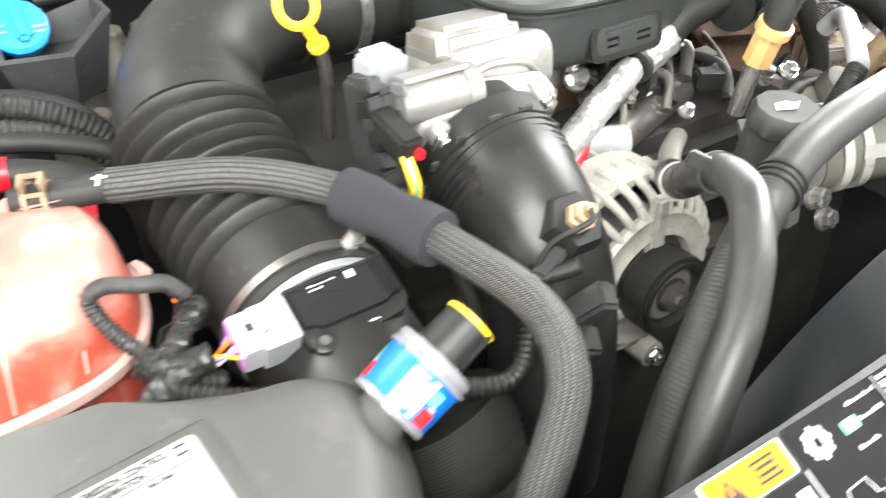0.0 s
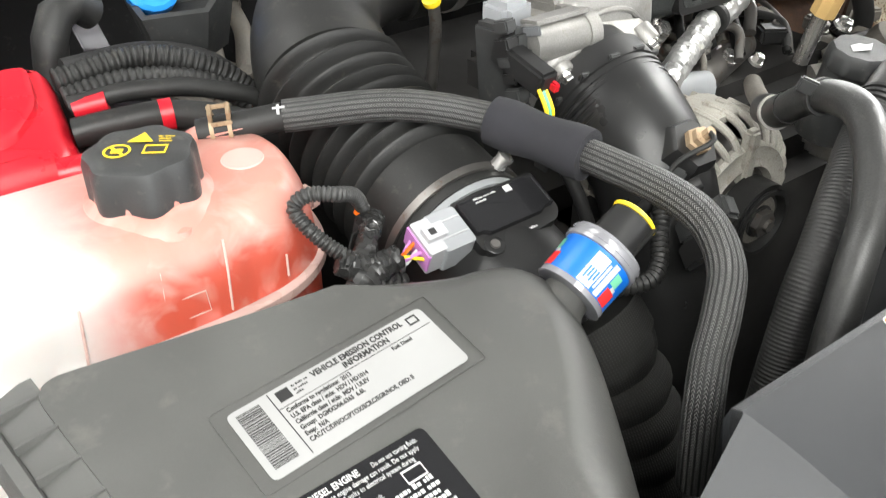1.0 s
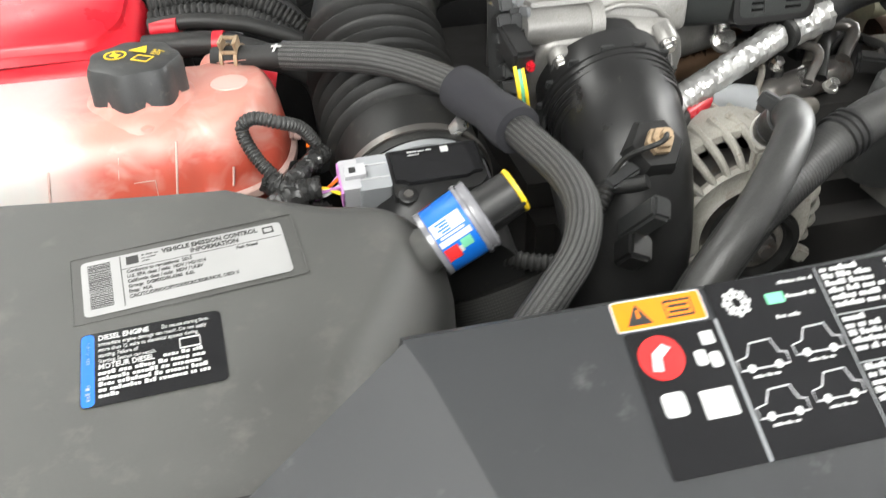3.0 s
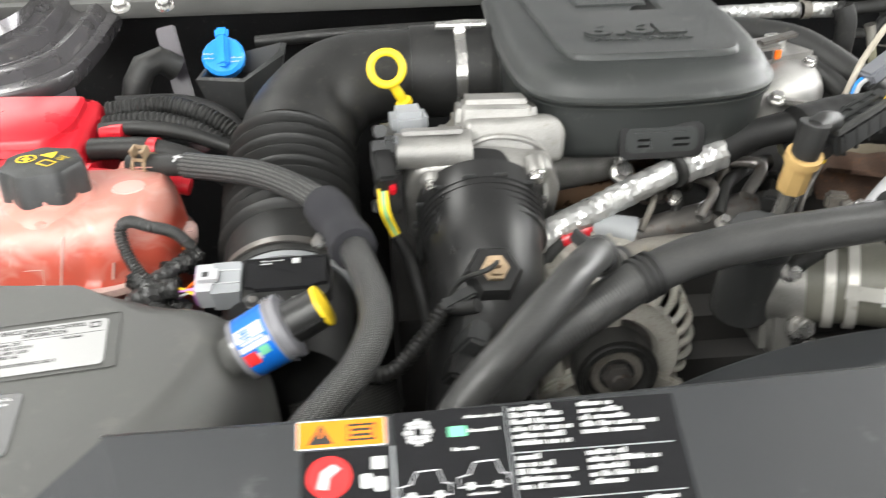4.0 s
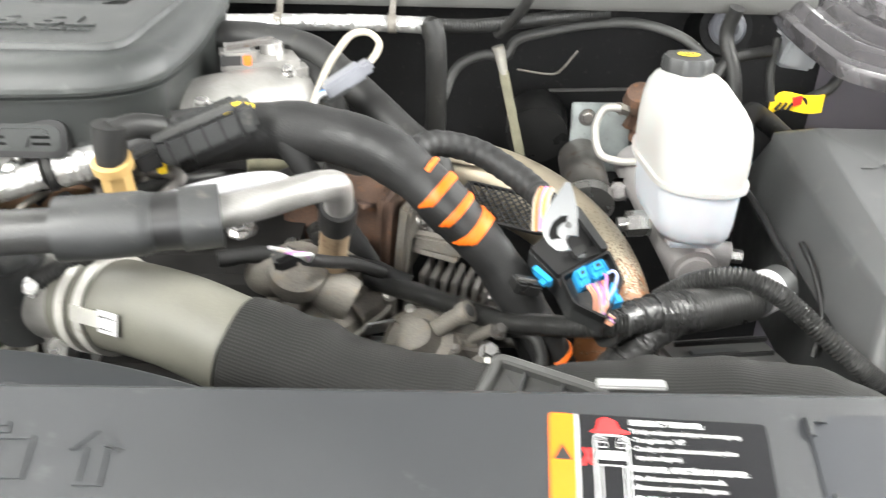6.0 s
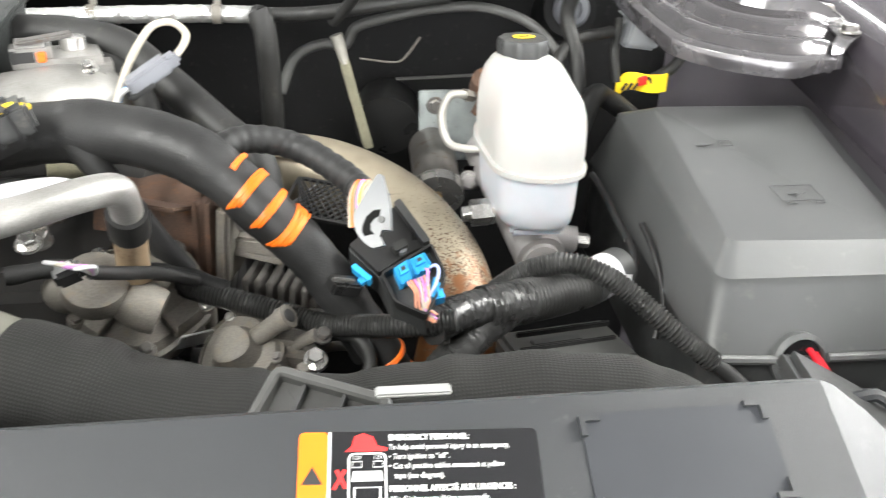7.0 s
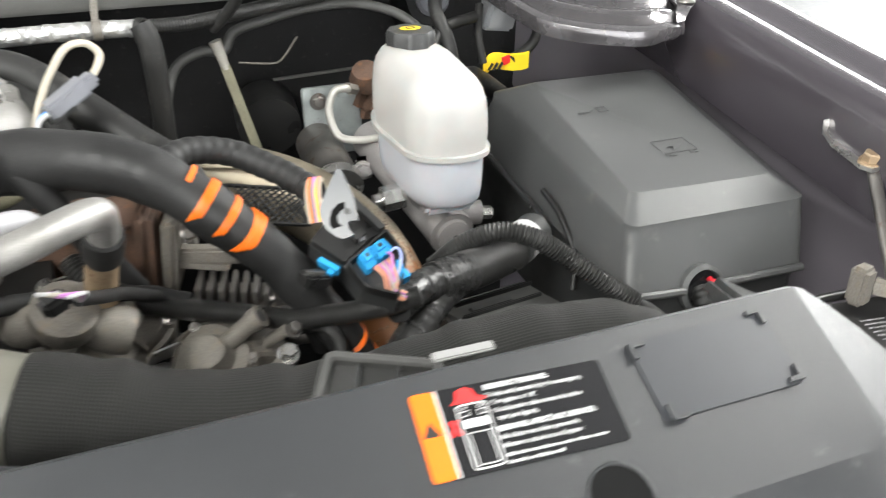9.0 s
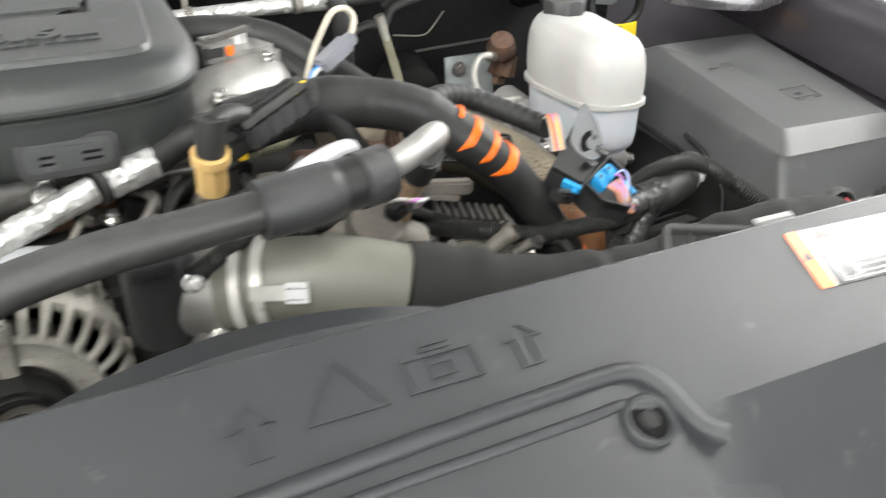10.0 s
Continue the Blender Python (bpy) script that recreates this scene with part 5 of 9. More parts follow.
def airflow_sensor():
    ob = thing("airflow_sensor", "black air flow sensor on a silver ring with a grey plug", "sensor", (0.36, 0.47, 1.0))
    part("tube_ring", tube_bm([(0.362, 0.522, 1.048), (0.362, 0.51, 1.0455), (0.362, 0.499, 1.043)], 0.0605, 44, 10), GREYPL, ob, "silver-grey ring")
    part("tube_body", tube_bm([(0.362, 0.500, 1.043), (0.361, 0.40, 1.02)], 0.0585, 40, 6), SATIN, ob)
    part("band", band_bm((0.362, 0.516, 1.0465), (0, 1, 0.22), 0.0635, 0.007), STEEL, ob, "steel band clamp")
    part("band_screw", lathe_bm([(0.004, -0.012), (0.0042, -0.002), (0.0065, -0.002), (0.0068, 0.009), (0.004, 0.011), (0, 0.011)], (0.392, 0.502, 1.103), (0.5, -0.3, 0.8), 16), CHROME, ob)
    m = plane_at((0.3655, 0.4615, 1.0945), (1, 0.0, 0.02), (0, 1, 0.4))
    module = part("module", flat_bm([tuple(p) for p in round_poly([(-0.036, -0.024), (-0.022, -0.030), (0.030, -0.024), (0.037, -0.016), (0.037, 0.020), (-0.036, 0.020)], 0.004, 4)], m, -0.022, 0.024), SATIN, ob, "black sensor module")
    lid = round_poly([(-0.0335, -0.012), (-0.027, -0.0125), (-0.0245, -0.0155), (0.022, -0.0155), (0.027, -0.0125), (0.0345, -0.0125), (0.0345, 0.0165), (-0.0335, 0.0165)], 0.002, 3)
    part("module_lid", loft_bm([[m @ Vector((p.x, p.y, w)) for p in inset(lid, d)] for w, d in ((0.001, 0.0), (0.0052, 0.0), (0.0062, 0.0006), (0.0062, 0.0022), (0.0056, 0.0026))]), LABELBK, module)
    part("module_ear", lathe_bm([(0.0, -0.014), (0.0075, -0.014), (0.0075, 0.0025), (0.0062, 0.0032), (0.0, 0.0032)], m @ Vector((-0.026, -0.0235, 0)), m.to_3x3() @ Vector((0, 0, 1)), 20), SATIN, module)
    for u, v in ((-0.026, -0.0235),):
        part("screw", lathe_bm([(0.0038, 0), (0.0034, 0.0016), (0.0, 0.0018)], m @ Vector((u, v, 0.003)), m.to_3x3() @ Vector((0, 0, 1)), 14), STEEL, ob)
    part("tiny_label", flat_bm(rect(-0.008, -0.0245, -0.003, -0.0195), m, 0.0022, 0.0003), WHITEPR, ob)
    bars(ob, m, [(-0.0015, -0.0235, 0.014)], WHITEPR, 0.0026, lift=0.0022)
    bars(ob, m, [(-0.02, 0.0125, 0.02), (-0.02, 0.0095, 0.012)], WHITEPR, 0.002, lift=0.0062)
    part("tiny_label", flat_bm(rect(0.006, 0.009, 0.012, 0.0145), m, 0.0062, 0.0003), WHITEPR, ob)
    plug = part("plug", flat_bm(rect(-0.061, -0.0155, -0.036, 0.0165, 0.003), m, -0.018, 0.023), GREYPL, ob, "grey wire plug")
    for v in (-0.006, 0.007):
        part("plug_groove", flat_bm(rect(-0.060, v, -0.0365, v + 0.0012), m, 0.005, 0.0007), LTGREY, plug)
    part("plug_back", flat_bm(rect(-0.073, -0.0135, -0.059, 0.0145, 0.002), m, -0.016, 0.0225), LTGREY, plug)
    part("pink_seal", flat_bm(rect(-0.0742, -0.014, -0.0722, 0.015, 0.0008), m, -0.012, 0.0155), PINKW, plug, "purple seal of the plug")
    part("plug_latch", flat_bm(rect(-0.070, -0.005, -0.054, 0.006, 0.001), m, 0.0065, 0.0045), LTGREY, plug)
    # thin black slab paints the dark of the latch opening
    part("latch_slot", flat_bm(rect(-0.0665, -0.002, -0.0615, 0.003), m, 0.011, 0.0003), INK, plug)
    cols = (YELLOW, PINKW, WHITEPR, ORANGE, PINKW)
    for k, c in enumerate(cols):
        a = m @ Vector((-0.073, -0.009 + 0.0045 * k, -0.004 + 0.003 * (k % 2)))
        b = Vector((0.266 - 0.002 * k, 0.467 + 0.001 * k, 1.085 - 0.002 * k))
        part("wire", tube_bm([a, a.lerp(b, 0.5) + Vector((0, -0.003 * (k % 3), 0.004 - 0.003 * k)), b], 0.0014, 8, 12), c, ob)
    return ob


airflow_sensor()

# taped loom between the tank and the sensor
loom = thing("sensor_loom", "black corrugated wiring loom with tape and an orange clip", "wiring", (0.25, 0.49, 1.08))
part("loop", tube_bm([(0.281, 0.514, 1.100), (0.270, 0.506, 1.119), (0.253, 0.498, 1.130), (0.236, 0.505, 1.132), (0.2265, 0.507, 1.124), (0.231, 0.494, 1.111), (0.243, 0.478, 1.098), (0.258, 0.468, 1.088)], ribbed(0.0049, 46, 0.0012), 14, 300), LOOM, loom)
knot = random.Random(21)
for pts, r in (([(0.278, 0.464, 1.089), (0.262, 0.466, 1.087), (0.248, 0.468, 1.090), (0.238, 0.474, 1.096)], 0.0085), ([(0.262, 0.466, 1.084), (0.250, 0.460, 1.084), (0.238, 0.455, 1.076), (0.230, 0.452, 1.066)], 0.0105), ([(0.286, 0.508, 1.094), (0.272, 0.492, 1.094), (0.258, 0.476, 1.090), (0.250, 0.468, 1.086)], 0.0075), ([(0.247, 0.470, 1.092), (0.262, 0.470, 1.075), (0.280, 0.468, 1.062)], 0.009)):
    bm = tube_bm(pts, r, 14, 34)
    for v in bm.verts:
        v.co += Vector((knot.uniform(-1, 1), knot.uniform(-1, 1), knot.uniform(-1, 1))) * 0.0011
    part("tape_knot", bm, CRINKLE, loom, smooth=25)
part("tape_flag", box_bm((0.02, 0.0012, 0.022), (0.262, 0.497, 1.086), (12, 18, 40), 0.0003), CRINKLE, loom)
part("clip_block", box_bm((0.016, 0.018, 0.022), (0.281, 0.508, 1.090), (8, 12, 35), 0.003), SATIN, loom)
part("orange_clip", box_bm((0.013, 0.004, 0.005), (0.279, 0.5113, 1.0985), (10, 20, -25), 0.001), ORANGE, loom)
part("orange_clip", box_bm((0.004, 0.004, 0.010), (0.285, 0.508, 1.096), (10, 20, -25), 0.001), ORANGE, loom)
part("branch", tube_bm([(0.25, 0.455, 1.08), (0.29, 0.432, 1.073), (0.335, 0.42, 1.066), (0.38, 0.41, 1.05), (0.44, 0.385, 1.045), (0.475, 0.41, 1.06), (0.495, 0.43, 1.075)], ribbed(0.0062, 60, 0.002), 12, 300), RUBBER, loom)
part("branch", tube_bm([(0.235, 0.445, 1.07), (0.25, 0.437, 1.055), (0.265, 0.433, 1.03)], 0.0075, 12, 12), TAPE, loom)


# ---- charge pipe and throttle body ----
def charge_pipe():
    ob = thing("charge_pipe", "satin black charge air pipe with a sensor in its bend", "charge pipe", (0.535, 0.45, 0.9))
    path = [(0.540, 0.575, 1.108), (0.539, 0.54, 1.098), (0.538, 0.505, 1.082), (0.536, 0.475, 1.055), (0.533, 0.455, 1.015), (0.528, 0.445, 0.96), (0.52, 0.44, 0.86)]
    part("pipe", tube_bm(path, lambda s: 0.0535 - 0.004 * min(1, max(0, (s - 0.1) * 3)), 44, 80), SATIN, ob)
    ax = Vector((0, -0.90, -0.42)).normalized()
    c = Vector((0.540, 0.541, 1.093))
    rings = [(0.050, -0.028), (0.0585, -0.027), (0.0590, -0.006), (0.0572, -0.005)]
    for k in range(5):
        h = -0.003 + 0.0065 * k
        rings += [(0.0572, h), (0.0590 - 0.0005 * k, h + 0.0008), (0.0590 - 0.0005 * k, h + 0.0036), (0.0566 - 0.0005 * k, h + 0.0044)]
    part("collar", lathe_bm(rings + [(0.053, 0.031), (0.050, 0.032)], c, ax, 52), SATIN, ob, "ribbed black collar")
    for k in range(7):
        a = radians(-70 + 28 * k)
        q = Vector((0, 0, 1)).rotation_difference(ax).to_matrix().to_4x4()
        p = Matrix.Translation(c) @ q @ Vector((0.0575 * math.cos(a + 1.57), 0.0575 * math.sin(a + 1.57), -0.008))
        part("lug", box_bm((0.012, 0.008, 0.004), p, tuple(math.degrees(e) for e in q.to_euler()), 0.001), PLASTIC, ob)
    n = Vector((0.05, -0.62, 0.78)).normalized()
    s = Vector((0.5365, 0.4445, 1.096))
    part("sensor_boss", lathe_bm([(0.026, -0.012), (0.024, 0.004), (0.021, 0.009), (0.0, 0.009)], s, n, 6), SATIN, ob)
    sens = part("sensor", lathe_bm([(0.0115, 0.006), (0.0115, 0.014), (0.009, 0.015), (0.009, 0.02), (0.0045, 0.021), (0.0045, 0.028), (0.0, 0.028)], s, n, 6), CLAMPTAN, ob, "brass-coloured hexagon sensor")
    part("wire", tube_bm([s + n * 0.026, s + n * 0.03 + Vector((-0.01, -0.008, -0.004)), s + Vector((-0.03, -0.014, 0.002)), s + Vector((-0.045, -0.012, -0.025))], 0.0022, 8, 24), RUBBER, sens)
    return ob


charge_pipe()

pl = thing("pipe_wire_plug", "black wire plug hanging beside the charge pipe", "plug", (0.505, 0.415, 1.05))
part("plug_body", box_bm((0.017, 0.02, 0.05), (0.512, 0.398, 1.062), (32, 24, -8), 0.003), PLASTIC, pl)
part("plug_nose", box_bm((0.021, 0.022, 0.026), (0.502, 0.390, 1.040), (32, 24, -8), 0.003), SATIN, pl)
part("tab", box_bm((0.03, 0.012, 0.006), (0.506, 0.43, 1.083), (20, -15, 20), 0.002), PLASTIC, pl)
part("tape_end", tube_bm([(0.52, 0.415, 1.085), (0.512, 0.42, 1.08), (0.495, 0.432, 1.072), (0.487, 0.44, 1.06)], 0.006, 10, 16), TAPE, pl)


def throttle_body():
    ob = thing("throttle_body", "cast aluminium throttle body with a black position sensor", "throttle body", (0.55, 0.63, 1.1))
    part("casting", box_bm((0.10, 0.10, 0.095), (0.556, 0.607, 1.122), (-8, 0, 0), 0.012, (0.92, 0.8), 3), ALU, ob)
    part("upper_casting", box_bm((0.082, 0.075, 0.04), (0.562, 0.618, 1.167), (-12, 0, -4), 0.008, (0.88, 0.85), 3), ALU, ob)
    part("rim", box_bm((0.086, 0.006, 0.014), (0.562, 0.579, 1.164), (-12, 0, -4), 0.002), ALU, ob)
    part("motor", tube_bm([(0.464, 0.561, 1.160), (0.50, 0.562, 1.159), (0.531, 0.562, 1.158)], 0.0165, 28, 8), ALU, ob)
    part("motor_cap", tube_bm([(0.520, 0.562, 1.158), (0.532, 0.562, 1.158)], 0.0185, 28, 4), ALU, ob)
    part("rib", box_bm((0.055, 0.022, 0.004), (0.497, 0.566, 1.176), (-12, 0, 0), 0.001), ALU, ob)
    fm = plane_at((0.544, 0.566, 1.104), (1, 0, 0), (0, -0.42, 0.9))
    o = round_poly([(-0.070, -0.055), (0.072, -0.062), (0.074, 0.010), (0.062, 0.040), (0.0, 0.052), (-0.062, 0.046), (-0.074, 0.02)], 0.01, 5)
    part("flange", loft_bm([[fm @ Vector((p.x, p.y, w)) for p in inset(o, d)] for w, d in ((-0.024, 0.003), (-0.022, 0.0), (-0.004, 0.0), (-0.001, 0.002), (0.0, 0.005))]), ALU, ob)
    for u, v in ((-0.049, 0.034), (0.046, 0.040), (0.060, -0.045)):
        part("boss", lathe_bm([(0.011, -0.01), (0.0105, 0.005), (0.009, 0.007), (0.0, 0.007)], fm @ Vector((u, v, 0)), (0, -0.9, -0.42), 20), ALU, ob)
    o = round_poly([(-0.044, -0.004), (0.052, -0.010), (0.056, 0.02), (0.046, 0.034), (-0.04, 0.034)], 0.008, 4)
    part("gear_cover", loft_bm([[plane_at((0.568, 0.575, 1.146), (1, 0, 0), (0, 0.25, 0.97)) @ Vector((p.x, p.y, w)) for p in inset(o, d)] for w, d in ((-0.02, 0.0), (0.0, 0.0), (0.004, 0.003), (0.005, 0.006))]), ALU, ob)
    part("arc_rib", tube_bm([(0.530, 0.572, 1.158), (0.555, 0.5695, 1.166), (0.585, 0.570, 1.161), (0.606, 0.572, 1.146)], 0.0028, 8, 24), ALU, ob)
    for u, v in ((-0.049, 0.034), (0.046, 0.040), (0.060, -0.045)):
        bolt("bolt", fm @ Vector((u, v, 0.007)), (0, -0.9, -0.42), 0.006, 0.006, CHROME, ob)
    part("lever_housing", box_bm((0.034, 0.034, 0.034), (0.478, 0.604, 1.168), (0, 0, 6), 0.006), GREYPL, ob, "grey plastic end housing")
    part("sensor_block", box_bm((0.017, 0.052, 0.075), (0.4575, 0.582, 1.135), (-6, 0, 4), 0.004), PLASTIC, ob, "black sensor block")
    for k in range(4):
        part("sensor_ridge", box_bm((0.021, 0.008, 0.010), (0.4575, 0.561 - 0.002 * k, 1.103 + 0.017 * k), (-6, 0, 4), 0.002), SATIN, ob)
    plug = part("plug", box_bm((0.019, 0.060, 0.022), (0.4525, 0.550, 1.150), (14, 0, 4), 0.003), SATIN, ob)
    part("red_clip", box_bm((0.006, 0.012, 0.008), (0.4585, 0.521, 1.1425), (14, 0, 4), 0.0015), RED, plug, "red locking clip")
    for k, c in enumerate((YELLOW, LABELGR, YELLOW)):
        part("wire", tube_bm([(0.447 + 0.003 * k, 0.524, 1.141), (0.448 + 0.003 * k, 0.514, 1.124), (0.455 + 0.003 * k, 0.523, 1.10), (0.468 + 0.002 * k, 0.52, 1.075)], 0.0018, 8, 14), c, plug)
    part("wire_sleeve", tube_bm([(0.46, 0.523, 1.095), (0.472, 0.518, 1.07), (0.482, 0.50, 1.035), (0.49, 0.48, 0.98)], 0.006, 10, 16), TAPE, plug)
    part("adapter", box_bm((0.05, 0.09, 0.05), (0.61, 0.672, 1.115), (0, 0, -12), 0.012), ALU, ob)
    part("outlet", tube_bm([(0.60, 0.645, 1.098), (0.64, 0.652, 1.096), (0.70, 0.665, 1.096)], lambda s: 0.027 - 0.007 * s, 28, 16), ALU, ob)
    for k in range(6):
        part("sensor_step", box_bm((0.012 + 0.003 * (k % 2), 0.016, 0.011), (0.4505 - 0.0015 * (k % 3), 0.572 - 0.005 * k, 1.176 - 0.0125 * k), (-20, 0, 6), 0.0015), SATIN if k % 2 else PLASTIC, ob)
    part("sensor_fin", box_bm((0.003, 0.045, 0.008), (0.4635, 0.567, 1.170), (-18, 0, 4), 0.001), LEVERPL, ob)
    for a in (0.508, 0.585, 0.602):
        part("casting_web", box_bm((0.004, 0.03, 0.04), (a, 0.571, 1.118 + 0.03 * (a < 0.55)), (-25, 0, 0), 0.0015), ALU, ob)
    part("casting_tab", lathe_bm([(0.0, 0.0), (0.012, 0.0), (0.012, 0.008), (0.008, 0.010), (0.0, 0.010)], (0.6035, 0.60, 1.156), (0.1, -0.5, 0.85), 20), ALU, ob)
    part("strap", box_bm((0.004, 0.016, 0.09), (0.485, 0.553, 1.09), (0, 6, 0), 0.001), PLASTIC, ob)
    return ob


throttle_body()


def dipstick():
    ob = thing("oil_dipstick", "yellow ring handle of the oil dipstick", "dipstick", (0.48, 0.715, 1.14))
    c = Vector((0.4625, 0.7135, 1.190))
    n = Vector((0.05, -0.92, 0.38)).normalized()
    u = n.cross(Vector((0.2, 0, 1))).normalized()
    v = u.cross(n)
    bm = bmesh.new()
    k, j = 36, 10
    vs = [[bm.verts.new(c + (0.0168 + 0.0042 * math.cos(b)) * (math.cos(a) * u + math.sin(a) * v) + 0.0032 * math.sin(b) * n) for b in (2 * math.pi * q / j for q in range(j))] for a in (2 * math.pi * p / k for p in range(k))]
    for p in range(k):
        for q in range(j):
            bm.faces.new((vs[p][q], vs[(p + 1) % k][q], vs[(p + 1) % k][(q + 1) % j], vs[p][(q + 1) % j]))
    part("ring", bm, YELLOW, ob)
    part("stem", tube_bm([(0.468, 0.714, 1.172), (0.476, 0.716, 1.158), (0.481, 0.718, 1.148)], lambda s: 0.0055 if s < 0.75 else 0.009, 14, 20), YELLOW, ob)
    part("tube", tube_bm([(0.481, 0.718, 1.15), (0.487, 0.722, 1.12), (0.492, 0.74, 1.05)], 0.006, 12, 10), STEEL, ob)
    return ob


dipstick()


# ---- engine cover ----
def engine_cover():
    ob = thing("engine_cover", "black plastic engine cover with raised lettering on top", "engine cover", (0.72, 0.74, 1.1))
    base = round_poly([(0.60, 0.60, 0.05), (0.715, 0.586, 0.09), (0.838, 0.604, 0.06), (0.858, 0.70, 0.06), (0.852, 0.90, 0.03), (0.585, 0.90, 0.03), (0.582, 0.69, 0.07)], 0.04, 10)
    def loop(z, d, slope=0.0, y0=0.6):
        return [(p.x, p.y, z + slope * (p.y - y0)) for p in inset(base, d)]
    lower = [loop(1.120, 0.045), loop(1.1205, 0.026), loop(1.123, 0.0165), loop(1.128, 0.0115, 0.01), loop(1.14, 0.0085, 0.03), loop(1.155, 0.0065, 0.05), loop(1.168, 0.005, 0.07), loop(1.1765, 0.0042, 0.09), loop(1.1775, 0.0005, 0.095), loop(1.1800, 0.0, 0.095), loop(1.1812, 0.0042, 0.1), loop(1.1845, 0.0035, 0.1)]
    part("lower_body", loft_bm(lower), COVPL, ob, smooth=50)
    upper = [loop(1.1825, 0.006, 0.1), loop(1.1835, -0.001, 0.1), loop(1.1865, -0.0018, 0.1), loop(1.1885, 0.0015, 0.1), loop(1.190, 0.003, 0.1), loop(1.197, 0.006, 0.1), loop(1.204, 0.012, 0.09), loop(1.2085, 0.021, 0.08), loop(1.2112, 0.032, 0.065), loop(1.2125, 0.045, 0.055), loop(1.213, 0.060, 0.05)]
    part("upper_body", loft_bm(upper), COVPL, ob, smooth=50)
    top = plane_at((0.722, 0.69, 1.2165), (1, 0, 0), (0, 1, 0.05))
    for o, drop in ((round_poly([(-0.0985, 0.082), (-0.090, -0.048, 0.03), (-0.07, -0.060, 0.03), (0.07, -0.060, 0.03), (0.090, -0.048, 0.03), (0.0985, 0.082)], 0.006, 6), 0.0),
                    (round_poly([(-0.104, 0.205), (-0.0983, 0.070), (-0.046, 0.070), (-0.052, 0.205)], 0.006, 4), 0.0003), (round_poly([(0.052, 0.205), (0.046, 0.070), (0.0983, 0.070), (0.104, 0.205)], 0.006, 4), 0.0003)):
        part("plateau", loft_bm([[top @ Vector((p.x, p.y, w - drop)) for p in inset(o, d)] for w, d in ((-0.01, 0.0), (-0.001, 0.0), (0.002, 0.0008), (0.0045, 0.002), (0.006, 0.0035))]), COVPL, ob, smooth=20)
    o = round_poly([(-0.047, 0.205), (-0.042, 0.112), (0.042, 0.112), (0.047, 0.205)], 0.006, 4)
    part("plateau", loft_bm([[top @ Vector((p.x, p.y, w)) for p in inset(o, d)] for w, d in ((-0.012, 0.0), (0.0015, 0.001), (0.003, 0.004))]), COVPL, ob, smooth=20)
    words("6.6L", 0.044, top @ Matrix.Translation((-0.058, -0.004, 0)), COVPL, ob, lift=0.0066, bold=0.0012, squeeze=1.38, thick=0.0018)
    words("TURBO DIESEL", 0.0105, top @ Matrix.Translation((-0.055, -0.019, 0)), COVPL, ob, lift=0.0064, bold=0.0003, squeeze=1.5, thick=0.001)
    tag = plane_at((0.7225, 0.5985, 1.1435), (1, 0, 0), (0, 0.16, 1))
    part("tag_seat", flat_bm(rect(-0.042, -0.018, 0.042, 0.0165, 0.01), tag, -0.006, 0.010), SATIN, ob)
    part("tag_floor", flat_bm(rect(-0.036, -0.012, 0.036, 0.0125, 0.009), tag, 0.004, 0.0004), COVPL, ob)
    # slits are black patches laid on the floor, their shade in the colour
    for u0, u1 in ((-0.024, -0.012), (0.011, 0.027)):
        for v in (-0.0065, -0.0005):
            part("slit_dark", flat_bm(rect(u0, v, u1, v + 0.0026), tag, 0.0044, 0.0004), PITCH, ob)
    part("emblem", flat_bm([(-0.027, 0.0085), (-0.022, 0.004), (-0.012, 0.0025), (-0.011, -0.0085), (0.005, -0.0085), (0.010, 0.0025), (0.022, 0.003), (0.026, 0.006), (0.022, 0.0085)][::-1], tag, 0.0044, 0.0016), COVPL, ob)
    return ob


engine_cover()

# parts between the cover and the front
b = thing("engine_bolt", "bright steel stud bolt under the engine cover", "bolt", (0.697, 0.632, 1.10))
bolt("head", (0.6965, 0.630, 1.096), (0, -0.8, 0.6), 0.0095, 0.012, CHROME, b)
part("shank", tube_bm([(0.697, 0.64, 1.13), (0.6965, 0.634, 1.10)], 0.008, 14, 4), CHROME, b)
tube("brown_pipe", [(0.58, 0.655, 1.055), (0.65, 0.668, 1.06), (0.75, 0.69, 1.06)], 0.022, BRONZE, "heat browned exhaust pipe behind the foil hose", "pipe", 24, 20)
f = thing("foil_hose", "foil wrapped hose running under the engine cover", "hose", (0.68, 0.57, 1.08))
part("foil", foil_bm([(0.57, 0.52, 1.062), (0.606, 0.545, 1.076), (0.66, 0.568, 1.09), (0.735, 0.598, 1.108)], 0.0132, 80), FOIL, f, smooth=10)
part("foil", foil_bm([(0.748, 0.602, 1.111), (0.775, 0.608, 1.117), (0.79, 0.612, 1.12)], 0.0165, 16, seed=2), FOIL, f, smooth=10)
part("tie", band_bm((0.741, 0.600, 1.1095), (0.9, 0.4, 0.15), 0.014, 0.007, 0.004), RUBBER, f)
part("sleeve_end", tube_bm([(0.788, 0.612, 1.12), (0.83, 0.62, 1.135), (0.90, 0.605, 1.155)], 0.0155, 16, 14), TAPE, f)
r = thing("red_wire_boot", "red wire sleeve with a grey boot", "plug", (0.66, 0.575, 1.06))
part("red_sleeve", tube_bm([(0.612, 0.536, 1.070), (0.653, 0.562, 1.071)], 0.0078, 14, 6), RED, r)
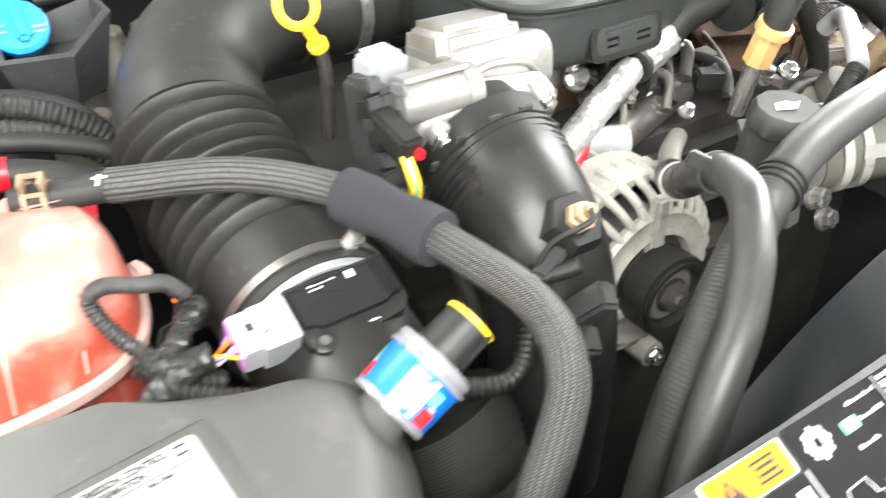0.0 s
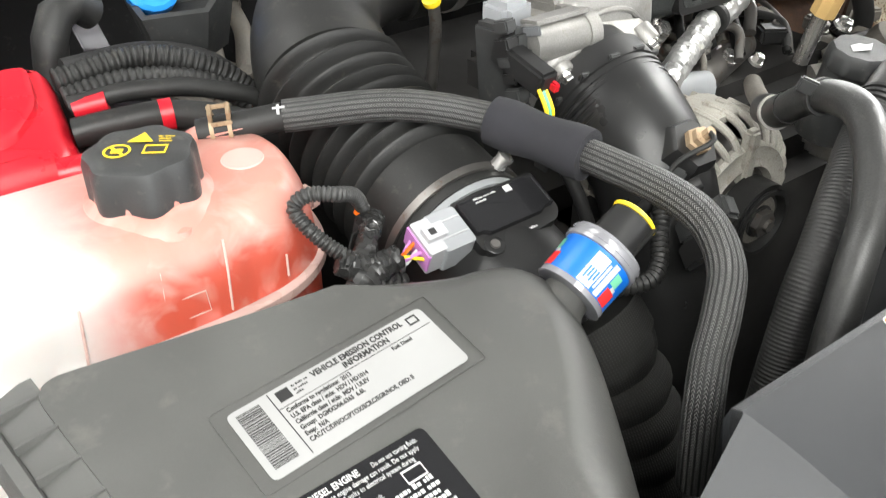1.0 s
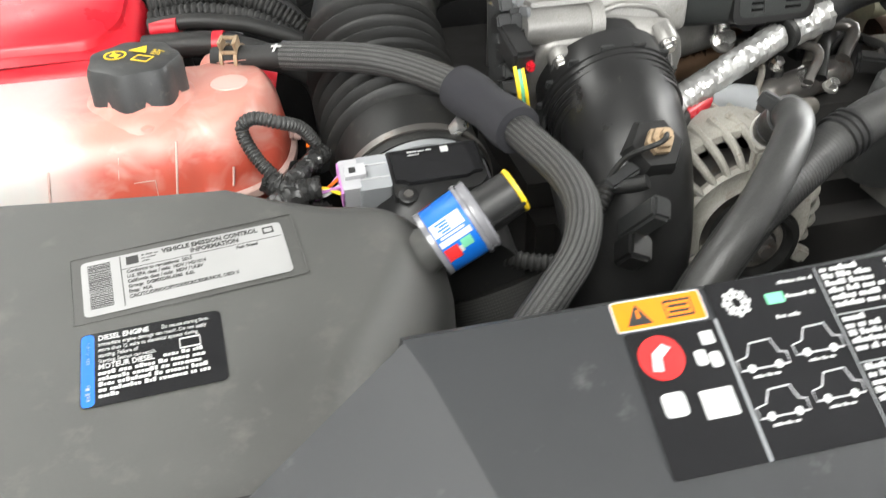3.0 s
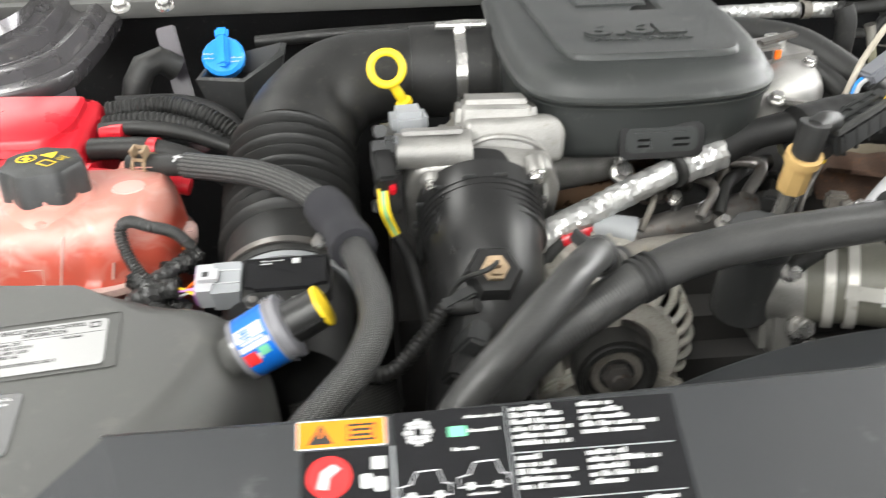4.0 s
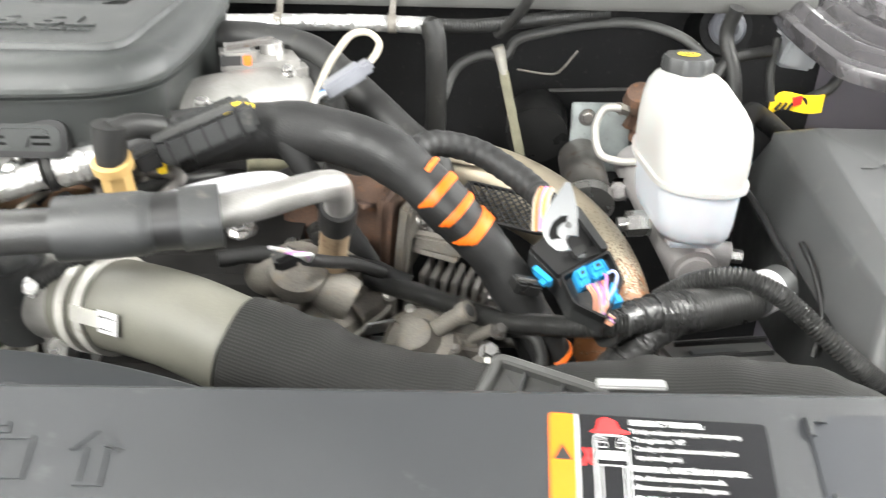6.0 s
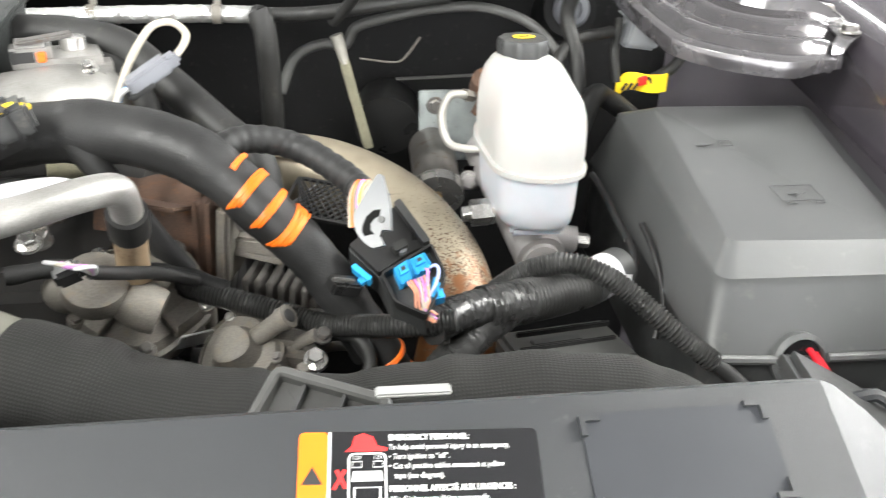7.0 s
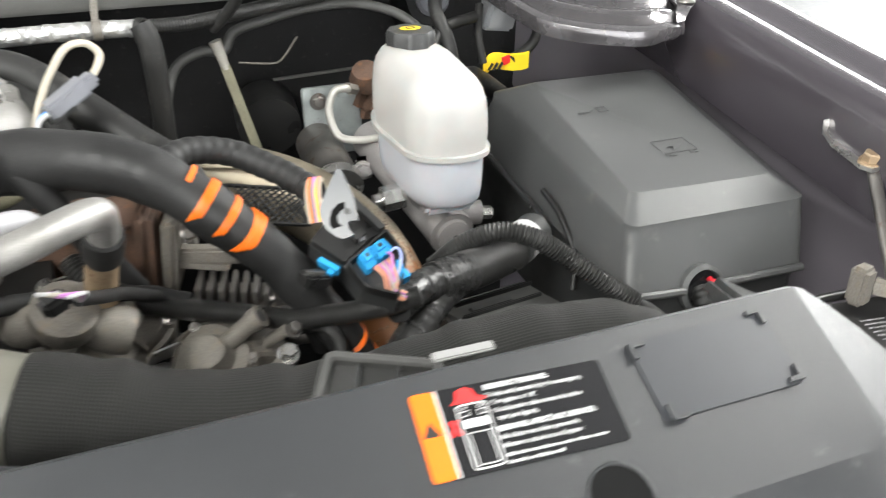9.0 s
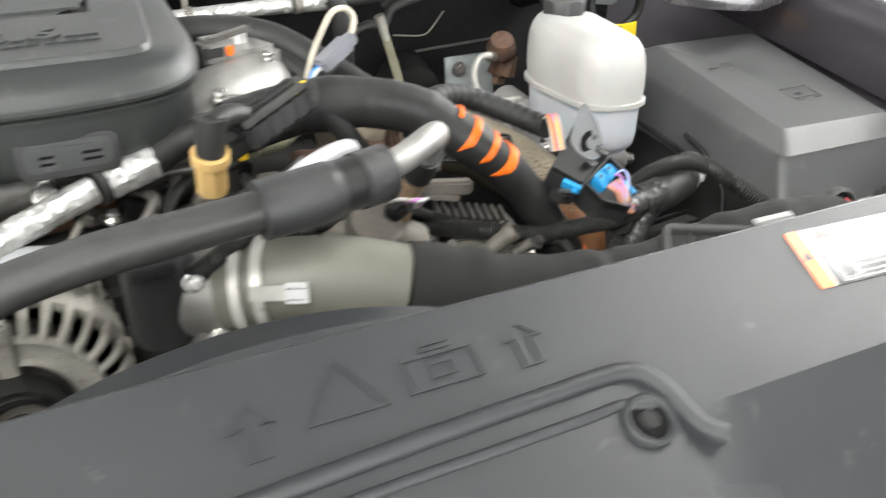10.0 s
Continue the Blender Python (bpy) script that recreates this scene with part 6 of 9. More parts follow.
part("boot", tube_bm([(0.648, 0.560, 1.071), (0.668, 0.560, 1.069), (0.69, 0.555, 1.064)], lambda s: 0.011 + 0.006 * s, 16, 12), GREYPL, r)
part("cable", tube_bm([(0.614, 0.537, 1.070), (0.595, 0.52, 1.055), (0.585, 0.50, 1.01)], 0.0075, 12, 12), RUBBER, r)
w = thing("part_tag", "small white printed tag on a pipe", "tag", (0.76, 0.612, 1.05))
part("tag", box_bm((0.05, 0.004, 0.014), (0.763, 0.609, 1.056), (40, -10, 25), 0.0008), WHITEPR, w)
bars(w, plane_at((0.739, 0.597, 1.0555), (0.045, 0.021, 0.006), (0, 0.7, 0.7)), [(0.006, -0.0005, 0.03), (0.006, -0.004, 0.024)], INK, 0.002, lift=0.004)
tube("steel_rail", [(0.69, 0.578, 1.045), (0.75, 0.598, 1.048), (0.84, 0.628, 1.05)], 0.0165, STEEL, "dull steel rail across the engine", "pipe", 18, 16)

s = thing("amber_sensor", "amber and steel pressure sensor with a black boot", "sensor", (0.829, 0.53, 1.06))
part("stem", tube_bm([(0.8275, 0.545, 1.06), (0.829, 0.535, 1.115)], 0.0085, 14, 8), CHROME, s)
part("amber_body", tube_bm([(0.829, 0.534, 1.115), (0.8295, 0.524, 1.152)], 0.0135, 8, 6), AMBER, s)
part("amber_flange", tube_bm([(0.8295, 0.525, 1.146), (0.8296, 0.522, 1.154)], 0.0165, 18, 4), AMBER, s)
part("boot", tube_bm([(0.8296, 0.523, 1.152), (0.831, 0.5215, 1.168), (0.833, 0.521, 1.184)], lambda t: 0.0125 + 0.0012 * t, 18, 12), RUBBER, s)
part("boot_arm", tube_bm([(0.833, 0.522, 1.176), (0.848, 0.535, 1.178), (0.865, 0.548, 1.172)], 0.0105, 14, 10), RUBBER, s)


# ---- alternator ----
def alternator():
    ob = thing("alternator", "dusty cast aluminium alternator with cooling slots and black pulley", "alternator", (0.66, 0.52, 0.9))
    cx, cz = 0.648, 0.987
    def at(y):
        return (cx, y, cz)
    ax = (0, -1, 0)
    part("core", lathe_bm([(0.0, 0.0), (0.058, 0.0), (0.060, 0.11), (0.052, 0.125), (0.0, 0.125)], at(0.592), ax, 40), STEEL, ob)
    part("front_ring", lathe_bm([(0.076, -0.004), (0.0865, -0.004), (0.0865, 0.004), (0.076, 0.004), (0.076, -0.004)], at(0.513), ax, 56), ALTALU, ob)
    part("mid_ring", lathe_bm([(0.060, -0.012), (0.086, -0.012), (0.086, 0.012), (0.060, 0.012), (0.060, -0.012)], at(0.527), ax, 56), ALTALU, ob)
    part("rear_ring", lathe_bm([(0.0, 0.0), (0.072, 0.0), (0.082, 0.01), (0.083, 0.022), (0.06, 0.024), (0.0, 0.024)], at(0.598), ax, 56), ALTALU, ob)
    part("hub", lathe_bm([(0.0, 0.0), (0.026, 0.0), (0.026, 0.02), (0.022, 0.028), (0.0, 0.028)], at(0.474), ax, 32), ALTALU, ob)
    fins = 34
    for row, (y0, y1) in ((1, (0.577, 0.54)),):
        for k in range(fins):
            a = 2 * math.pi * (k + 0.5 * row) / fins
            r = 0.079
            p = (cx + r * math.cos(a), 0.5 * (y0 + y1) + (0.014 if row == 0 else 0), cz + r * math.sin(a))
            part("fin", box_bm((0.013, abs(y0 - y1) + 0.014, 0.0042), p, (0, -math.degrees(a), 0), 0.001), ALTALU, ob)
    # slotted front bell: ribs that bend from the rim to the hub, with two rings
    for k in range(30):
        a = 2 * math.pi * k / 30 + 0.1
        path = [(cx + r * math.cos(a), y, cz + r * math.sin(a)) for r, y in ((0.0855, 0.520), (0.0845, 0.492), (0.0795, 0.477), (0.072, 0.4695), (0.062, 0.465))]
        part("bell_rib", tube_bm(path, lambda s: 0.0047 - 0.0013 * s, 8, 16), ALTALU, ob)
    part("shoulder_ring", lathe_bm([(0.078, -0.014), (0.0875, -0.014), (0.088, -0.002), (0.086, 0.003), (0.079, 0.003), (0.078, -0.014)], at(0.495), ax, 56), ALTALU, ob)
    part("bell_ring", lathe_bm([(0.042, -0.004), (0.0665, -0.004), (0.067, 0.001), (0.064, 0.005), (0.060, 0.003), (0.049, 0.0035), (0.045, 0.007), (0.042, 0.003), (0.042, -0.004)], at(0.467), ax, 48), ALTALU, ob)
    for k in range(3):
        a = 2 * math.pi * k / 3 + math.pi / 2
        p = (cx + 0.055 * math.cos(a), 0.464, cz + 0.055 * math.sin(a))
        part("spoke", box_bm((0.056, 0.012, 0.015), p, (0, -math.degrees(a), 0), 0.003), ALTALU, ob)
    for k in range(3):
        a = (2.5, 3.7, 4.9)[k]
        part("mount_ear", lathe_bm([(0.0, -0.012), (0.013, -0.012), (0.013, 0.014), (0.0, 0.014)], (cx + 0.094 * math.cos(a), 0.475, cz + 0.094 * math.sin(a)), ax, 18), ALTALU, ob)
        bolt("bolt", (cx + 0.094 * math.cos(a), 0.46, cz + 0.094 * math.sin(a)), ax, 0.007, 0.008, CHROME, ob)
    prof = [(0.012, 0.0), (0.032, 0.0)]
    for k in range(6):
        prof += [(0.0335, 0.002 + 0.0042 * k), (0.0310, 0.0041 + 0.0042 * k)]
    prof += [(0.0335, 0.028), (0.0335, 0.030), (0.029, 0.030), (0.027, 0.022), (0.016, 0.021), (0.016, 0.0245), (0.0, 0.0245)]
    pul = part("pulley", lathe_bm(prof, at(0.462), ax, 44), RUBBER, ob, "black grooved pulley")
    part("pulley_nut", lathe_bm([(0.0, 0.0), (0.0135, 0.0), (0.0135, 0.008), (0.006, 0.009), (0.006, 0.013), (0.0, 0.013)], at(0.4385), ax, 6), STEEL, pul)
    part("pulley_face", lathe_bm([(0.0, 0.0), (0.025, 0.0), (0.023, 0.002), (0.0, 0.002)], at(0.441), ax, 32), DULLALU, pul)
    part("belt", lathe_bm([(0.034, 0.002), (0.0375, 0.002), (0.0375, 0.026), (0.034, 0.026), (0.034, 0.002)], at(0.462), ax, 44), RUBBER, ob)
    part("terminal", box_bm((0.03, 0.03, 0.02), (0.63, 0.59, 1.062), (0, 0, 20), 0.004), PLASTIC, ob)
    return ob


alternator()

# ---- air conditioning lines ----
def ac_line():
    ob = thing("suction_line", "thick ribbed black air conditioning hose with a silver tube end", "hose", (0.63, 0.34, 1.14))
    path = [(0.46, 0.285, 0.93), (0.482, 0.295, 1.0), (0.503, 0.304, 1.05), (0.522, 0.3105, 1.077), (0.545, 0.3205, 1.0995), (0.571, 0.332, 1.114), (0.598, 0.344, 1.124), (0.630, 0.3565, 1.136), (0.672, 0.3685, 1.146), (0.725, 0.378, 1.151), (0.78, 0.386, 1.152), (0.852, 0.396, 1.153)]
    part("ribbed_hose", tube_bm(path[:8], ribbed(0.0154, 100, 0.0005, 0, 1, 1.0), 24, 520), HOSERUB, ob)
    part("smooth_hose", tube_bm(path[7:], 0.0156, 26, 40), HOSERUB, ob)
    for s in (-0.006, 0.0, 0.006):
        d = Vector((0.074, 0.025, 0.022)).normalized()
        part("tie", band_bm(Vector((0.634, 0.3577, 1.1371)) + d * s, d, 0.0158, 0.003, 0.0018), SATIN, ob)
    part("sleeve", tube_bm([(0.838, 0.394, 1.153), (0.87, 0.3985, 1.154), (0.90, 0.404, 1.155)], lambda s: 0.0225 if s < 0.9 else 0.021, 26, 20), PLASTIC, ob)
    part("sleeve_band", tube_bm([(0.896, 0.4035, 1.155), (0.92, 0.408, 1.1555)], 0.0205, 26, 8), SATIN, ob)
    part("sleeve", tube_bm([(0.917, 0.4075, 1.1555), (0.943, 0.4145, 1.156)], 0.0225, 26, 8), PLASTIC, ob)
    part("silver_tube", tube_bm([(0.93, 0.412, 1.156), (0.965, 0.428, 1.159), (0.995, 0.452, 1.160), (1.0135, 0.474, 1.155), (1.016, 0.488, 1.141), (1.012, 0.508, 1.112), (1.005, 0.53, 1.075), (1.0, 0.545, 1.04)], 0.0118, 22, 60), ALU, ob, "bright aluminium tube")
    part("collar", tube_bm([(1.0145, 0.498, 1.127), (1.0105, 0.513, 1.104)], 0.0155, 20, 6), SATIN, ob)
    part("lower_tube", tube_bm([(1.0105, 0.513, 1.104), (1.006, 0.527, 1.08), (1.0, 0.545, 1.04)], 0.0128, 20, 8), CLAMPTAN, ob, "tan metal tube end")
    return ob


ac_line()

h = thing("liquid_line", "smooth black hose with bent metal fitting and clip", "hose", (0.63, 0.40, 1.13))
part("hose", tube_bm([(0.425, 0.235, 0.96), (0.445, 0.246, 1.02), (0.468, 0.259, 1.07), (0.494, 0.272, 1.107), (0.511, 0.280, 1.1235), (0.527, 0.2905, 1.134), (0.549, 0.308, 1.147), (0.578, 0.338, 1.156), (0.599, 0.370, 1.150), (0.613, 0.400, 1.134), (0.627, 0.428, 1.109)], 0.0126, 22, 90), HOSERUB, h)
part("fitting", tube_bm([(0.6235, 0.421, 1.115), (0.632, 0.436, 1.103), (0.645, 0.455, 1.094)], 0.0136, 20, 10), SATIN, h)
part("fitting_ring", band_bm((0.632, 0.437, 1.102), (0.5, 0.75, -0.45), 0.0138, 0.004, 0.001), CLAMPPALE, h)
part("pipe", tube_bm([(0.642, 0.452, 1.095), (0.68, 0.49, 1.085), (0.745, 0.54, 1.06)], 0.009, 16, 16), DULLALU, h)
cl = part("clip_band", band_bm((0.606, 0.385, 1.143), (0.42, 0.75, -0.35), 0.0130, 0.005, 0.0015), PLASTIC, h)
part("clip_ear", box_bm((0.006, 0.016, 0.012), (0.594, 0.392, 1.152), (20, 0, 40), 0.0015), PLASTIC, cl)


# ---- radiator hose, thermostat housing, fan shroud ----
def radiator_hose():
    ob = thing("radiator_hose", "thick grey-green radiator hose with a woven dark sleeve", "hose", (0.9, 0.41, 1.07))
    path = [(0.815, 0.455, 1.062), (0.86, 0.435, 1.068), (0.905, 0.415, 1.068), (0.95, 0.398, 1.058), (1.0, 0.384, 1.048), (1.06, 0.370, 1.035), (1.13, 0.357, 1.031), (1.21, 0.344, 1.043), (1.29, 0.336, 1.056), (1.36, 0.33, 1.045), (1.40, 0.325, 1.02)]
    part("grey_hose", tube_bm(path[:4], lambda s: 0.0355 + 0.001 * s, 36, 40), GREYHOSE, ob)
    part("woven_sleeve", tube_bm(path[3:], lambda s: 0.0385 - 0.004 * s + 0.0014 * math.sin(23 * s) + 0.0009 * math.sin(61 * s) + 0.0007 * math.sin(97 * s + 2) * math.sin(13 * s), 36, 160), FABRIC, ob, "woven dark heat sleeve")
    for k, (x, y, z) in enumerate(((0.832, 0.4475, 1.064), (0.848, 0.4405, 1.0665))):
        part("clamp_band", band_bm((x, y, z), (0.9, -0.42, 0.11), 0.036, 0.0085, 0.0035), CLAMPPALE, ob, "pale spring clamp band")
    m = plane_at((0.846, 0.405, 1.078), (0.9, -0.42, 0.03), (0, 0.25, 1))
    part("clamp_plate", flat_bm(rect(-0.02, -0.006, 0.024, 0.006), m, 0.0035, 0.0015), CLAMPPALE, ob)
    part("clamp_plate", flat_bm(rect(0.008, -0.0085, 0.026, 0.0085), m, 0.005, 0.0006), WHITEPR, ob)
    bars(ob, m, [(0.009, 0.003, 0.016), (0.009, -0.006, 0.014)], INK, 0.0022, lift=0.0057)
    return ob


radiator_hose()

t = thing("thermostat_housing", "cast aluminium thermostat outlet on the engine front", "housing", (0.80, 0.46, 1.04))
part("neck", tube_bm([(0.84, 0.444, 1.066), (0.80, 0.464, 1.060), (0.775, 0.485, 1.05)], lambda s: 0.0325 + 0.006 * s, 32, 14), ALU, t)
part("flange", box_bm((0.035, 0.06, 0.085), (0.795, 0.47, 1.03), (0, -8, 0), 0.01, segments=3), ALU, t)
bolt("bolt", (0.805, 0.432, 1.031), (0.05, -0.9, 0.35), 0.009, 0.012, CHROME, t)
bolt("bolt", (0.818, 0.425, 1.008), (0.05, -0.9, 0.35), 0.009, 0.01, CHROME, t)
bolt("bolt", (0.79, 0.438, 1.083), (0.05, -0.9, 0.35), 0.007, 0.008, CHROME, t)

rows = []
cx, cz, R = 0.81, 0.74, 0.379
for k in range(41):
    a = radians(150 - 3.0 * k)
    c, s_ = math.cos(a), math.sin(a)
    rows.append([(cx + r * c, y, cz + r * s_) for r, y in ((R, 0.302), (R + 0.002, 0.298), (R + 0.003, 0.24), (R + 0.03, 0.235), (R + 0.03, 0.225), (R - 0.012, 0.225), (R - 0.008, 0.298))])
fs = thing("fan_shroud", "dark plastic fan shroud ring behind the radiator", "fan shroud", (cx, 0.27, cz))
part("ring", loft_bm(rows), SHIELD, fs)
br = thing("shroud_clip_bracket", "black plastic clip bracket with a white strip behind the cover", "bracket", (1.15, 0.28, 1.1))
bm_ = plane_at((1.126, 0.302, 1.1165), (0.062, -0.030, 0.001), (0.02, 0.9, 0.42))
outl = round_poly([(-0.006, -0.075), (0.10, -0.075), (0.072, 0.002, 0.003), (0.002, 0.006, 0.008)], 0.004, 5)
part("plate", flat_bm([tuple(p) for p in outl], bm_, -0.012, 0.006), SATIN, br)
part("rim", loft_bm([[bm_ @ Vector((p.x, p.y, w)) for p in inset(outl, d)] for w, d in ((-0.006, 0.0), (0.0, 0.0), (0.0015, 0.0012), (0.0015, 0.0045), (0.0, 0.006), (-0.006, 0.0065))]), GREYRUB, br)
for u in (0.022, 0.046):
    part("rib", flat_bm(rect(u, -0.06, u + 0.002, -0.002), bm_, -0.006, 0.005), PLASTIC, br)
part("white_strip", box_bm((0.040, 0.007, 0.003), (1.203, 0.2655, 1.1255), (15, 3, 3), 0.001), LABELWH, br)

# ---- engine harness ----
def harness():
    ob = thing("engine_harness", "thick black taped engine harness with orange tape bands", "wiring harness", (1.06, 0.59, 1.14))
    path = [(0.86, 0.60, 1.142), (0.92, 0.615, 1.147), (0.985, 0.613, 1.147), (1.04, 0.60, 1.136), (1.078, 0.584, 1.115), (1.108, 0.568, 1.090), (1.139, 0.557, 1.060), (1.168, 0.548, 1.02), (1.198, 0.540, 0.97), (1.225, 0.53, 0.91)]
    part("taped_trunk", tube_bm(path, lambda s: 0.0262 - 0.012 * max(0, s - 0.25) + 0.0002 * math.sin(173 * s) + 0.0007 * math.sin(37 * s) + 0.0005 * math.sin(61 * s + 1), 28, 260), TAPE, ob)
    pts, _ = spline(path, 200)
    for s, w in ((0.468, 0.004), (0.512, 0.009), (0.556, 0.007), (0.602, 0.0125), (0.885, 0.003), (0.93, 0.005)):
        i = int(s * 199)
        d = (pts[i + 2] - pts[i - 2]).normalized()
        across = d.cross(Vector((0, 0, 1))).normalized()
        over = across.cross(d)
        r = 0.0262 - 0.012 * max(0, s - 0.25) + 0.0009
        strands = max(2, int(w / 0.002))
        for q in range(strands):
            f = q - (strands - 1) / 2
            ring = []
            start, stop = (60, 135) if s < 0.5 else (-8 + 9 * f, 138) if s < 0.8 else (20, 150)
            for j in range(25):
                a = radians(start + (stop - start) * j / 24)
                sink = 0.0022 * max(0.0, 1 - 12 * min(j, 24 - j) / 24)
                ring.append(pts[i] + across * ((r - sink) * math.cos(a)) + over * ((r - sink) * math.sin(a)) + d * (f * 0.0021 + 0.004 * math.cos(a - 0.5) + 0.0006 * f * math.sin(2 * a + f)))
            part("orange_cord", tube_bm(ring, 0.0014, 6, 50), ORANGE, ob, "orange cord wound round the harness")
    part("branch", tube_bm([(1.062, 0.605, 1.130), (1.09, 0.632, 1.132), (1.13, 0.64, 1.122), (1.165, 0.62, 1.108), (1.185, 0.595, 1.10), (1.19, 0.575, 1.10)], ribbed(0.0125, 15, 0.0008, 0, 1, 1), 18, 120), TAPE, ob)
    part("branch", tube_bm([(0.93, 0.61, 1.16), (0.955, 0.60, 1.145), (0.98, 0.595, 1.11), (1.01, 0.59, 1.06), (1.03, 0.60, 1.02)], 0.0115, 16, 40), TAPE, ob)
    return ob


harness()

c = thing("injector_plugs", "black injector wiring plugs with yellow clips", "plug", (0.91, 0.57, 1.17))
part("housing", box_bm((0.085, 0.03, 0.026), (0.898, 0.562, 1.166), (0, -18, 22), 0.004), PLASTIC, c)
part("housing", box_bm((0.06, 0.026, 0.022), (0.90, 0.588, 1.15), (0, -18, 26), 0.004), SATIN, c)
for k in range(3):
    part("ridge", box_bm((0.05, 0.003, 0.004), (0.895, 0.548 + 0.012 * k, 1.181), (0, -18, 22), 0.001), PLASTIC, c)
for k in range(5):
    part("fin", box_bm((0.004, 0.031, 0.029), (0.868 + 0.0135 * k, 0.550 + 0.0055 * k, 1.1565 + 0.0044 * k), (0, -18, 22), 0.001), SATIN, c)
part("slider", box_bm((0.07, 0.006, 0.006), (0.892, 0.5455, 1.178), (0, -18, 22), 0.001), GREYRUB, c, "dark grey slider")
part("tail", box_bm((0.022, 0.022, 0.018), (0.852, 0.545, 1.147), (0, -18, 22), 0.003), SATIN, c)
part("yellow_clip", tube_bm([(0.915, 0.556, 1.184), (0.925, 0.566, 1.187), (0.936, 0.574, 1.183)], 0.003, 8, 14), YELLOW, c)
part("yellow_clip", box_bm((0.008, 0.008, 0.012), (0.922, 0.566, 1.176), (0, 0, 20), 0.001), YELLOW, c)
part("yellow_clip", box_bm((0.008, 0.006, 0.012), (0.861, 0.548, 1.138), (0, 0, 20), 0.001), YELLOW, c)

c = thing("grey_wire_plug", "grey wire plug with white and blue wires and a beige loom", "plug", (0.99, 0.70, 1.17))
part("plug_body", box_bm((0.044, 0.022, 0.016), (1.0, 0.706, 1.170), (0, -30, 16), 0.003), PLUGGREY, c)
part("plug_nose", box_bm((0.016, 0.016, 0.013), (1.020, 0.713, 1.181), (0, -30, 16), 0.003), PLUGGREY, c)
part("plug_base", box_bm((0.03, 0.024, 0.009), (0.992, 0.706, 1.158), (0, -30, 16), 0.003), PLASTIC, c)
for k, col in enumerate((WHITEPR, BLUE)):
    part("wire", tube_bm([(0.984, 0.699 + 0.006 * k, 1.160), (0.974, 0.696 + 0.006 * k, 1.153), (0.968, 0.69 + 0.006 * k, 1.135)], 0.0025, 8, 10), col, c)
part("beige_loom", tube_bm([(1.022, 0.716, 1.182), (1.031, 0.727, 1.192), (1.033, 0.731, 1.202), (1.023, 0.728, 1.212), (1.007, 0.722, 1.211), (0.994, 0.716, 1.197), (0.980, 0.712, 1.174), (0.966, 0.706, 1.14)], 0.0034, 10, 60), BEIGE, c)


# ---- rear of the engine, driver side ----
def intake_casting():
    ob = thing("intake_casting", "pale cast aluminium intake elbow with sensor", "casting", (0.88, 0.72, 1.1))
    part("elbow", tube_bm([(0.80, 0.70, 1.10), (0.855, 0.705, 1.125), (0.90, 0.73, 1.13), (0.93, 0.77, 1.125), (0.94, 0.83, 1.10)], lambda s: 0.044 - 0.006 * s, 32, 40), ALU, ob)
    part("flange", box_bm((0.075, 0.07, 0.05), (0.912, 0.775, 1.15), (0, 0, 20), 0.008), ALU, ob)
    part("sensor_body", box_bm((0.036, 0.03, 0.03), (0.885, 0.755, 1.176), (0, 0, 15), 0.005), ALU, ob)
    # slot is a black block on the face, its dark in the colour
    part("sensor_slot", box_bm((0.022, 0.004, 0.012), (0.8815, 0.740, 1.178), (0, 0, 15), 0.001), INK, ob)
    part("hold_down", box_bm((0.05, 0.012, 0.005), (0.90, 0.752, 1.193), (4, -6, 18), 0.0015), STEEL, ob)
    part("sensor_top", lathe_bm([(0.013, 0), (0.012, 0.014), (0, 0.014)], (0.915, 0.788, 1.172), (0, 0, 1), 18), CHROME, ob)
    part("orange_mark", box_bm((0.008, 0.004, 0.01), (0.898, 0.741, 1.178), (0, 0, 15), 0.001), ORANGE, ob)
    bolt("bolt", (0.868, 0.668, 1.152), (0, -0.4, 0.9), 0.007, 0.008, CHROME, ob)
    bolt("bolt", (0.938, 0.745, 1.165), (0, -0.4, 0.9), 0.006, 0.007, CHROME, ob)
    part("bracket", box_bm((0.055, 0.014, 0.006), (0.89, 0.672, 1.147), (0, 8, -8), 0.002), ALU, ob)
    return ob


intake_casting()
tube("vent_hose", [(0.84, 0.83, 1.18), (0.90, 0.83, 1.178), (0.955, 0.81, 1.170), (1.00, 0.775, 1.145), (1.05, 0.74, 1.11), (1.09, 0.71, 1.08), (1.10, 0.69, 1.03)], 0.0185, RUBBER, "thick black rubber vent hose behind the engine", "hose", 22, 60)
tube("vent_hose", [(0.90, 0.79, 1.165), (0.95, 0.785, 1.155), (0.985, 0.75, 1.13), (0.99, 0.70, 1.10)], 0.012, RUBBER, "black rubber vent hose behind the engine", "hose", 18, 40)
tube("fuel_pipe", [(0.905, 0.80, 1.14), (0.95, 0.77, 1.12), (0.955, 0.73, 1.10), (0.93, 0.70, 1.09), (0.90, 0.69, 1.09)], 0.014, OLIVE, "olive tinted pipe loop behind the engine", "pipe", 18, 40)

t = thing("turbo_heat_shield", "heat tinted steel downpipe shield with rust spots", "heat shield", (1.2, 0.8, 0.95))
part("shield", tube_bm([(1.03, 0.845, 1.0), (1.10, 0.85, 1.012), (1.17, 0.835, 1.005), (1.235, 0.79, 0.985), (1.278, 0.725, 0.955), (1.29, 0.665, 0.915), (1.275, 0.63, 0.86)], lambda s: 0.046 - 0.006 * s, 32, 70), TANSTEEL, t)
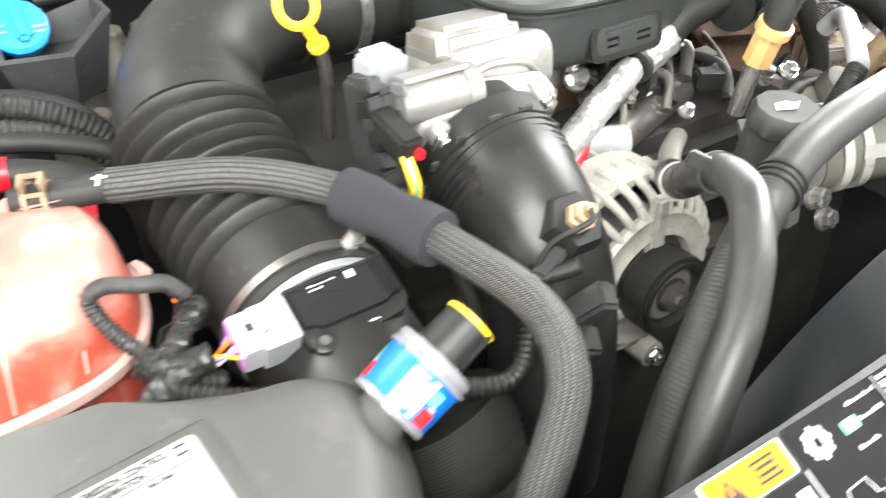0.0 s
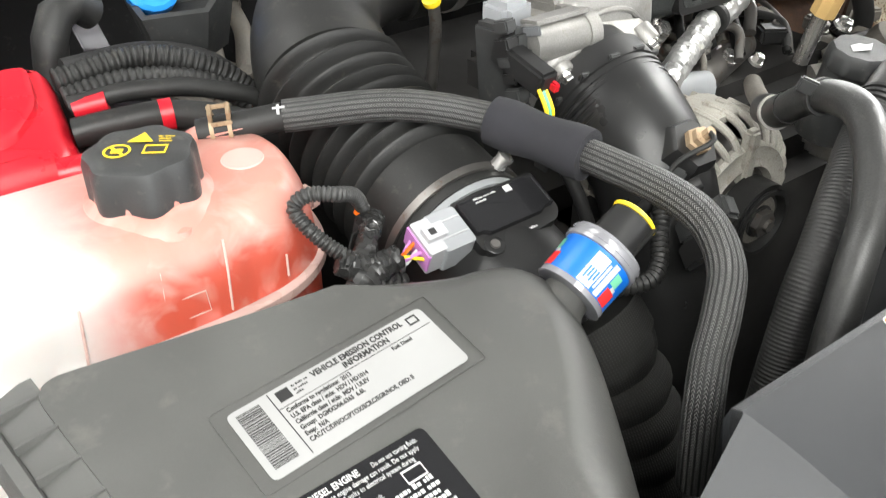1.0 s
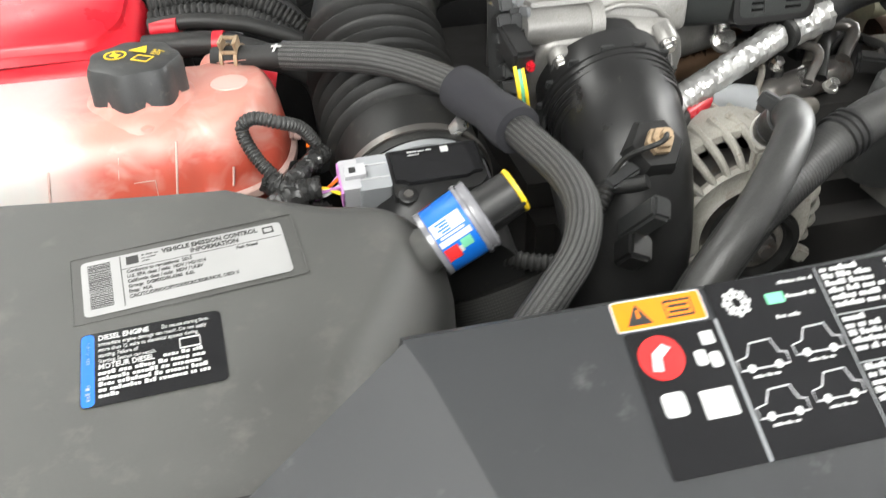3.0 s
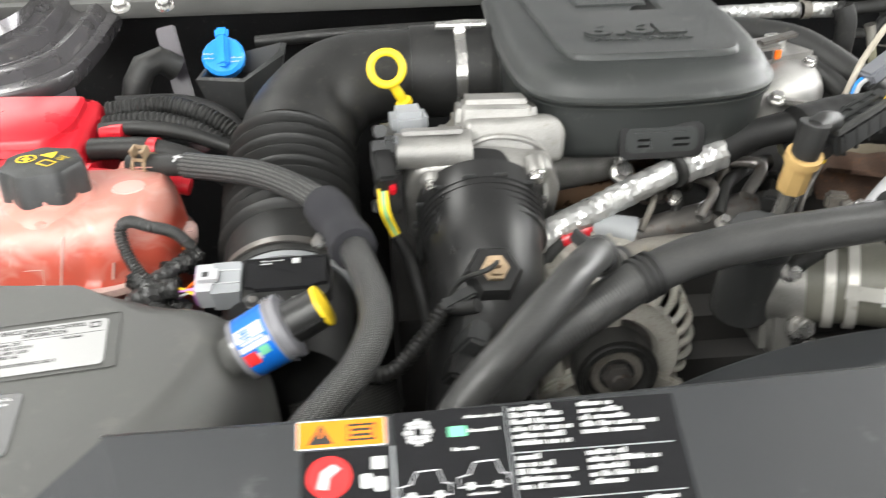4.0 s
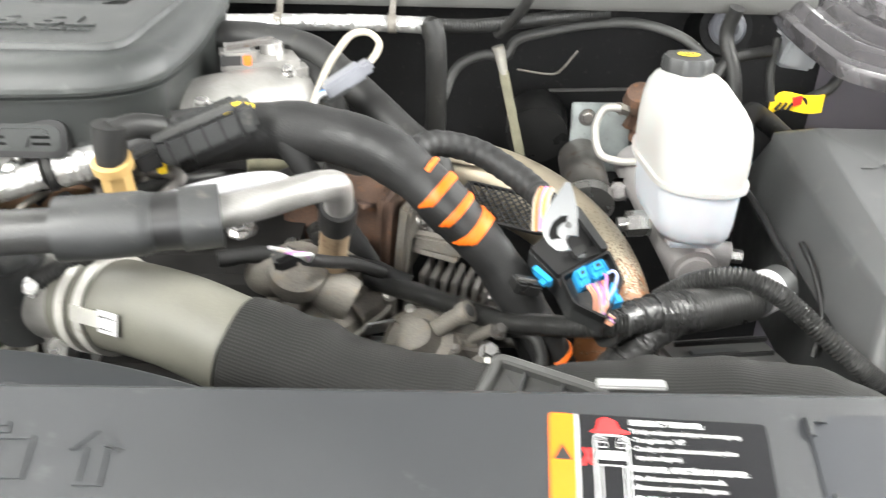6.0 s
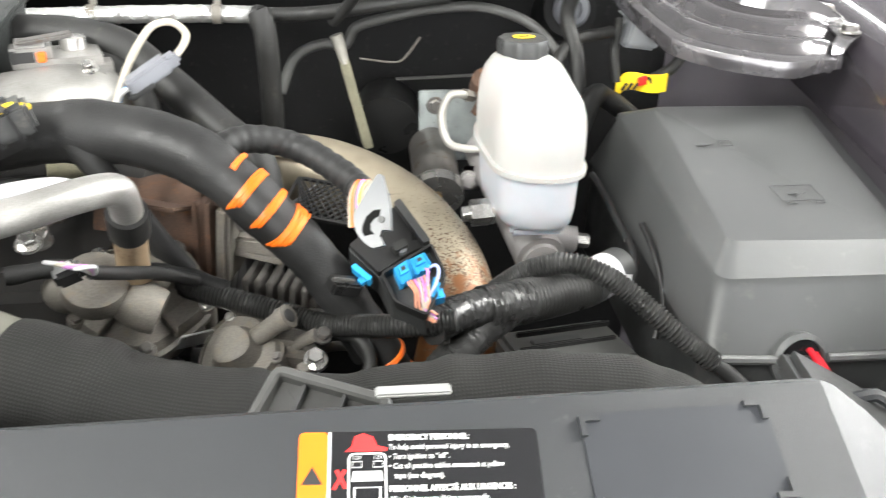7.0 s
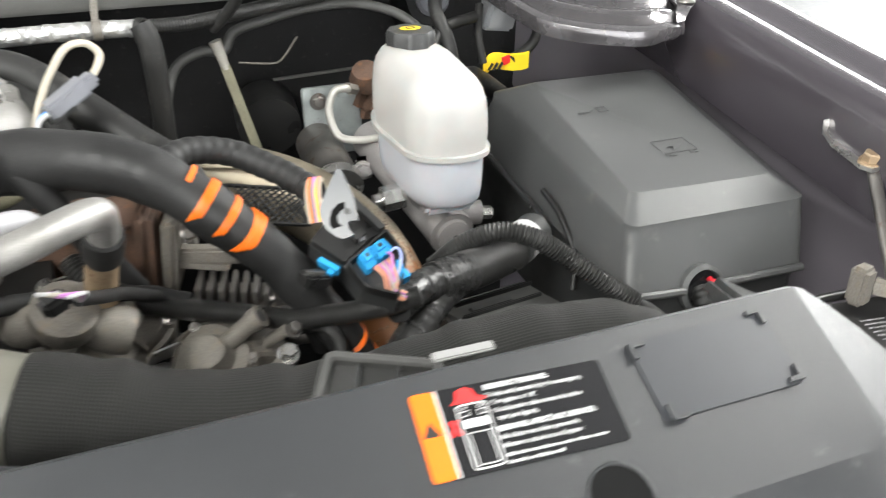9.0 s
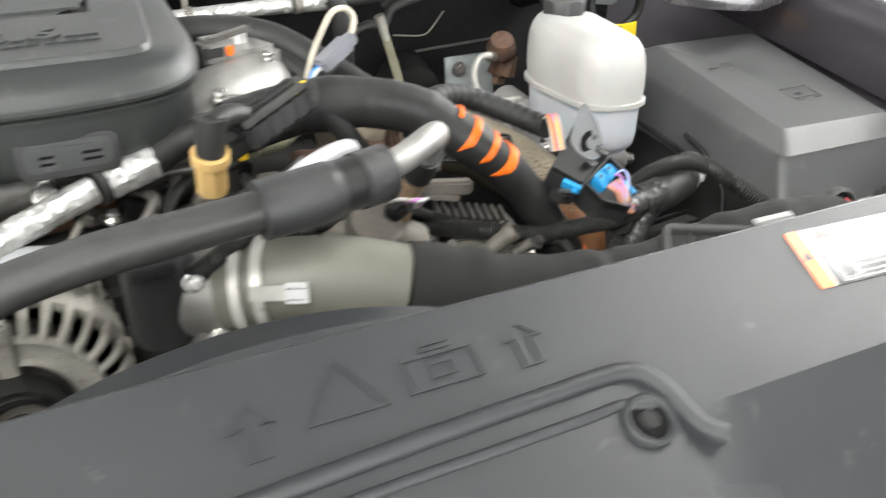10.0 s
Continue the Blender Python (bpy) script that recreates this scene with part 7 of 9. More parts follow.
part("hook", tube_bm([(1.118, 0.80, 1.052), (1.112, 0.80, 1.066), (1.122, 0.80, 1.072), (1.132, 0.80, 1.066), (1.13, 0.80, 1.054)], 0.0022, 8, 20), CHROME, t)
part("seam", tube_bm([(1.10, 0.815, 1.046), (1.16, 0.80, 1.041), (1.19, 0.785, 1.03)], 0.004, 8, 16), TANSTEEL, t)

g = thing("exhaust_manifold", "rusty brown cast iron exhaust block with a pale flange", "manifold", (1.05, 0.66, 0.98))
part("block", tube_bm([(0.955, 0.712, 1.012), (1.0, 0.698, 1.022), (1.05, 0.68, 1.028)], lambda s: 0.05 - 0.006 * s + 0.0015 * math.sin(19 * s), 26, 24), RUST, g)
part("collar", box_bm((0.016, 0.098, 0.105), (1.052, 0.676, 1.026), (0, 4, -16), 0.008, segments=3), RUST, g)
part("heat_sheet", box_bm((0.085, 0.075, 0.004), (0.99, 0.652, 1.066), (-22, 6, -12), 0.0015), RUST, g)
part("flange", box_bm((0.013, 0.082, 0.082), (1.0695, 0.666, 1.027), (0, 6, -14), 0.004), DULLALU, g)
part("flange_leg", box_bm((0.062, 0.016, 0.017), (1.101, 0.643, 1.021), (0, 4, -12), 0.003), DULLALU, g)
part("flange_leg", box_bm((0.05, 0.05, 0.008), (1.095, 0.662, 1.006), (-14, 10, -12), 0.002), DULLALU, g)
for k in range(3):
    bolt("bolt", (1.078 + 0.002 * k, 0.632 + 0.03 * k, 1.052 - 0.024 * (k % 2)), (0.9, -0.3, 0.3), 0.007, 0.009, STEEL, g)
for k in range(9):
    part("rib", box_bm((0.005, 0.044, 0.04), (1.085 + 0.0105 * k, 0.63, 0.985 - 0.003 * k), (0, 0, -15), 0.0015), STEEL, g)
part("rib_base", box_bm((0.11, 0.05, 0.03), (1.13, 0.64, 0.958), (0, 4, -15), 0.006), STEEL, g)
mesh = plane_at((1.165, 0.70, 1.036), (0.94, -0.32, -0.08), (0.3, 0.9, 0.25))
part("mesh_frame", frame_bm([Vector(p) for p in round_poly([(-0.05, -0.03), (0.05, -0.03), (0.05, 0.03), (-0.05, 0.03)], 0.008, 3)], 0.003, mesh, 0, 0.003), SATIN, g)
for k in range(13):
    u = -0.048 + 0.008 * k
    part("mesh_wire", tube_bm([mesh @ Vector((max(-0.049, u - 0.022), -0.029, 0)), mesh @ Vector((min(0.049, u + 0.022), 0.029, 0.001))], 0.0012, 6, 3), SATIN, g)
    part("mesh_wire", tube_bm([mesh @ Vector((min(0.049, u + 0.022), -0.029, 0.001)), mesh @ Vector((max(-0.049, u - 0.022), 0.029, 0.002))], 0.0012, 6, 3), SATIN, g)

p = thing("injection_pump", "dusty cast aluminium pump housings low on the engine", "pump", (1.05, 0.55, 0.9))
casting(p, (0.995, 0.578, 1.012), (0.12, -0.45, 0.88), 0.056, 0.05, 5, DULLALU, 4, 0.6)
part("cap", lathe_bm([(0.0, 0), (0.026, 0), (0.028, 0.006), (0.026, 0.02), (0.016, 0.026), (0.0, 0.027)], (0.972, 0.535, 1.04), (0.15, -0.5, 0.85), 24), DULLALU, p)
part("saddle", tube_bm([(0.93, 0.575, 1.02), (0.955, 0.552, 1.034), (0.985, 0.535, 1.036), (1.02, 0.53, 1.02)], lambda s: 0.017 + 0.004 * math.sin(9 * s), 18, 24), DULLALU, p)
casting(p, (1.078, 0.530, 0.978), (-0.25, -0.5, 0.82), 0.036, 0.034, 3, DULLALU, 7, 1.1)
part("block", box_bm((0.06, 0.05, 0.045), (1.115, 0.55, 0.965), (10, 20, 15), 0.01, segments=3), DULLALU, p)
stub = part("stub", tube_bm([(1.09, 0.535, 0.985), (1.112, 0.527, 1.006), (1.124, 0.523, 1.016)], lambda s: 0.0085 if s < 0.8 else 0.0105, 18, 12), DULLALU, p)
# black disc over the stub's end paints its dark bore
part("bore", lathe_bm([(0.0062, 0.0), (0.006, 0.0006), (0.0, 0.0007)], (1.1243, 0.5229, 1.0163), (0.72, -0.24, 0.65), 16), INK, stub)
part("plug", box_bm((0.02, 0.016, 0.014), (0.974, 0.472, 1.092), (10, -15, 20), 0.003), SATIN, p)
for k, col in enumerate((WHITEPR, BEIGE, PINKW, WHITEPR)):
    part("wire", tube_bm([(0.966 + 0.004 * k, 0.462, 1.106), (0.968 + 0.006 * k, 0.452, 1.112 - 0.002 * k), (0.985 + 0.004 * k, 0.458, 1.104), (0.992, 0.472, 1.09)], 0.0016, 7, 16), col, p)
part("cable", tube_bm([(0.99, 0.472, 1.092), (1.005, 0.50, 1.075), (1.02, 0.535, 1.055), (1.045, 0.565, 1.03)], 0.0055, 12, 24), TAPE, p)
part("stub", tube_bm([(1.125, 0.54, 0.975), (1.148, 0.525, 0.997)], 0.006, 16, 6), DULLALU, p)
bolt("bolt", (1.15, 0.522, 0.995), (0.3, -0.5, 0.8), 0.006, 0.008, STEEL, p)
bolt("bolt", (1.055, 0.505, 0.965), (0, -0.5, 0.8), 0.011, 0.012, DULLALU, p)
part("hose", tube_bm([(1.15, 0.54, 0.985), (1.18, 0.525, 0.99), (1.19, 0.51, 0.97), (1.17, 0.50, 0.95)], 0.006, 12, 20), RUBBER, p)
part("foil_flag", box_bm((0.03, 0.002, 0.02), (1.04, 0.55, 0.98), (30, 10, 35), 0.0005), FOIL, p)
tube("return_pipe", [(0.86, 0.455, 1.13), (0.89, 0.482, 1.136), (0.919, 0.508, 1.136), (0.945, 0.53, 1.133), (0.96, 0.547, 1.125), (0.965, 0.562, 1.108)], 0.0088, LTGREY, "pale metal return pipe beside the silver tube", "pipe", 18, 40)
tube("fuel_hose", [(0.79, 0.44, 1.085), (0.82, 0.446, 1.10), (0.86, 0.455, 1.13)], ribbed(0.0085, 26, 0.0014), RUBBER, "black corrugated fuel hose", "hose", 14, 160)
fil = thing("oil_filler_cap", "black oil filler cap with pale sign", "cap", (0.72, 0.50, 1.10))
part("cap", lathe_bm([(0.026, 0.0), (0.029, 0.004), (0.028, 0.018), (0.025, 0.022), (0.0, 0.021)], (0.765, 0.452, 1.100), (0.0, -0.12, 1), 40, wobble=lambda a: 1 + 0.03 * math.sin(10 * a)), PLASTIC, fil)
part("sign", flat_bm([(-0.014, -0.004), (0.004, -0.006), (0.014, 0.004), (0.006, 0.003), (0.002, 0.007), (-0.009, 0.006)], plane_at((0.765, 0.4495, 1.1215), (1, -0.3, 0), (0.3, 1, 0.12)), 0.0005, 0.0004), WHITEPR, fil)
part("neck", tube_bm([(0.765, 0.454, 1.102), (0.765, 0.466, 1.03)], 0.026, 28, 6), PLASTIC, fil)


# ---- big connector with blue plugs ----
def lever_connector():
    ob = thing("lever_connector", "black multi-pin connector with grey lever and blue plugs", "connector", (1.205, 0.53, 1.05))
    m = plane_at((1.207, 0.533, 1.068), (0.72, -0.62, -0.35), (0.35, 0.75, 0.45))
    def poly(name, pts, w0, w1, mt, parent=None, label="", r=0.002, plane=m):
        return part(name, flat_bm([tuple(q) for q in round_poly(pts, r, 3)], plane, w0, w1 - w0), mt, parent or ob, label, smooth=25)
    poly("body", [(-0.0283, -0.0173), (0.0089, -0.0212), (0.034, -0.033), (0.0646, -0.0263), (0.0535, 0.007), (0.0508, 0.0136), (0.0232, 0.029), (-0.0247, 0.0441)], -0.034, -0.007, PLASTIC)
    poly("top_deck", [(-0.0275, -0.0165), (0.0085, -0.0205), (0.0151, 0.012), (0.0225, 0.0285), (-0.0245, 0.0435)], -0.007, 0.0, SATIN)
    poly("side_wall", [(-0.0255, 0.0365), (0.0195, 0.0225), (0.0225, 0.0285), (-0.0245, 0.0438)], 0.0, 0.006, PLASTIC)
    poly("latch_block", [(0.001, 0.0041), (0.008, 0.0003), (0.0115, 0.0125), (0.0051, 0.0155)], 0.0, 0.007, LOOM)
    poly("latch_tooth", [(0.0085, 0.004), (0.0115, 0.0025), (0.0135, 0.0085), (0.0112, 0.0105)], 0.0, 0.004, LEVERPL)
    outline = [Vector(q[:2]) for q in round_poly([(0.0105, -0.0215), (0.036, -0.034), (0.0646, -0.0263), (0.0545, 0.0085), (0.0505, 0.0145), (0.0235, 0.0285)], 0.004, 4)]
    part("socket_rim", frame_bm(outline, 0.0022, m, -0.007, 0.0105), SATIN, ob)
    lm = plane_at((1.2035, 0.5005, 1.0985), (0.9, -0.35, 0.1), (-0.05, 0.62, 0.78))
    lev = poly("lever", [(-0.0092, 0.0475, 0.001), (-0.014, 0.0393, 0.003), (-0.0244, 0.0193, 0.006), (-0.0266, 0.012, 0.008), (-0.0217, -0.0023, 0.009), (-0.0086, -0.0118, 0.006), (0.0012, -0.0085, 0.001), (-0.0037, -0.001, 0.002), (-0.0015, 0.0036, 0.001), (0.0057, 0.0032, 0.001), (0.0025, 0.0265, 0.003), (-0.0055, 0.0472, 0.001)], 0.0, 0.005, LEVERPL, None, "grey plastic lever", 0.002, lm)
    part("lever_edge", flat_bm([(0.0057, 0.0032), (0.0025, 0.0265), (-0.0055, 0.0472), (-0.0062, 0.0465), (0.0014, 0.0262), (0.0044, 0.0034)], lm, 0.005, 0.0012), LEVERPL, lev)
    # flat black crescent paints the dark of the lever's slot
    part("lever_slot_dark", flat_bm([(-0.004, 0.0195), (-0.0096, 0.0186), (-0.0151, 0.0135), (-0.0178, 0.0065), (-0.0177, 0.0015), (-0.0151, -0.0022), (-0.0110, -0.0006), (-0.0072, -0.0004), (-0.0107, 0.0030), (-0.0112, 0.0079), (-0.0080, 0.0125), (-0.0045, 0.0140)][::-1], lm, 0.005, 0.0004), PITCH, lev)
    part("pivot", flat_bm([(-0.0025 + 0.0027 * math.cos(a), 0.0114 + 0.0027 * math.sin(a)) for a in (0.5236 * k for k in range(12))], lm, 0.005, 0.0016), PLASTIC, lev)
    # two blue plugs side by side in the socket, each with a ribbed latch and a wire comb below
    for pts in ([(0.0161, -0.0114), (0.0300, -0.0187), (0.0325, -0.0065), (0.0193, 0.0028)], [(0.0203, 0.0034), (0.0327, -0.0042), (0.0375, 0.0118), (0.0250, 0.0164)]):
        b = poly("blue_plug", pts, -0.010, 0.003, CYAN, None, "light blue wire plug", 0.0012)
        p = [Vector(q) for q in pts]
        def on(s, w):
            return tuple(p[0].lerp(p[3], w).lerp(p[1].lerp(p[2], w), s))
        poly("latch", [on(0.08, 0.22), on(0.66, 0.22), on(0.66, 0.8), on(0.08, 0.8)], 0.003, 0.0062, CYAN, b, "", 0.0008)
        # opening of the latch is painted as a black patch
        poly("latch_slot", [on(0.26, 0.38), on(0.50, 0.38), on(0.50, 0.66), on(0.26, 0.66)], 0.0062, 0.0066, INK, b, "", 0.0003)
        for w in (0.06, 0.9):
            poly("guide_rib", [on(0.05, w), on(0.92, w), on(0.92, w + 0.07), on(0.05, w + 0.07)], 0.003, 0.0055, CYAN, b, "", 0.0003)
        for k in range(3):
            poly("comb", [on(0.72, 0.12 + 0.3 * k), on(1.12, 0.12 + 0.3 * k), on(1.12, 0.24 + 0.3 * k), on(0.72, 0.24 + 0.3 * k)], -0.004, 0.0045, CYAN, b, "", 0.0003)
    tail = poly("blue_plug", [(0.0455, 0.0050), (0.0520, 0.0035), (0.0640, -0.0033), (0.0589, -0.0124), (0.0500, -0.0050)], -0.008, 0.003, CYAN, None, "light blue wire plug", 0.001)
    poly("guide_rib", [(0.0500, 0.0005), (0.0605, -0.0075), (0.0615, -0.0060), (0.0512, 0.0020)], 0.003, 0.0048, CYAN, tail, "", 0.0003)
    sm = plane_at((1.1795, 0.520, 1.060), (0.65, -0.7, -0.3), (0.35, 0.75, 0.45))
    clip = poly("blue_clip", [(-0.002, -0.0025), (0.018, -0.0025), (0.018, 0.0025), (-0.002, 0.0025)], -0.006, 0.003, CYAN, None, "light blue side clip", 0.001, sm)
    poly("clip_tongue", [(0.010, -0.007), (0.016, -0.007), (0.016, -0.002), (0.010, -0.002)], -0.003, 0.001, CYAN, clip, "", 0.001, sm)
    part("side_clip", box_bm((0.026, 0.016, 0.012), (1.170, 0.508, 1.051), (10, 20, 22), 0.002), SATIN, ob)
    part("side_clip_lip", box_bm((0.020, 0.003, 0.004), (1.170, 0.5045, 1.058), (10, 20, 22), 0.0008), COWLGREY, ob)
    # thin wires out of the combs, gathered into one bundle
    end = m @ Vector((0.0585, -0.0232, -0.001))
    for k, col in enumerate((SALMON, SALMON, PINKW, BEIGE, PINKW, SALMON, BEIGE)):
        a = m @ Vector((0.0325 + 0.0014 * k, -0.0130 + 0.0026 * k, 0.003))
        far = end + Vector((0.0012 * (k % 3), -0.001 * (k % 2), 0.0016 * (k - 3)))
        part("wire", tube_bm([a, a.lerp(far, 0.35) + Vector((0.001, -0.004 - 0.001 * (k % 2), 0.003)), a.lerp(far, 0.75) + Vector((0.001 * (k - 3), -0.003, 0.001)), far, far + Vector((0.008, -0.002, -0.005))], 0.00095, 7, 22), col, ob)
    part("wire", tube_bm([m @ Vector(q) for q in ((0.0375, 0.008, 0.003), (0.041, 0.0115, 0.008), (0.047, 0.0085, 0.009), (0.052, -0.001, 0.007), (0.054, -0.010, 0.004), (0.0555, -0.018, 0.002))], 0.0012, 7, 26), LILAC, ob)
    part("wire", tube_bm([m @ Vector(q) for q in ((0.036, 0.006, 0.003), (0.041, 0.002, 0.009), (0.047, -0.006, 0.008), (0.0545, -0.017, 0.003))], 0.0012, 7, 22), PINKW, ob)
    for k, col in enumerate((BEIGE, ORANGE, OLIVE, PINKW, YELLOW, SALMON, BEIGE)):
        part("wire", tube_bm([(1.187 + 0.002 * k, 0.580, 1.108), (1.183 + 0.002 * k, 0.566, 1.115 + 0.002 * (k % 2)), (1.1775 + 0.002 * k, 0.550, 1.109 + 0.001 * (k % 3)), (1.1765 + 0.002 * k, 0.538, 1.088)], 0.0013, 7, 20), col, ob)
    return ob


lever_connector()

cn = thing("corrugated_loom", "black corrugated wiring loom with taped joint", "wiring", (1.25, 0.53, 1.02))
part("corrugated", tube_bm([(0.978, 0.612, 1.055), (0.987, 0.600, 1.044), (1.012, 0.586, 1.024), (1.043, 0.573, 1.016), (1.082, 0.559, 1.010), (1.122, 0.546, 1.003), (1.153, 0.532, 1.000), (1.186, 0.519, 1.005), (1.223, 0.505, 1.012), (1.262, 0.50, 1.018)], ribbed(0.0092, 96, 0.0022, 0, 1, 0.7), 16, 680), LOOM, cn)
part("smooth_cable", tube_bm([(0.90, 0.545, 1.052), (0.944, 0.56, 1.05), (1.0, 0.565, 1.042), (1.04, 0.574, 1.028), (1.07, 0.57, 1.016)], lambda s: 0.0075 + 0.0006 * math.sin(40 * s), 12, 60), TAPE, cn)
wrap = random.Random(9)
for pts, r, mt in (([(1.240, 0.505, 1.010), (1.262, 0.522, 1.009), (1.285, 0.536, 1.006), (1.31, 0.549, 1.001), (1.332, 0.561, 0.996)], 0.0165, CRINKLE), ([(1.29, 0.540, 1.003), (1.312, 0.55, 1.0), (1.335, 0.563, 0.995)], 0.0205, CRINKLE), ([(1.232, 0.496, 0.945), (1.262, 0.515, 0.97), (1.29, 0.535, 0.987), (1.315, 0.55, 0.995)], 0.017, CRINKLE)):
    bm = tube_bm(pts, r, 22, 60)
    for v in bm.verts:
        v.co += Vector((wrap.uniform(-1, 1), wrap.uniform(-1, 1), wrap.uniform(-1, 1))) * 0.0009
    part("tape_joint", bm, mt, cn, smooth=30)
part("wide_corrugated", tube_bm([(1.328, 0.559, 0.997), (1.36, 0.575, 0.992), (1.402, 0.597, 0.988)], ribbed(0.0195, 18, 0.003, 0, 1, 0.7), 26, 210), LOOM, cn)
part("end_collar", tube_bm([(1.40, 0.596, 0.988), (1.444, 0.632, 0.987)], 0.021, 26, 6), PLASTIC, cn)
tag = part("white_tag", tube_bm([(1.410, 0.604, 0.988), (1.428, 0.619, 0.9875)], 0.0216, 28, 5), WHITEPR, cn, "white label wrapped round the collar")
part("flag", box_bm((0.028, 0.001, 0.016), (1.438, 0.600, 0.988), (0, 20, 35), 0), WHITEPR, tag)
for k in range(5):
    part("label_print", box_bm((0.0008 + 0.0004 * (k % 2), 0.0006, 0.008), (1.411 + 0.0026 * k, 0.590 + 0.002 * k, 1.0025), (30, 0, 38), 0), INK, tag)
part("corrugated", tube_bm([(1.312, 0.60, 0.985), (1.34, 0.585, 1.014), (1.371, 0.569, 1.029), (1.40, 0.557, 1.024), (1.427, 0.547, 1.007), (1.465, 0.522, 0.978), (1.50, 0.507, 0.953)], ribbed(0.0092, 62, 0.0026, 0, 1, 0.7), 16, 440), LOOM, cn)
part("smooth_cable", tube_bm([(1.494, 0.509, 0.957), (1.515, 0.498, 0.942), (1.54, 0.48, 0.92)], 0.0075, 12, 12), TAPE, cn)


# ---- brake master cylinder ----
def brake_master():
    ob = thing("brake_master_cylinder", "brake master cylinder with a milky white fluid reservoir", "brake reservoir", (1.38, 0.78, 0.96))
    base = round_poly([(1.333, 0.715, 0.035), (1.385, 0.692, 0.03), (1.43, 0.708, 0.035), (1.438, 0.85, 0.03), (1.405, 0.905, 0.04), (1.345, 0.90, 0.035), (1.326, 0.84, 0.03)], 0.02, 8)
    low = [(0.988, 0.020), (0.9905, 0.014), (0.996, 0.010), (1.01, 0.0075), (1.05, 0.006), (1.0525, 0.006)]
    part("lower_tank", loft_bm([[(p.x, p.y, z) for p in inset(base, d)] for z, d in low]), BRAKELOW, ob, "milky lower tank with fluid")
    up = [(1.052, -0.001), (1.058, -0.0015), (1.0585, 0.003), (1.075, 0.0015), (1.1, 0.002), (1.119, 0.004), (1.131, 0.0075), (1.140, 0.0135), (1.1455, 0.021), (1.1475, 0.029)]
    part("upper_tank", loft_bm([[(p.x, p.y, z - 0.06 * max(0.0, 0.84 - p.y) * min(1.0, max(0.0, (z - 1.075) / 0.05))) for p in inset(base, d)] for z, d in up]), BRAKEPL, ob, "milky white upper tank", smooth=75)
    cap = part("cap", lathe_bm([(0.025, -0.002), (0.0285, 0.001), (0.029, 0.016), (0.027, 0.0205), (0.0, 0.0215)], (1.383, 0.855, 1.143), (0, 0, 1), 80, wobble=lambda a: 1 + 0.03 * math.tanh(3 * math.sin(9 * a))), PLASTIC, ob, "black knurled cap with yellow sign")
    part("yellow_sign", flat_bm([(0.013 * math.cos(a), 0.009 * math.sin(a)) for a in (2 * math.pi * k / 24 for k in range(24))], pose(1.383, 0.855, 1.1648), 0, 0.0004), YELLOW, cap)
    part("sign_ring", frame_bm([Vector((0.0065 * math.cos(a), 0.0045 * math.sin(a))) for a in (2 * math.pi * k / 20 for k in range(20))], 0.0014, pose(1.383, 0.855, 1.1652), 0, 0.0006), INK, cap)
    part("cylinder", tube_bm([(1.396, 0.752, 0.935), (1.392, 0.80, 0.943), (1.372, 1.0, 0.975)], 0.029, 28, 14), BRAKEALU, ob)
    part("end_plug", lathe_bm([(0.0, 0.0), (0.0215, 0.0), (0.0215, 0.008), (0.012, 0.010), (0.0, 0.008)], (1.396, 0.7515, 0.935), (0, -1, -0.1), 26), BRAKEALU, ob)
    # small black disc for the dark of an uncut hole
    part("end_hole", lathe_bm([(0.004, 0.0), (0.0, 0.0006)], (1.397, 0.7412, 0.934), (0, -1, -0.1), 14), INK, ob)
    part("saddle", box_bm((0.038, 0.05, 0.034), (1.388, 0.785, 0.968), (-8, 0, 0), 0.009, segments=3), BRAKEALU, ob)
    part("port", tube_bm([(1.392, 0.775, 0.952), (1.42, 0.772, 0.951), (1.440, 0.770, 0.949)], 0.0155, 20, 8), BRAKEALU, ob)
    part("port_screw", tube_bm([(1.437, 0.7695, 0.949), (1.455, 0.767, 0.9475)], 0.0085, 6, 4), CHROME, ob)
    part("web", box_bm((0.012, 0.05, 0.03), (1.37, 0.80, 0.968), (-8, 0, 0), 0.004), BRAKEALU, ob)
    nut = part("pipe_nut", tube_bm([(1.345, 0.785, 0.982), (1.318, 0.785, 0.980)], 0.0155, 6, 4), CHROME, ob, "bright hexagon pipe nut")
    part("pipe_nut_end", tube_bm([(1.32, 0.785, 0.98), (1.308, 0.785, 0.979)], 0.009, 14, 4), CHROME, nut)
    part("ear", box_bm((0.036, 0.016, 0.034), (1.345, 0.948, 0.955), (0, 0, 0), 0.008), BRAKEALU, ob)
    bolt("bolt", (1.341, 0.94, 0.955), (-0.2, -0.9, 0.2), 0.010, 0.012, BRAKEALU, ob)
    for y in (0.715, 0.79):
        part("foot", box_bm((0.06, 0.010, 0.012), (1.382, y + 0.012, 0.985), (0, 0, 0), 0.004), BRAKELOW, ob)
    return ob


brake_master()
ac = thing("accumulator", "dark steel accumulator can beside the brake cylinder", "accumulator", (1.30, 0.98, 0.97))
part("can", tube_bm([(1.295, 0.90, 0.955), (1.298, 0.97, 0.963), (1.30, 1.03, 0.968)], 0.031, 28, 14), STEEL, ac)
part("rim", tube_bm([(1.294, 0.895, 0.953), (1.2955, 0.91, 0.958)], 0.033, 28, 4), CHROME, ac)
part("can", tube_bm([(1.24, 1.06, 0.99), (1.245, 1.12, 1.0)], 0.045, 28, 6), SATIN, ac)
part("button", lathe_bm([(0.006, 0), (0.005, 0.003), (0, 0.003)], (1.2935, 0.8935, 0.952), (0, -1, -0.3), 14), AMBER, ac)
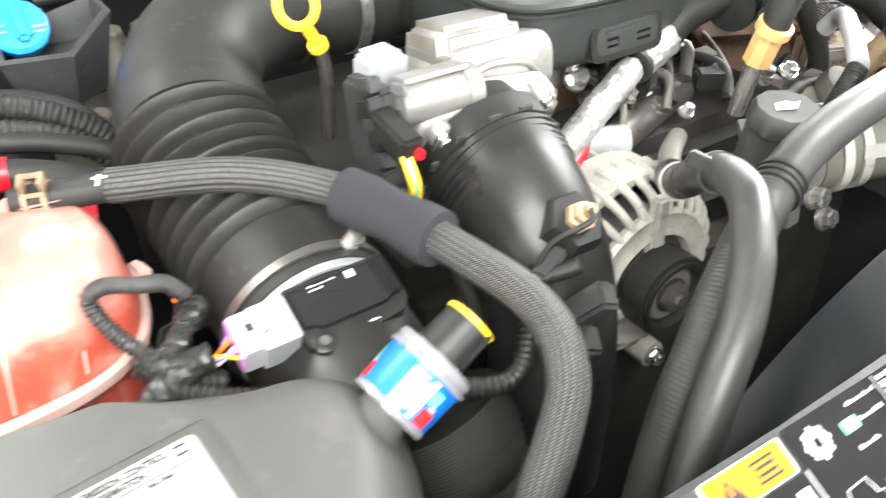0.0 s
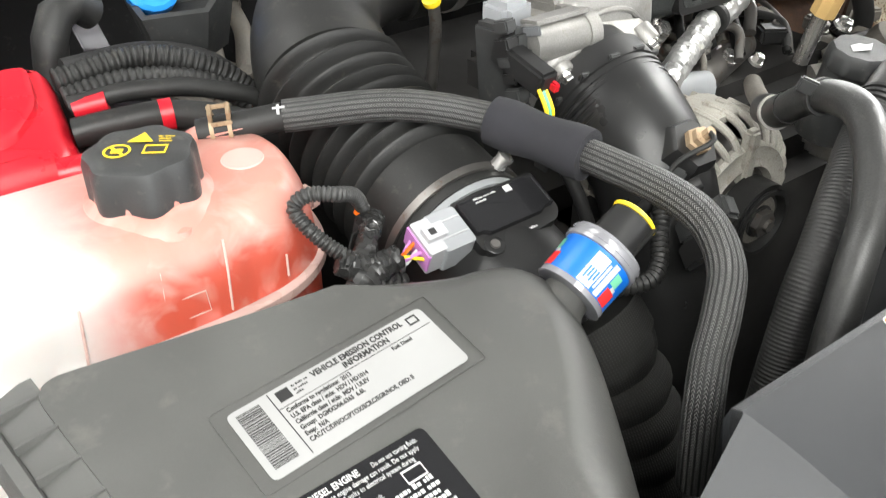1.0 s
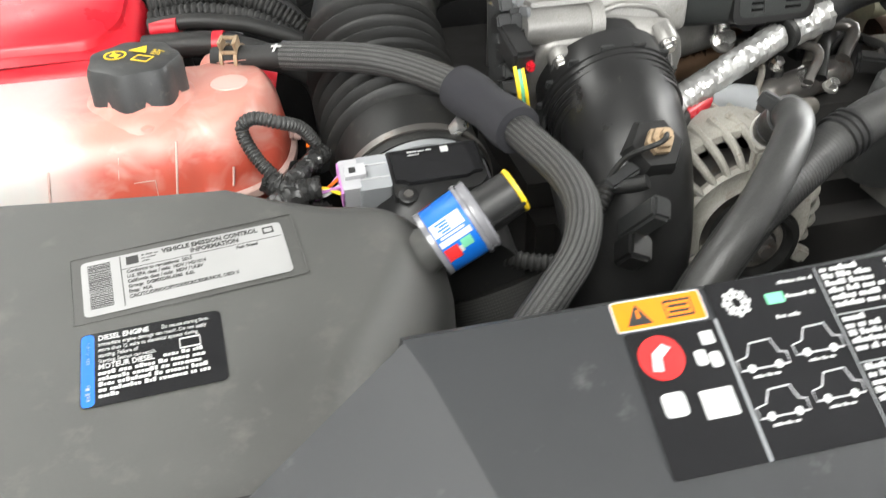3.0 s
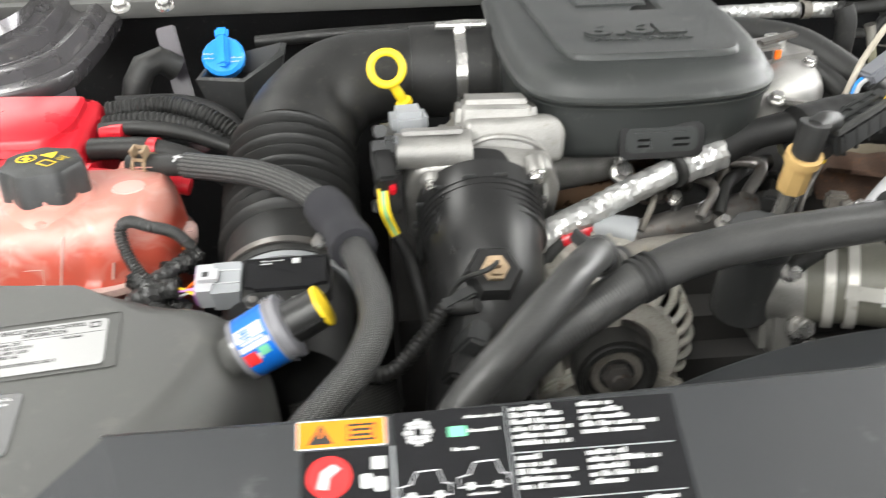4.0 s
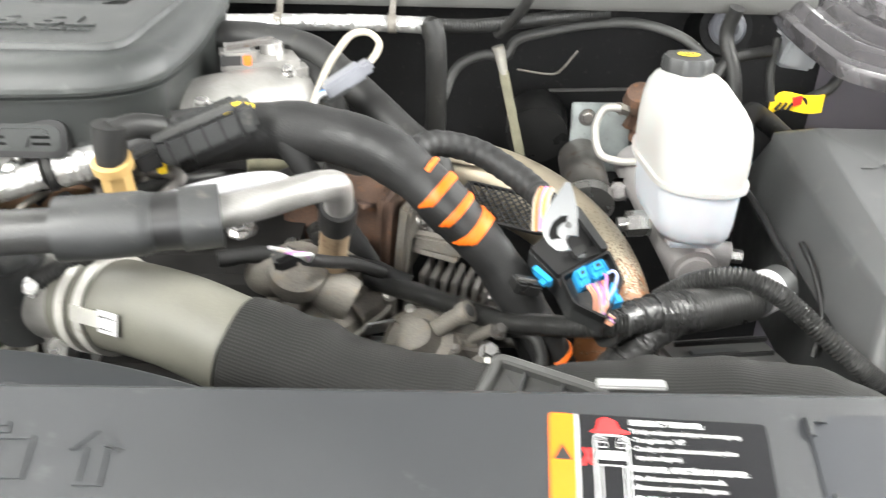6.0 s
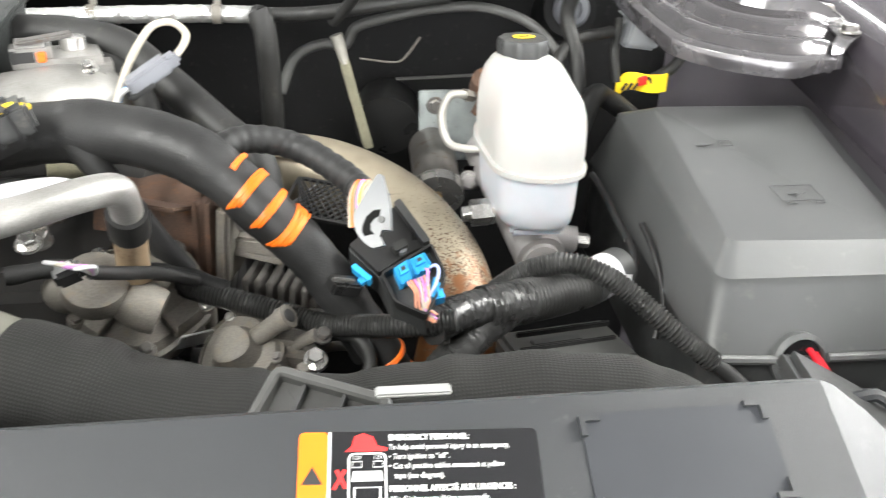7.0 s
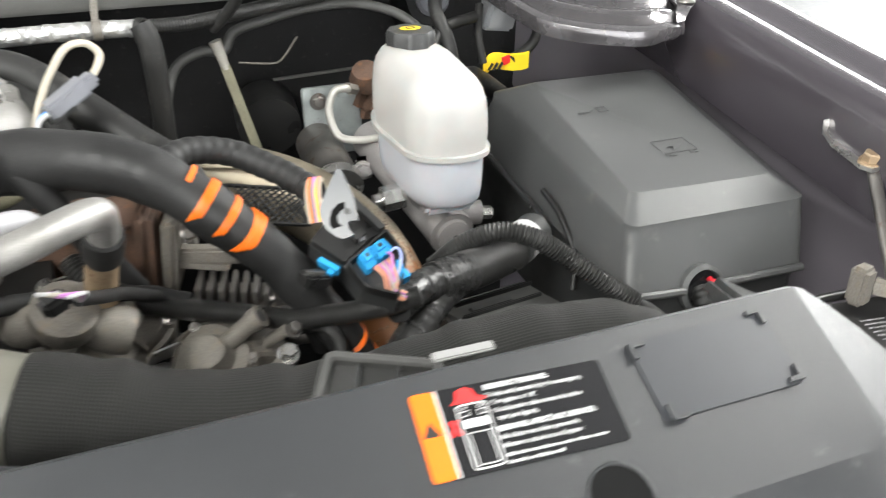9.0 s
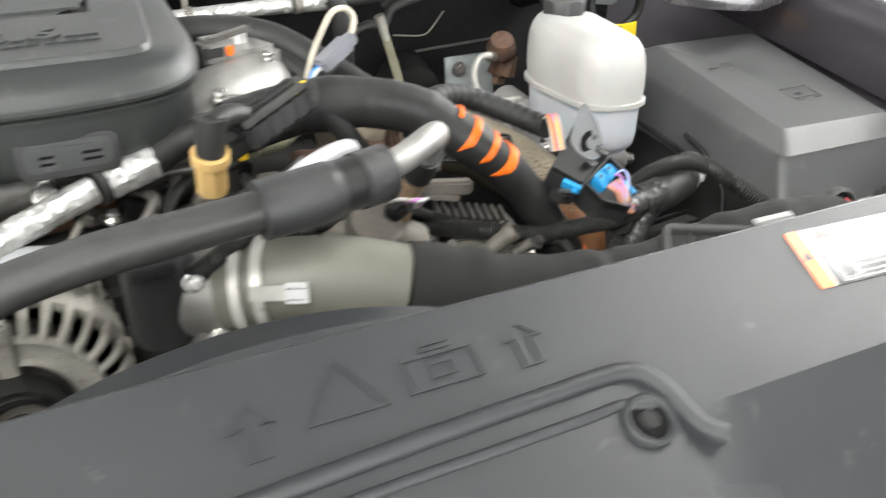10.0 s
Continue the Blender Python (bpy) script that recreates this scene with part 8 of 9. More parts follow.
pb = thing("pipe_bracket", "galvanised steel bracket with a bent brake pipe", "bracket", (1.32, 1.08, 1.0))
part("plate", box_bm((0.085, 0.004, 0.1), (1.325, 1.03, 1.0), (-6, 0, 0), 0.003), GALV, pb)
bolt("bolt", (1.305, 1.027, 1.03), (0, -1, 0.1), 0.009, 0.006, STEEL, pb)
part("flange", box_bm((0.16, 0.012, 0.002), (1.335, 1.09, 1.052), (0, -1, 3), 0.001), COWLGREY, pb)
part("brake_pipe", tube_bm([(1.345, 1.0, 1.048), (1.335, 0.985, 1.058), (1.318, 0.985, 1.055), (1.308, 0.98, 1.03), (1.315, 0.965, 1.0), (1.34, 0.95, 0.995), (1.37, 0.945, 0.997)], 0.0054, 12, 60), CLAMPPALE, pb)
part("pipe_nut", tube_bm([(1.338, 0.99, 1.057), (1.352, 1.0, 1.05)], 0.008, 6, 4), DULLALU, pb)
part("rusty_block", box_bm((0.06, 0.05, 0.07), (1.385, 1.03, 1.03), (10, 12, 25), 0.018, (0.7, 0.8), 3), RUST, pb)
part("rusty_block", lathe_bm([(0.0, 0), (0.02, 0), (0.024, 0.012), (0.018, 0.03), (0.0, 0.034)], (1.375, 1.02, 1.05), (-0.2, -0.5, 0.8), 18), RUST, pb)


# ---- fuse box ----
def fuse_box():
    ob = thing("fuse_box", "large dark grey plastic fuse box with moulded signs", "fuse box", (1.61, 0.7, 0.95))
    top = [(1.5205, 0.566, 1.0465), (1.694, 0.5575, 1.0455), (1.728, 0.848, 1.079), (1.5463, 0.855, 1.079)]
    shoulder = [(1.504, 0.539, 1.022), (1.727, 0.533, 1.022), (1.760, 0.885, 1.067), (1.527, 0.932, 1.047)]
    bottom = [(1.488, 0.509, 0.955), (1.712, 0.502, 0.955), (1.76, 0.94, 0.975), (1.505, 0.955, 0.975)]
    deep = [(1.488, 0.511, 0.85), (1.70, 0.506, 0.85), (1.75, 0.93, 0.85), (1.505, 0.95, 0.85)]
    def ring(c, r):
        xy = round_poly([(p[0], p[1]) for p in c], r, 6)
        def height(q):
            t = min(max((q.y - c[0][1]) / (c[2][1] - c[0][1]), 0), 1)
            left, right = Vector(c[0]).lerp(Vector(c[3]), t), Vector(c[1]).lerp(Vector(c[2]), t)
            s = min(max((q.x - left.x) / (right.x - left.x), 0), 1)
            return left.z + (right.z - left.z) * s
        return [(q.x, q.y, height(q)) for q in xy]
    def shrink(c, d, dz):
        cx, cy = sum(p[0] for p in c) / 4, sum(p[1] for p in c) / 4
        return [(p[0] + (cx - p[0]) * d, p[1] + (cy - p[1]) * d, p[2] + dz) for p in c]
    def between(f):
        return [tuple(Vector(a).lerp(Vector(b), f)) for a, b in zip(shoulder, top)]
    part("lid", loft_bm([ring(bottom, 0.016), ring(shrink(shoulder, -0.006, -0.010), 0.016), ring(shoulder, 0.016), ring(between(0.1), 0.016), ring(between(0.9), 0.012), ring(between(1.0), 0.011), ring(shrink(top, 0.03, 0.0008), 0.01)]), FADED, ob, smooth=30)
    part("base", loft_bm([ring(deep, 0.02), ring(shrink(bottom, 0.02, -0.004), 0.02)]), PLASTIC, ob)
    part("lip", tube_bm([(1.497, 0.507, 0.958), (1.555, 0.503, 0.956)], 0.0045, 8, 8), FADED, ob)
    part("lip", tube_bm([(1.602, 0.500, 0.958), (1.70, 0.495, 0.960)], 0.0045, 8, 8), FADED, ob)
    part("cable_port", lathe_bm([(0.021, -0.006), (0.026, -0.006), (0.027, 0.004), (0.022, 0.007), (0.021, -0.006)], (1.578, 0.506, 0.953), (0, -1, 0.25), 30), FADED, ob)
    # black disc inside the ring paints the dark of the port
    part("cable_port_hole", lathe_bm([(0.0215, 0.0), (0.021, 0.001), (0, 0.001)], (1.578, 0.5045, 0.953), (0, -1, 0.25), 26), LABELBK, ob)
    m = plane_at((1.6225, 0.6415, 1.0575), (1, 0.0, 0), (0, 1, 0.11))
    part("moulded_sign", frame_bm([Vector(p) for p in ((-0.022, -0.0155), (0.022, -0.0155), (0.022, 0.0145), (-0.022, 0.0145))], 0.0008, m, 0.0003, 0.0011), FADED, ob)
    part("moulded_sign", flat_bm([(0.006, 0.009), (-0.01, -0.002), (0.0, -0.002), (-0.006, -0.011), (0.011, 0.001), (0.001, 0.001)], m, 0.0002, 0.0009), FADED, ob)
    for u in (-0.014, 0.015):
        part("moulded_sign", frame_bm([Vector(p) for p in ((u - 0.005, -0.0215), (u + 0.005, -0.0215), (u + 0.005, -0.0162), (u - 0.005, -0.0162))], 0.0008, m, 0.0003, 0.0011), FADED, ob)
    m = plane_at((1.580, 0.7485, 1.0696), (1, 0.0, 0), (0, 1, 0.11))
    part("moulded_sign", flat_bm([(-0.022, -0.002), (-0.012, 0.006), (-0.012, 0.002), (0.0, 0.002), (-0.006, -0.002)], m, 0.0004, 0.0011), FADED, ob)
    part("moulded_sign", frame_bm([Vector(p) for p in ((0.006, -0.004), (0.02, -0.004), (0.02, 0.008), (0.006, 0.008))], 0.0009, m, 0.0004, 0.0011), FADED, ob)
    return ob


fuse_box()
rt = thing("relay_tray", "black plastic relay tray low beside the fuse box", "tray", (1.37, 0.59, 0.92))
part("tray", box_bm((0.12, 0.09, 0.03), (1.385, 0.585, 0.915), (-8, 0, 8), 0.006), GREYRUB, rt)
# tray slot is a black slab, the dark put into its colour
part("slot", box_bm((0.05, 0.012, 0.004), (1.375, 0.59, 0.931), (-8, 0, 8), 0.001), INK, rt)
for k in range(3):
    part("tray_rib", box_bm((0.1, 0.003, 0.006), (1.385, 0.56 + 0.022 * k, 0.929 + 0.003 * k), (-8, 0, 8), 0.001), SATIN, rt)
tube("brake_line", [(1.475, 0.84, 1.0), (1.478, 0.812, 0.995), (1.476, 0.74, 0.988), (1.474, 0.667, 0.978), (1.46, 0.64, 0.95)], 0.0045, SATIN, "thin black brake line beside the fuse box", "pipe", 10, 24)
tube("brake_line", [(1.49, 0.70, 1.0), (1.492, 0.66, 0.985), (1.492, 0.62, 0.95), (1.48, 0.60, 0.92)], 0.0035, SATIN, "thin black brake line beside the fuse box", "pipe", 10, 24)
lowwire = thing("low_wires", "loose thin wires low beside the fuse box", "wires", (1.49, 0.5, 0.9))
for k, col in enumerate((BEIGE, ORANGE, GREYPL, BEIGE, PLASTIC)):
    part("wire", tube_bm([(1.455 + 0.006 * k, 0.545, 0.90), (1.465 + 0.007 * k, 0.52, 0.915 - 0.004 * (k % 2)), (1.485 + 0.006 * k, 0.49, 0.91)], 0.0022, 7, 14), col, lowwire)
cb = thing("fuse_box_cable", "black cable bundle with red wires entering the fuse box", "cable", (1.575, 0.47, 0.93))
part("sheath", tube_bm([(1.579, 0.508, 0.952), (1.577, 0.494, 0.94), (1.576, 0.487, 0.90)], ribbed(0.0135, 9, 0.002), 18, 60), RUBBER, cb)
part("red_wire", tube_bm([(1.585, 0.505, 0.965), (1.588, 0.488, 0.958), (1.584, 0.47, 0.945), (1.60, 0.462, 0.935), (1.63, 0.46, 0.945)], 0.003, 8, 30), RED, cb)
part("red_wire", tube_bm([(1.592, 0.505, 0.96), (1.595, 0.48, 0.95), (1.588, 0.46, 0.93)], 0.003, 8, 16), RED, cb)


# ---- driver side body details ----
st = thing("hood_prop", "slim steel hood strut with its bracket on the fender", "hood strut", (1.75, 0.49, 1.0))
part("rod", tube_bm([(1.760, 0.487, 1.068), (1.70, 0.375, 0.985), (1.655, 0.285, 0.90)], 0.0065, 16, 16), STEEL, st)
part("bracket", loft_bm([[(1.759 - w, y, z - 0.0022), (1.759 + w, y, z - 0.0022), (1.759 + w, y, z + 0.0022), (1.759 - w, y, z + 0.0022)] for y, z, w in ((0.560, 1.096, 0.004), (0.556, 1.086, 0.006), (0.54, 1.077, 0.007), (0.506, 1.071, 0.009), (0.492, 1.0705, 0.013), (0.478, 1.071, 0.011))]), CHROME, st, "flat bright bracket")
bolt("bolt", (1.760, 0.492, 1.073), (-0.1, -0.15, 0.95), 0.0095, 0.011, CLAMPTAN, st)
bt = thing("battery", "black battery with a white bar code label beside the fender", "battery", (1.65, 0.35, 0.9))
part("case", box_bm((0.13, 0.22, 0.2), (1.672, 0.292, 0.884), (0, 0, -6), 0.012, segments=3), SATIN, bt)
part("lid_rim", tube_bm([(1.593, 0.20, 0.984), (1.600, 0.30, 0.985), (1.606, 0.375, 0.986), (1.616, 0.398, 0.986), (1.64, 0.402, 0.986), (1.72, 0.395, 0.986)], 0.005, 10, 40), SATIN, bt)
part("white_label", box_bm((0.0185, 0.048, 0.001), (1.613, 0.318, 0.985), (0, 0, -8), 0), WHITEPR, bt, "white bar code label")
lm = pose(1.613, 0.318, 0.9856, 0, 0, -8)
part("bar_code", join_bm([flat_bm(rect(-0.006, -0.010 + 0.0026 * k, 0.005, -0.0088 + 0.0026 * k + 0.0005 * (k % 2)), lm, 0, 0.0003) for k in range(10)]), INK, bt)
bars(bt, pose(1.650, 0.345, 0.9853, 0, 0, -8), [(-0.012, 0.012 - 0.006 * k, 0.026) for k in range(6)], WHITEPR, 0.002, lift=0.0)
part("terminal_clamp", box_bm((0.02, 0.045, 0.016), (1.683, 0.365, 1.005), (0, 20, 35), 0.004), DULLALU, bt)
part("terminal_clamp", box_bm((0.02, 0.018, 0.04), (1.656, 0.382, 1.008), (0, 0, 15), 0.004), DULLALU, bt)
# edge trims beside the radiator cover
et = thing("side_trim", "black plastic trim panel beside the radiator cover", "trim", (1.5, 0.25, 1.0))
part("rim", tube_bm([(1.555, 0.372, 1.0), (1.572, 0.378, 1.008), (1.585, 0.368, 1.004), (1.592, 0.33, 0.99), (1.597, 0.25, 0.98)], 0.005, 8, 30), SHIELD, et)
part("panel", box_bm((0.10, 0.2, 0.02), (1.505, 0.29, 1.035), (-12, 25, -20), 0.006), PLASTIC, et)
part("rim", tube_bm([(1.50, 0.352, 1.02), (1.529, 0.354, 1.03), (1.544, 0.350, 1.03), (1.565, 0.325, 1.01), (1.582, 0.29, 0.992), (1.592, 0.22, 0.98)], 0.005, 8, 30), SHIELD, et)


def hinge_arch(flip, label):
    """Pressed steel arch at a cowl corner, with beads along both edges; the other side is its mirror."""
    ob = thing("cowl_corner_arch", label, "body panel", ((0.83 + flip * 0.8), 0.85, 1.14))
    inner, _ = spline([Vector((x, y, 0)) for x, y in ((1.547, 1.09), (1.548, 0.98), (1.555, 0.899), (1.5655, 0.853), (1.605, 0.814), (1.6646, 0.787), (1.71, 0.792), (1.745, 0.808))], 48)
    outer, _ = spline([Vector((x, y, 0)) for x, y in ((1.65, 1.09), (1.645, 1.0), (1.652, 0.955), (1.668, 0.925), (1.695, 0.905), (1.73, 0.898), (1.76, 0.895), (1.79, 0.89))], 48)
    # two stepped flanges: a low outer rim, a broad shelf with a rounded bead, and the inner step
    prof = ((0.0, -0.022), (-0.02, -0.010), (0.0, -0.003), (0.08, 0.0), (0.14, -0.001), (0.2, 0.007), (0.27, 0.011), (0.36, 0.009), (0.42, 0.001), (0.5, -0.001), (0.58, 0.002), (0.64, 0.011), (0.74, 0.015), (0.86, 0.012), (0.96, 0.016), (1.0, 0.03), (1.02, 0.0), (0.5, -0.03))
    rows = []
    for k, (a, b) in enumerate(zip(inner, outer)):
        row = []
        drop = 0.010 * max(0.0, (k - 40) / 7) ** 2
        for f, dz in prof:
            q = a.lerp(b, f)
            row.append((0.83 + flip * (q.x - 0.83), q.y, 1.161 + 0.12 * (q.y - 0.85) + dz * (1 - 0.5 * max(0.0, (k - 40) / 7)) - drop))
        rows.append(row)
    part("arch", loft_bm(rows), HINGEPAINT, ob, smooth=35)
    # long pressed bead on the shelf and the bracket that ties the arch to the fender
    mid = [a.lerp(b, 0.5) for a, b in zip(inner, outer)][20:40:3]
    part("bead", tube_bm([(0.83 + flip * (q.x - 0.83), q.y, 1.1605 + 0.12 * (q.y - 0.85)) for q in mid], 0.006, 12, 40), HINGEPAINT, ob)
    part("tie_bracket", loft_bm([[(0.83 + flip * (x - 0.83 - w), y, z), (0.83 + flip * (x - 0.83 + w), y + 0.004, z), (0.83 + flip * (x - 0.83 + w), y + 0.004, z + 0.003), (0.83 + flip * (x - 0.83 - w), y, z + 0.003)] for x, y, z, w in ((1.728, 0.80, 1.132, 0.004), (1.735, 0.803, 1.150, 0.007), (1.745, 0.815, 1.160, 0.012), (1.765, 0.835, 1.164, 0.016), (1.772, 0.90, 1.174, 0.016), (1.772, 0.94, 1.18, 0.014))]), HINGEPAINT, ob, "pressed tie bracket")
    for x, y in ((0.939, 0.845), (0.942, 0.91)):
        bolt("bolt", (0.83 + flip * x, y, 1.168 + 0.15 * (y - 0.845)), (0, 0, 1), 0.0095, 0.008, STEEL, ob)
    return ob


hinge_arch(1, "glossy grey-black pressed steel panel at the cowl corner")
hinge_arch(-1, "glossy grey-black pressed steel panel at the cowl corner")


# ---- firewall lines, driver side ----
fl = thing("foil_pipe", "foil wrapped pipe along the cowl", "pipe", (0.95, 0.97, 1.17))
part("foil", foil_bm([(0.78, 0.952, 1.168), (0.90, 0.957, 1.170), (1.0, 0.962, 1.170), (1.085, 0.972, 1.166)], 0.0102, 130, 18, 3), FOIL, fl, smooth=10)
part("pipe", tube_bm([(1.082, 0.971, 1.166), (1.15, 0.99, 1.163), (1.24, 1.01, 1.17), (1.32, 1.03, 1.175)], ribbed(0.0088, 60, 0.0012), 14, 240), RUBBER, fl)
part("foil", tube_bm([(0.545, 0.953, 1.168), (0.57, 0.952, 1.17), (0.60, 0.952, 1.169)], 0.007, 14, 20), FOIL, fl)
part("pipe", tube_bm([(0.30, 0.965, 1.155), (0.40, 0.957, 1.163), (0.55, 0.953, 1.168)], 0.008, 14, 20), RUBBER, fl)
for x in (0.893, 1.035):
    part("strap", box_bm((0.008, 0.003, 0.036), (x, 0.972, 1.184), (-8, 6, 0), 0.001), DULLALU, fl)
    part("strap_ring", band_bm((x, 0.9585, 1.17), (1, 0, 0), 0.0105, 0.011, 0.0012), DULLALU, fl)
part("ring_clip", band_bm((1.083, 0.955, 1.166), (0.8, -0.5, 0), 0.012, 0.008, 0.003), RUBBER, fl)
tube("heater_hose", [(1.083, 0.95, 1.175), (1.09, 0.945, 1.15), (1.092, 0.95, 1.08), (1.09, 0.96, 0.98)], 0.0135, RUBBER, "black hose hanging down the firewall", "hose", 16, 30)
tube("vacuum_line", [(1.10, 1.0, 1.06), (1.12, 1.02, 1.10), (1.155, 1.03, 1.115), (1.185, 1.035, 1.112), (1.20, 1.035, 1.135), (1.24, 1.03, 1.148), (1.30, 1.035, 1.158), (1.37, 1.04, 1.158), (1.43, 1.02, 1.14), (1.47, 0.99, 1.10)], 0.0068, GREYRUB, "thin grey vacuum line along the firewall", "hose", 12, 90)
tube("wiper_cable", [(1.21, 0.95, 1.24), (1.205, 0.96, 1.205), (1.19, 0.98, 1.175), (1.17, 1.0, 1.15)], 0.007, RUBBER, "black cable coming down from the cowl", "cable", 12, 24)
gs = thing("ground_strap", "olive braided ground strap on the firewall", "strap", (1.185, 1.03, 1.1))
part("strap", box_bm((0.013, 0.004, 0.125), (1.198, 1.02, 1.035), (-4, -14, 0), 0.001), OLIVE, gs)
part("lug", tube_bm([(1.174, 1.027, 1.128), (1.178, 1.0265, 1.115), (1.184, 1.026, 1.09)], lambda s: 0.0085 - 0.003 * s, 12, 10), ALTALU, gs)
part("wire", tube_bm([(1.205, 1.05, 1.09), (1.25, 1.055, 1.083), (1.265, 1.05, 1.09), (1.285, 1.04, 1.12)], 0.0015, 7, 20), DULLALU, gs)
gr = thing("firewall_grommet", "round dark grommet on the firewall", "grommet", (1.5, 1.16, 1.14))
part("ring", lathe_bm([(0.013, 0), (0.025, 0.0), (0.0265, 0.007), (0.022, 0.012), (0.015, 0.010), (0.013, 0.003), (0.0, 0.003)], (1.503, 1.10, 1.142), (0, -1, 0.3), 32), PLUGGREY, gr)
part("backing", lathe_bm([(0.038, 0), (0.04, -0.09), (0, -0.09)], (1.503, 1.10, 1.142), (0, -1, 0.3), 32), FIREWALLPT, gr)
yt = thing("warning_tag", "yellow tag with black and red print on a wire", "tag", (1.585, 1.02, 1.05))
part("tag", loft_bm([[(1.552 + 0.066 * s, 1.012 + 0.02 * math.sin(4 * s), 1.036 + 0.018 * s + dz + 0.004 * math.sin(6 * s)) for s in (k / 8 for k in range(9))] + [(1.552 + 0.066 * s, 1.014 + 0.02 * math.sin(4 * s), 1.037 + 0.018 * s + dz + 0.004 * math.sin(6 * s)) for s in (k / 8 for k in range(8, -1, -1))] for dz in (0.0, 0.012, 0.024)]), YELLOW, yt)
part("red_mark", box_bm((0.014, 0.003, 0.012), (1.592, 1.019, 1.062), (0, -14, 10), 0), LABELRD, yt)
for k in range(3):
    part("black_mark", box_bm((0.003, 0.003, 0.012), (1.566 + 0.008 * k, 1.018, 1.054), (0, 35, 10), 0), INK, yt)
wl = thing("corner_wiring", "tangle of black wires and plugs in the cowl corner", "wiring", (1.5, 0.98, 1.1))
for pts, r in (([(1.45, 0.86, 0.95), (1.475, 0.93, 1.03), (1.485, 0.98, 1.10), (1.475, 1.01, 1.15), (1.48, 1.0, 1.19)], 0.010), ([(1.43, 0.92, 1.0), (1.445, 0.96, 1.08), (1.48, 1.0, 1.12), (1.54, 1.02, 1.13)], 0.008),
               ([(1.60, 1.02, 1.06), (1.64, 1.03, 1.08), (1.65, 1.04, 1.11), (1.62, 1.06, 1.13)], 0.008), ([(1.56, 1.05, 1.14), (1.55, 1.03, 1.10), (1.555, 1.02, 1.06)], 0.006), ([(1.46, 0.9, 1.0), (1.5, 0.95, 1.06), (1.53, 0.98, 1.05), (1.57, 1.0, 1.02), (1.62, 1.0, 0.98)], 0.014)):
    part("wire", tube_bm(pts, r, 12, 40), RUBBER, wl)
part("plug", box_bm((0.06, 0.03, 0.05), (1.60, 1.07, 1.12), (10, 10, 15), 0.006), GREYPL, wl)
part("plug", box_bm((0.03, 0.02, 0.02), (1.575, 1.055, 1.15), (10, 30, 15), 0.004), GREYPL, wl)

# ---- passenger side rear ----
rb = thing("junction_box", "bright red plastic positive terminal cover", "terminal cover", (0.05, 0.73, 1.1))
o = round_poly([(-0.16, 0.682), (0.128, 0.684, 0.008), (0.142, 0.70, 0.012), (0.152, 0.80, 0.015), (-0.16, 0.835)], 0.012, 4)
part("cover", loft_bm([[(p.x, p.y, z + k * (p.y - 0.70)) for p in inset(o, d)] for z, d, k in ((1.02, -0.002, 0.0), (1.085, 0.0, 0.1), (1.098, 0.001, 0.25), (1.106, 0.004, 0.3), (1.112, 0.010, 0.34), (1.115, 0.018, 0.36))]), RED, rb, smooth=35)
part("cover_lid", loft_bm([[(p.x, p.y, z + 0.38 * (p.y - 0.70)) for p in inset(round_poly([(-0.15, 0.715), (0.10, 0.712), (0.128, 0.74), (0.135, 0.785), (-0.15, 0.80)], 0.012, 4), d)] for z, d in ((1.108, 0.0), (1.120, 0.002), (1.123, 0.006))]), RED, rb, smooth=35)
part("cable_exit", tube_bm([(0.12, 0.688, 1.10), (0.155, 0.682, 1.10)], 0.013, 16, 6), RED, rb)
cab = thing("battery_cables", "bundle of black corrugated battery cables with red bands", "cables", (0.2, 0.72, 1.1))
for pts, r, mt, rib in (([(0.14, 0.685, 1.10), (0.18, 0.665, 1.103), (0.225, 0.645, 1.108), (0.26, 0.64, 1.10)], 0.009, RED, 0),
                        ([(0.145, 0.725, 1.112), (0.18, 0.716, 1.115), (0.215, 0.709, 1.114), (0.26, 0.70, 1.10), (0.30, 0.70, 1.07), (0.31, 0.72, 1.0)], 0.012, RUBBER, 0),
                        ([(0.15, 0.75, 1.124), (0.20, 0.742, 1.127), (0.26, 0.735, 1.115), (0.31, 0.725, 1.085), (0.32, 0.72, 1.0)], 0.008, RUBBER, 0),
                        ([(0.150, 0.765, 1.124), (0.20, 0.76, 1.129), (0.25, 0.75, 1.120), (0.29, 0.735, 1.098), (0.318, 0.73, 1.06), (0.33, 0.74, 1.0)], 0.0095, RUBBER, 44),
                        ([(0.150, 0.785, 1.132), (0.21, 0.785, 1.136), (0.25, 0.775, 1.130), (0.29, 0.76, 1.108), (0.32, 0.745, 1.07)], 0.0105, RUBBER, 40),
                        ([(0.16, 0.79, 1.14), (0.23, 0.80, 1.135), (0.28, 0.785, 1.12), (0.31, 0.76, 1.09)], 0.008, TAPE, 0)):
    part("cable", tube_bm(pts, ribbed(r, rib, 0.002) if rib else r, 16, 220 if rib else 50), mt, cab)
part("red_lug", tube_bm([(0.153, 0.748, 1.121), (0.178, 0.741, 1.124)], 0.0095, 14, 6), RED, cab)
part("red_band", band_bm((0.214, 0.709, 1.1145), (0.95, -0.2, 0), 0.0118, 0.010, 0.0012), RED, cab)
wc = thing("washer_filler", "black washer bottle filler with a bright blue cap", "washer filler", (0.28, 0.86, 1.13))
cup = [(0.243, 0.83), (0.30, 0.815), (0.345, 0.85), (0.345, 0.90), (0.25, 0.91)]
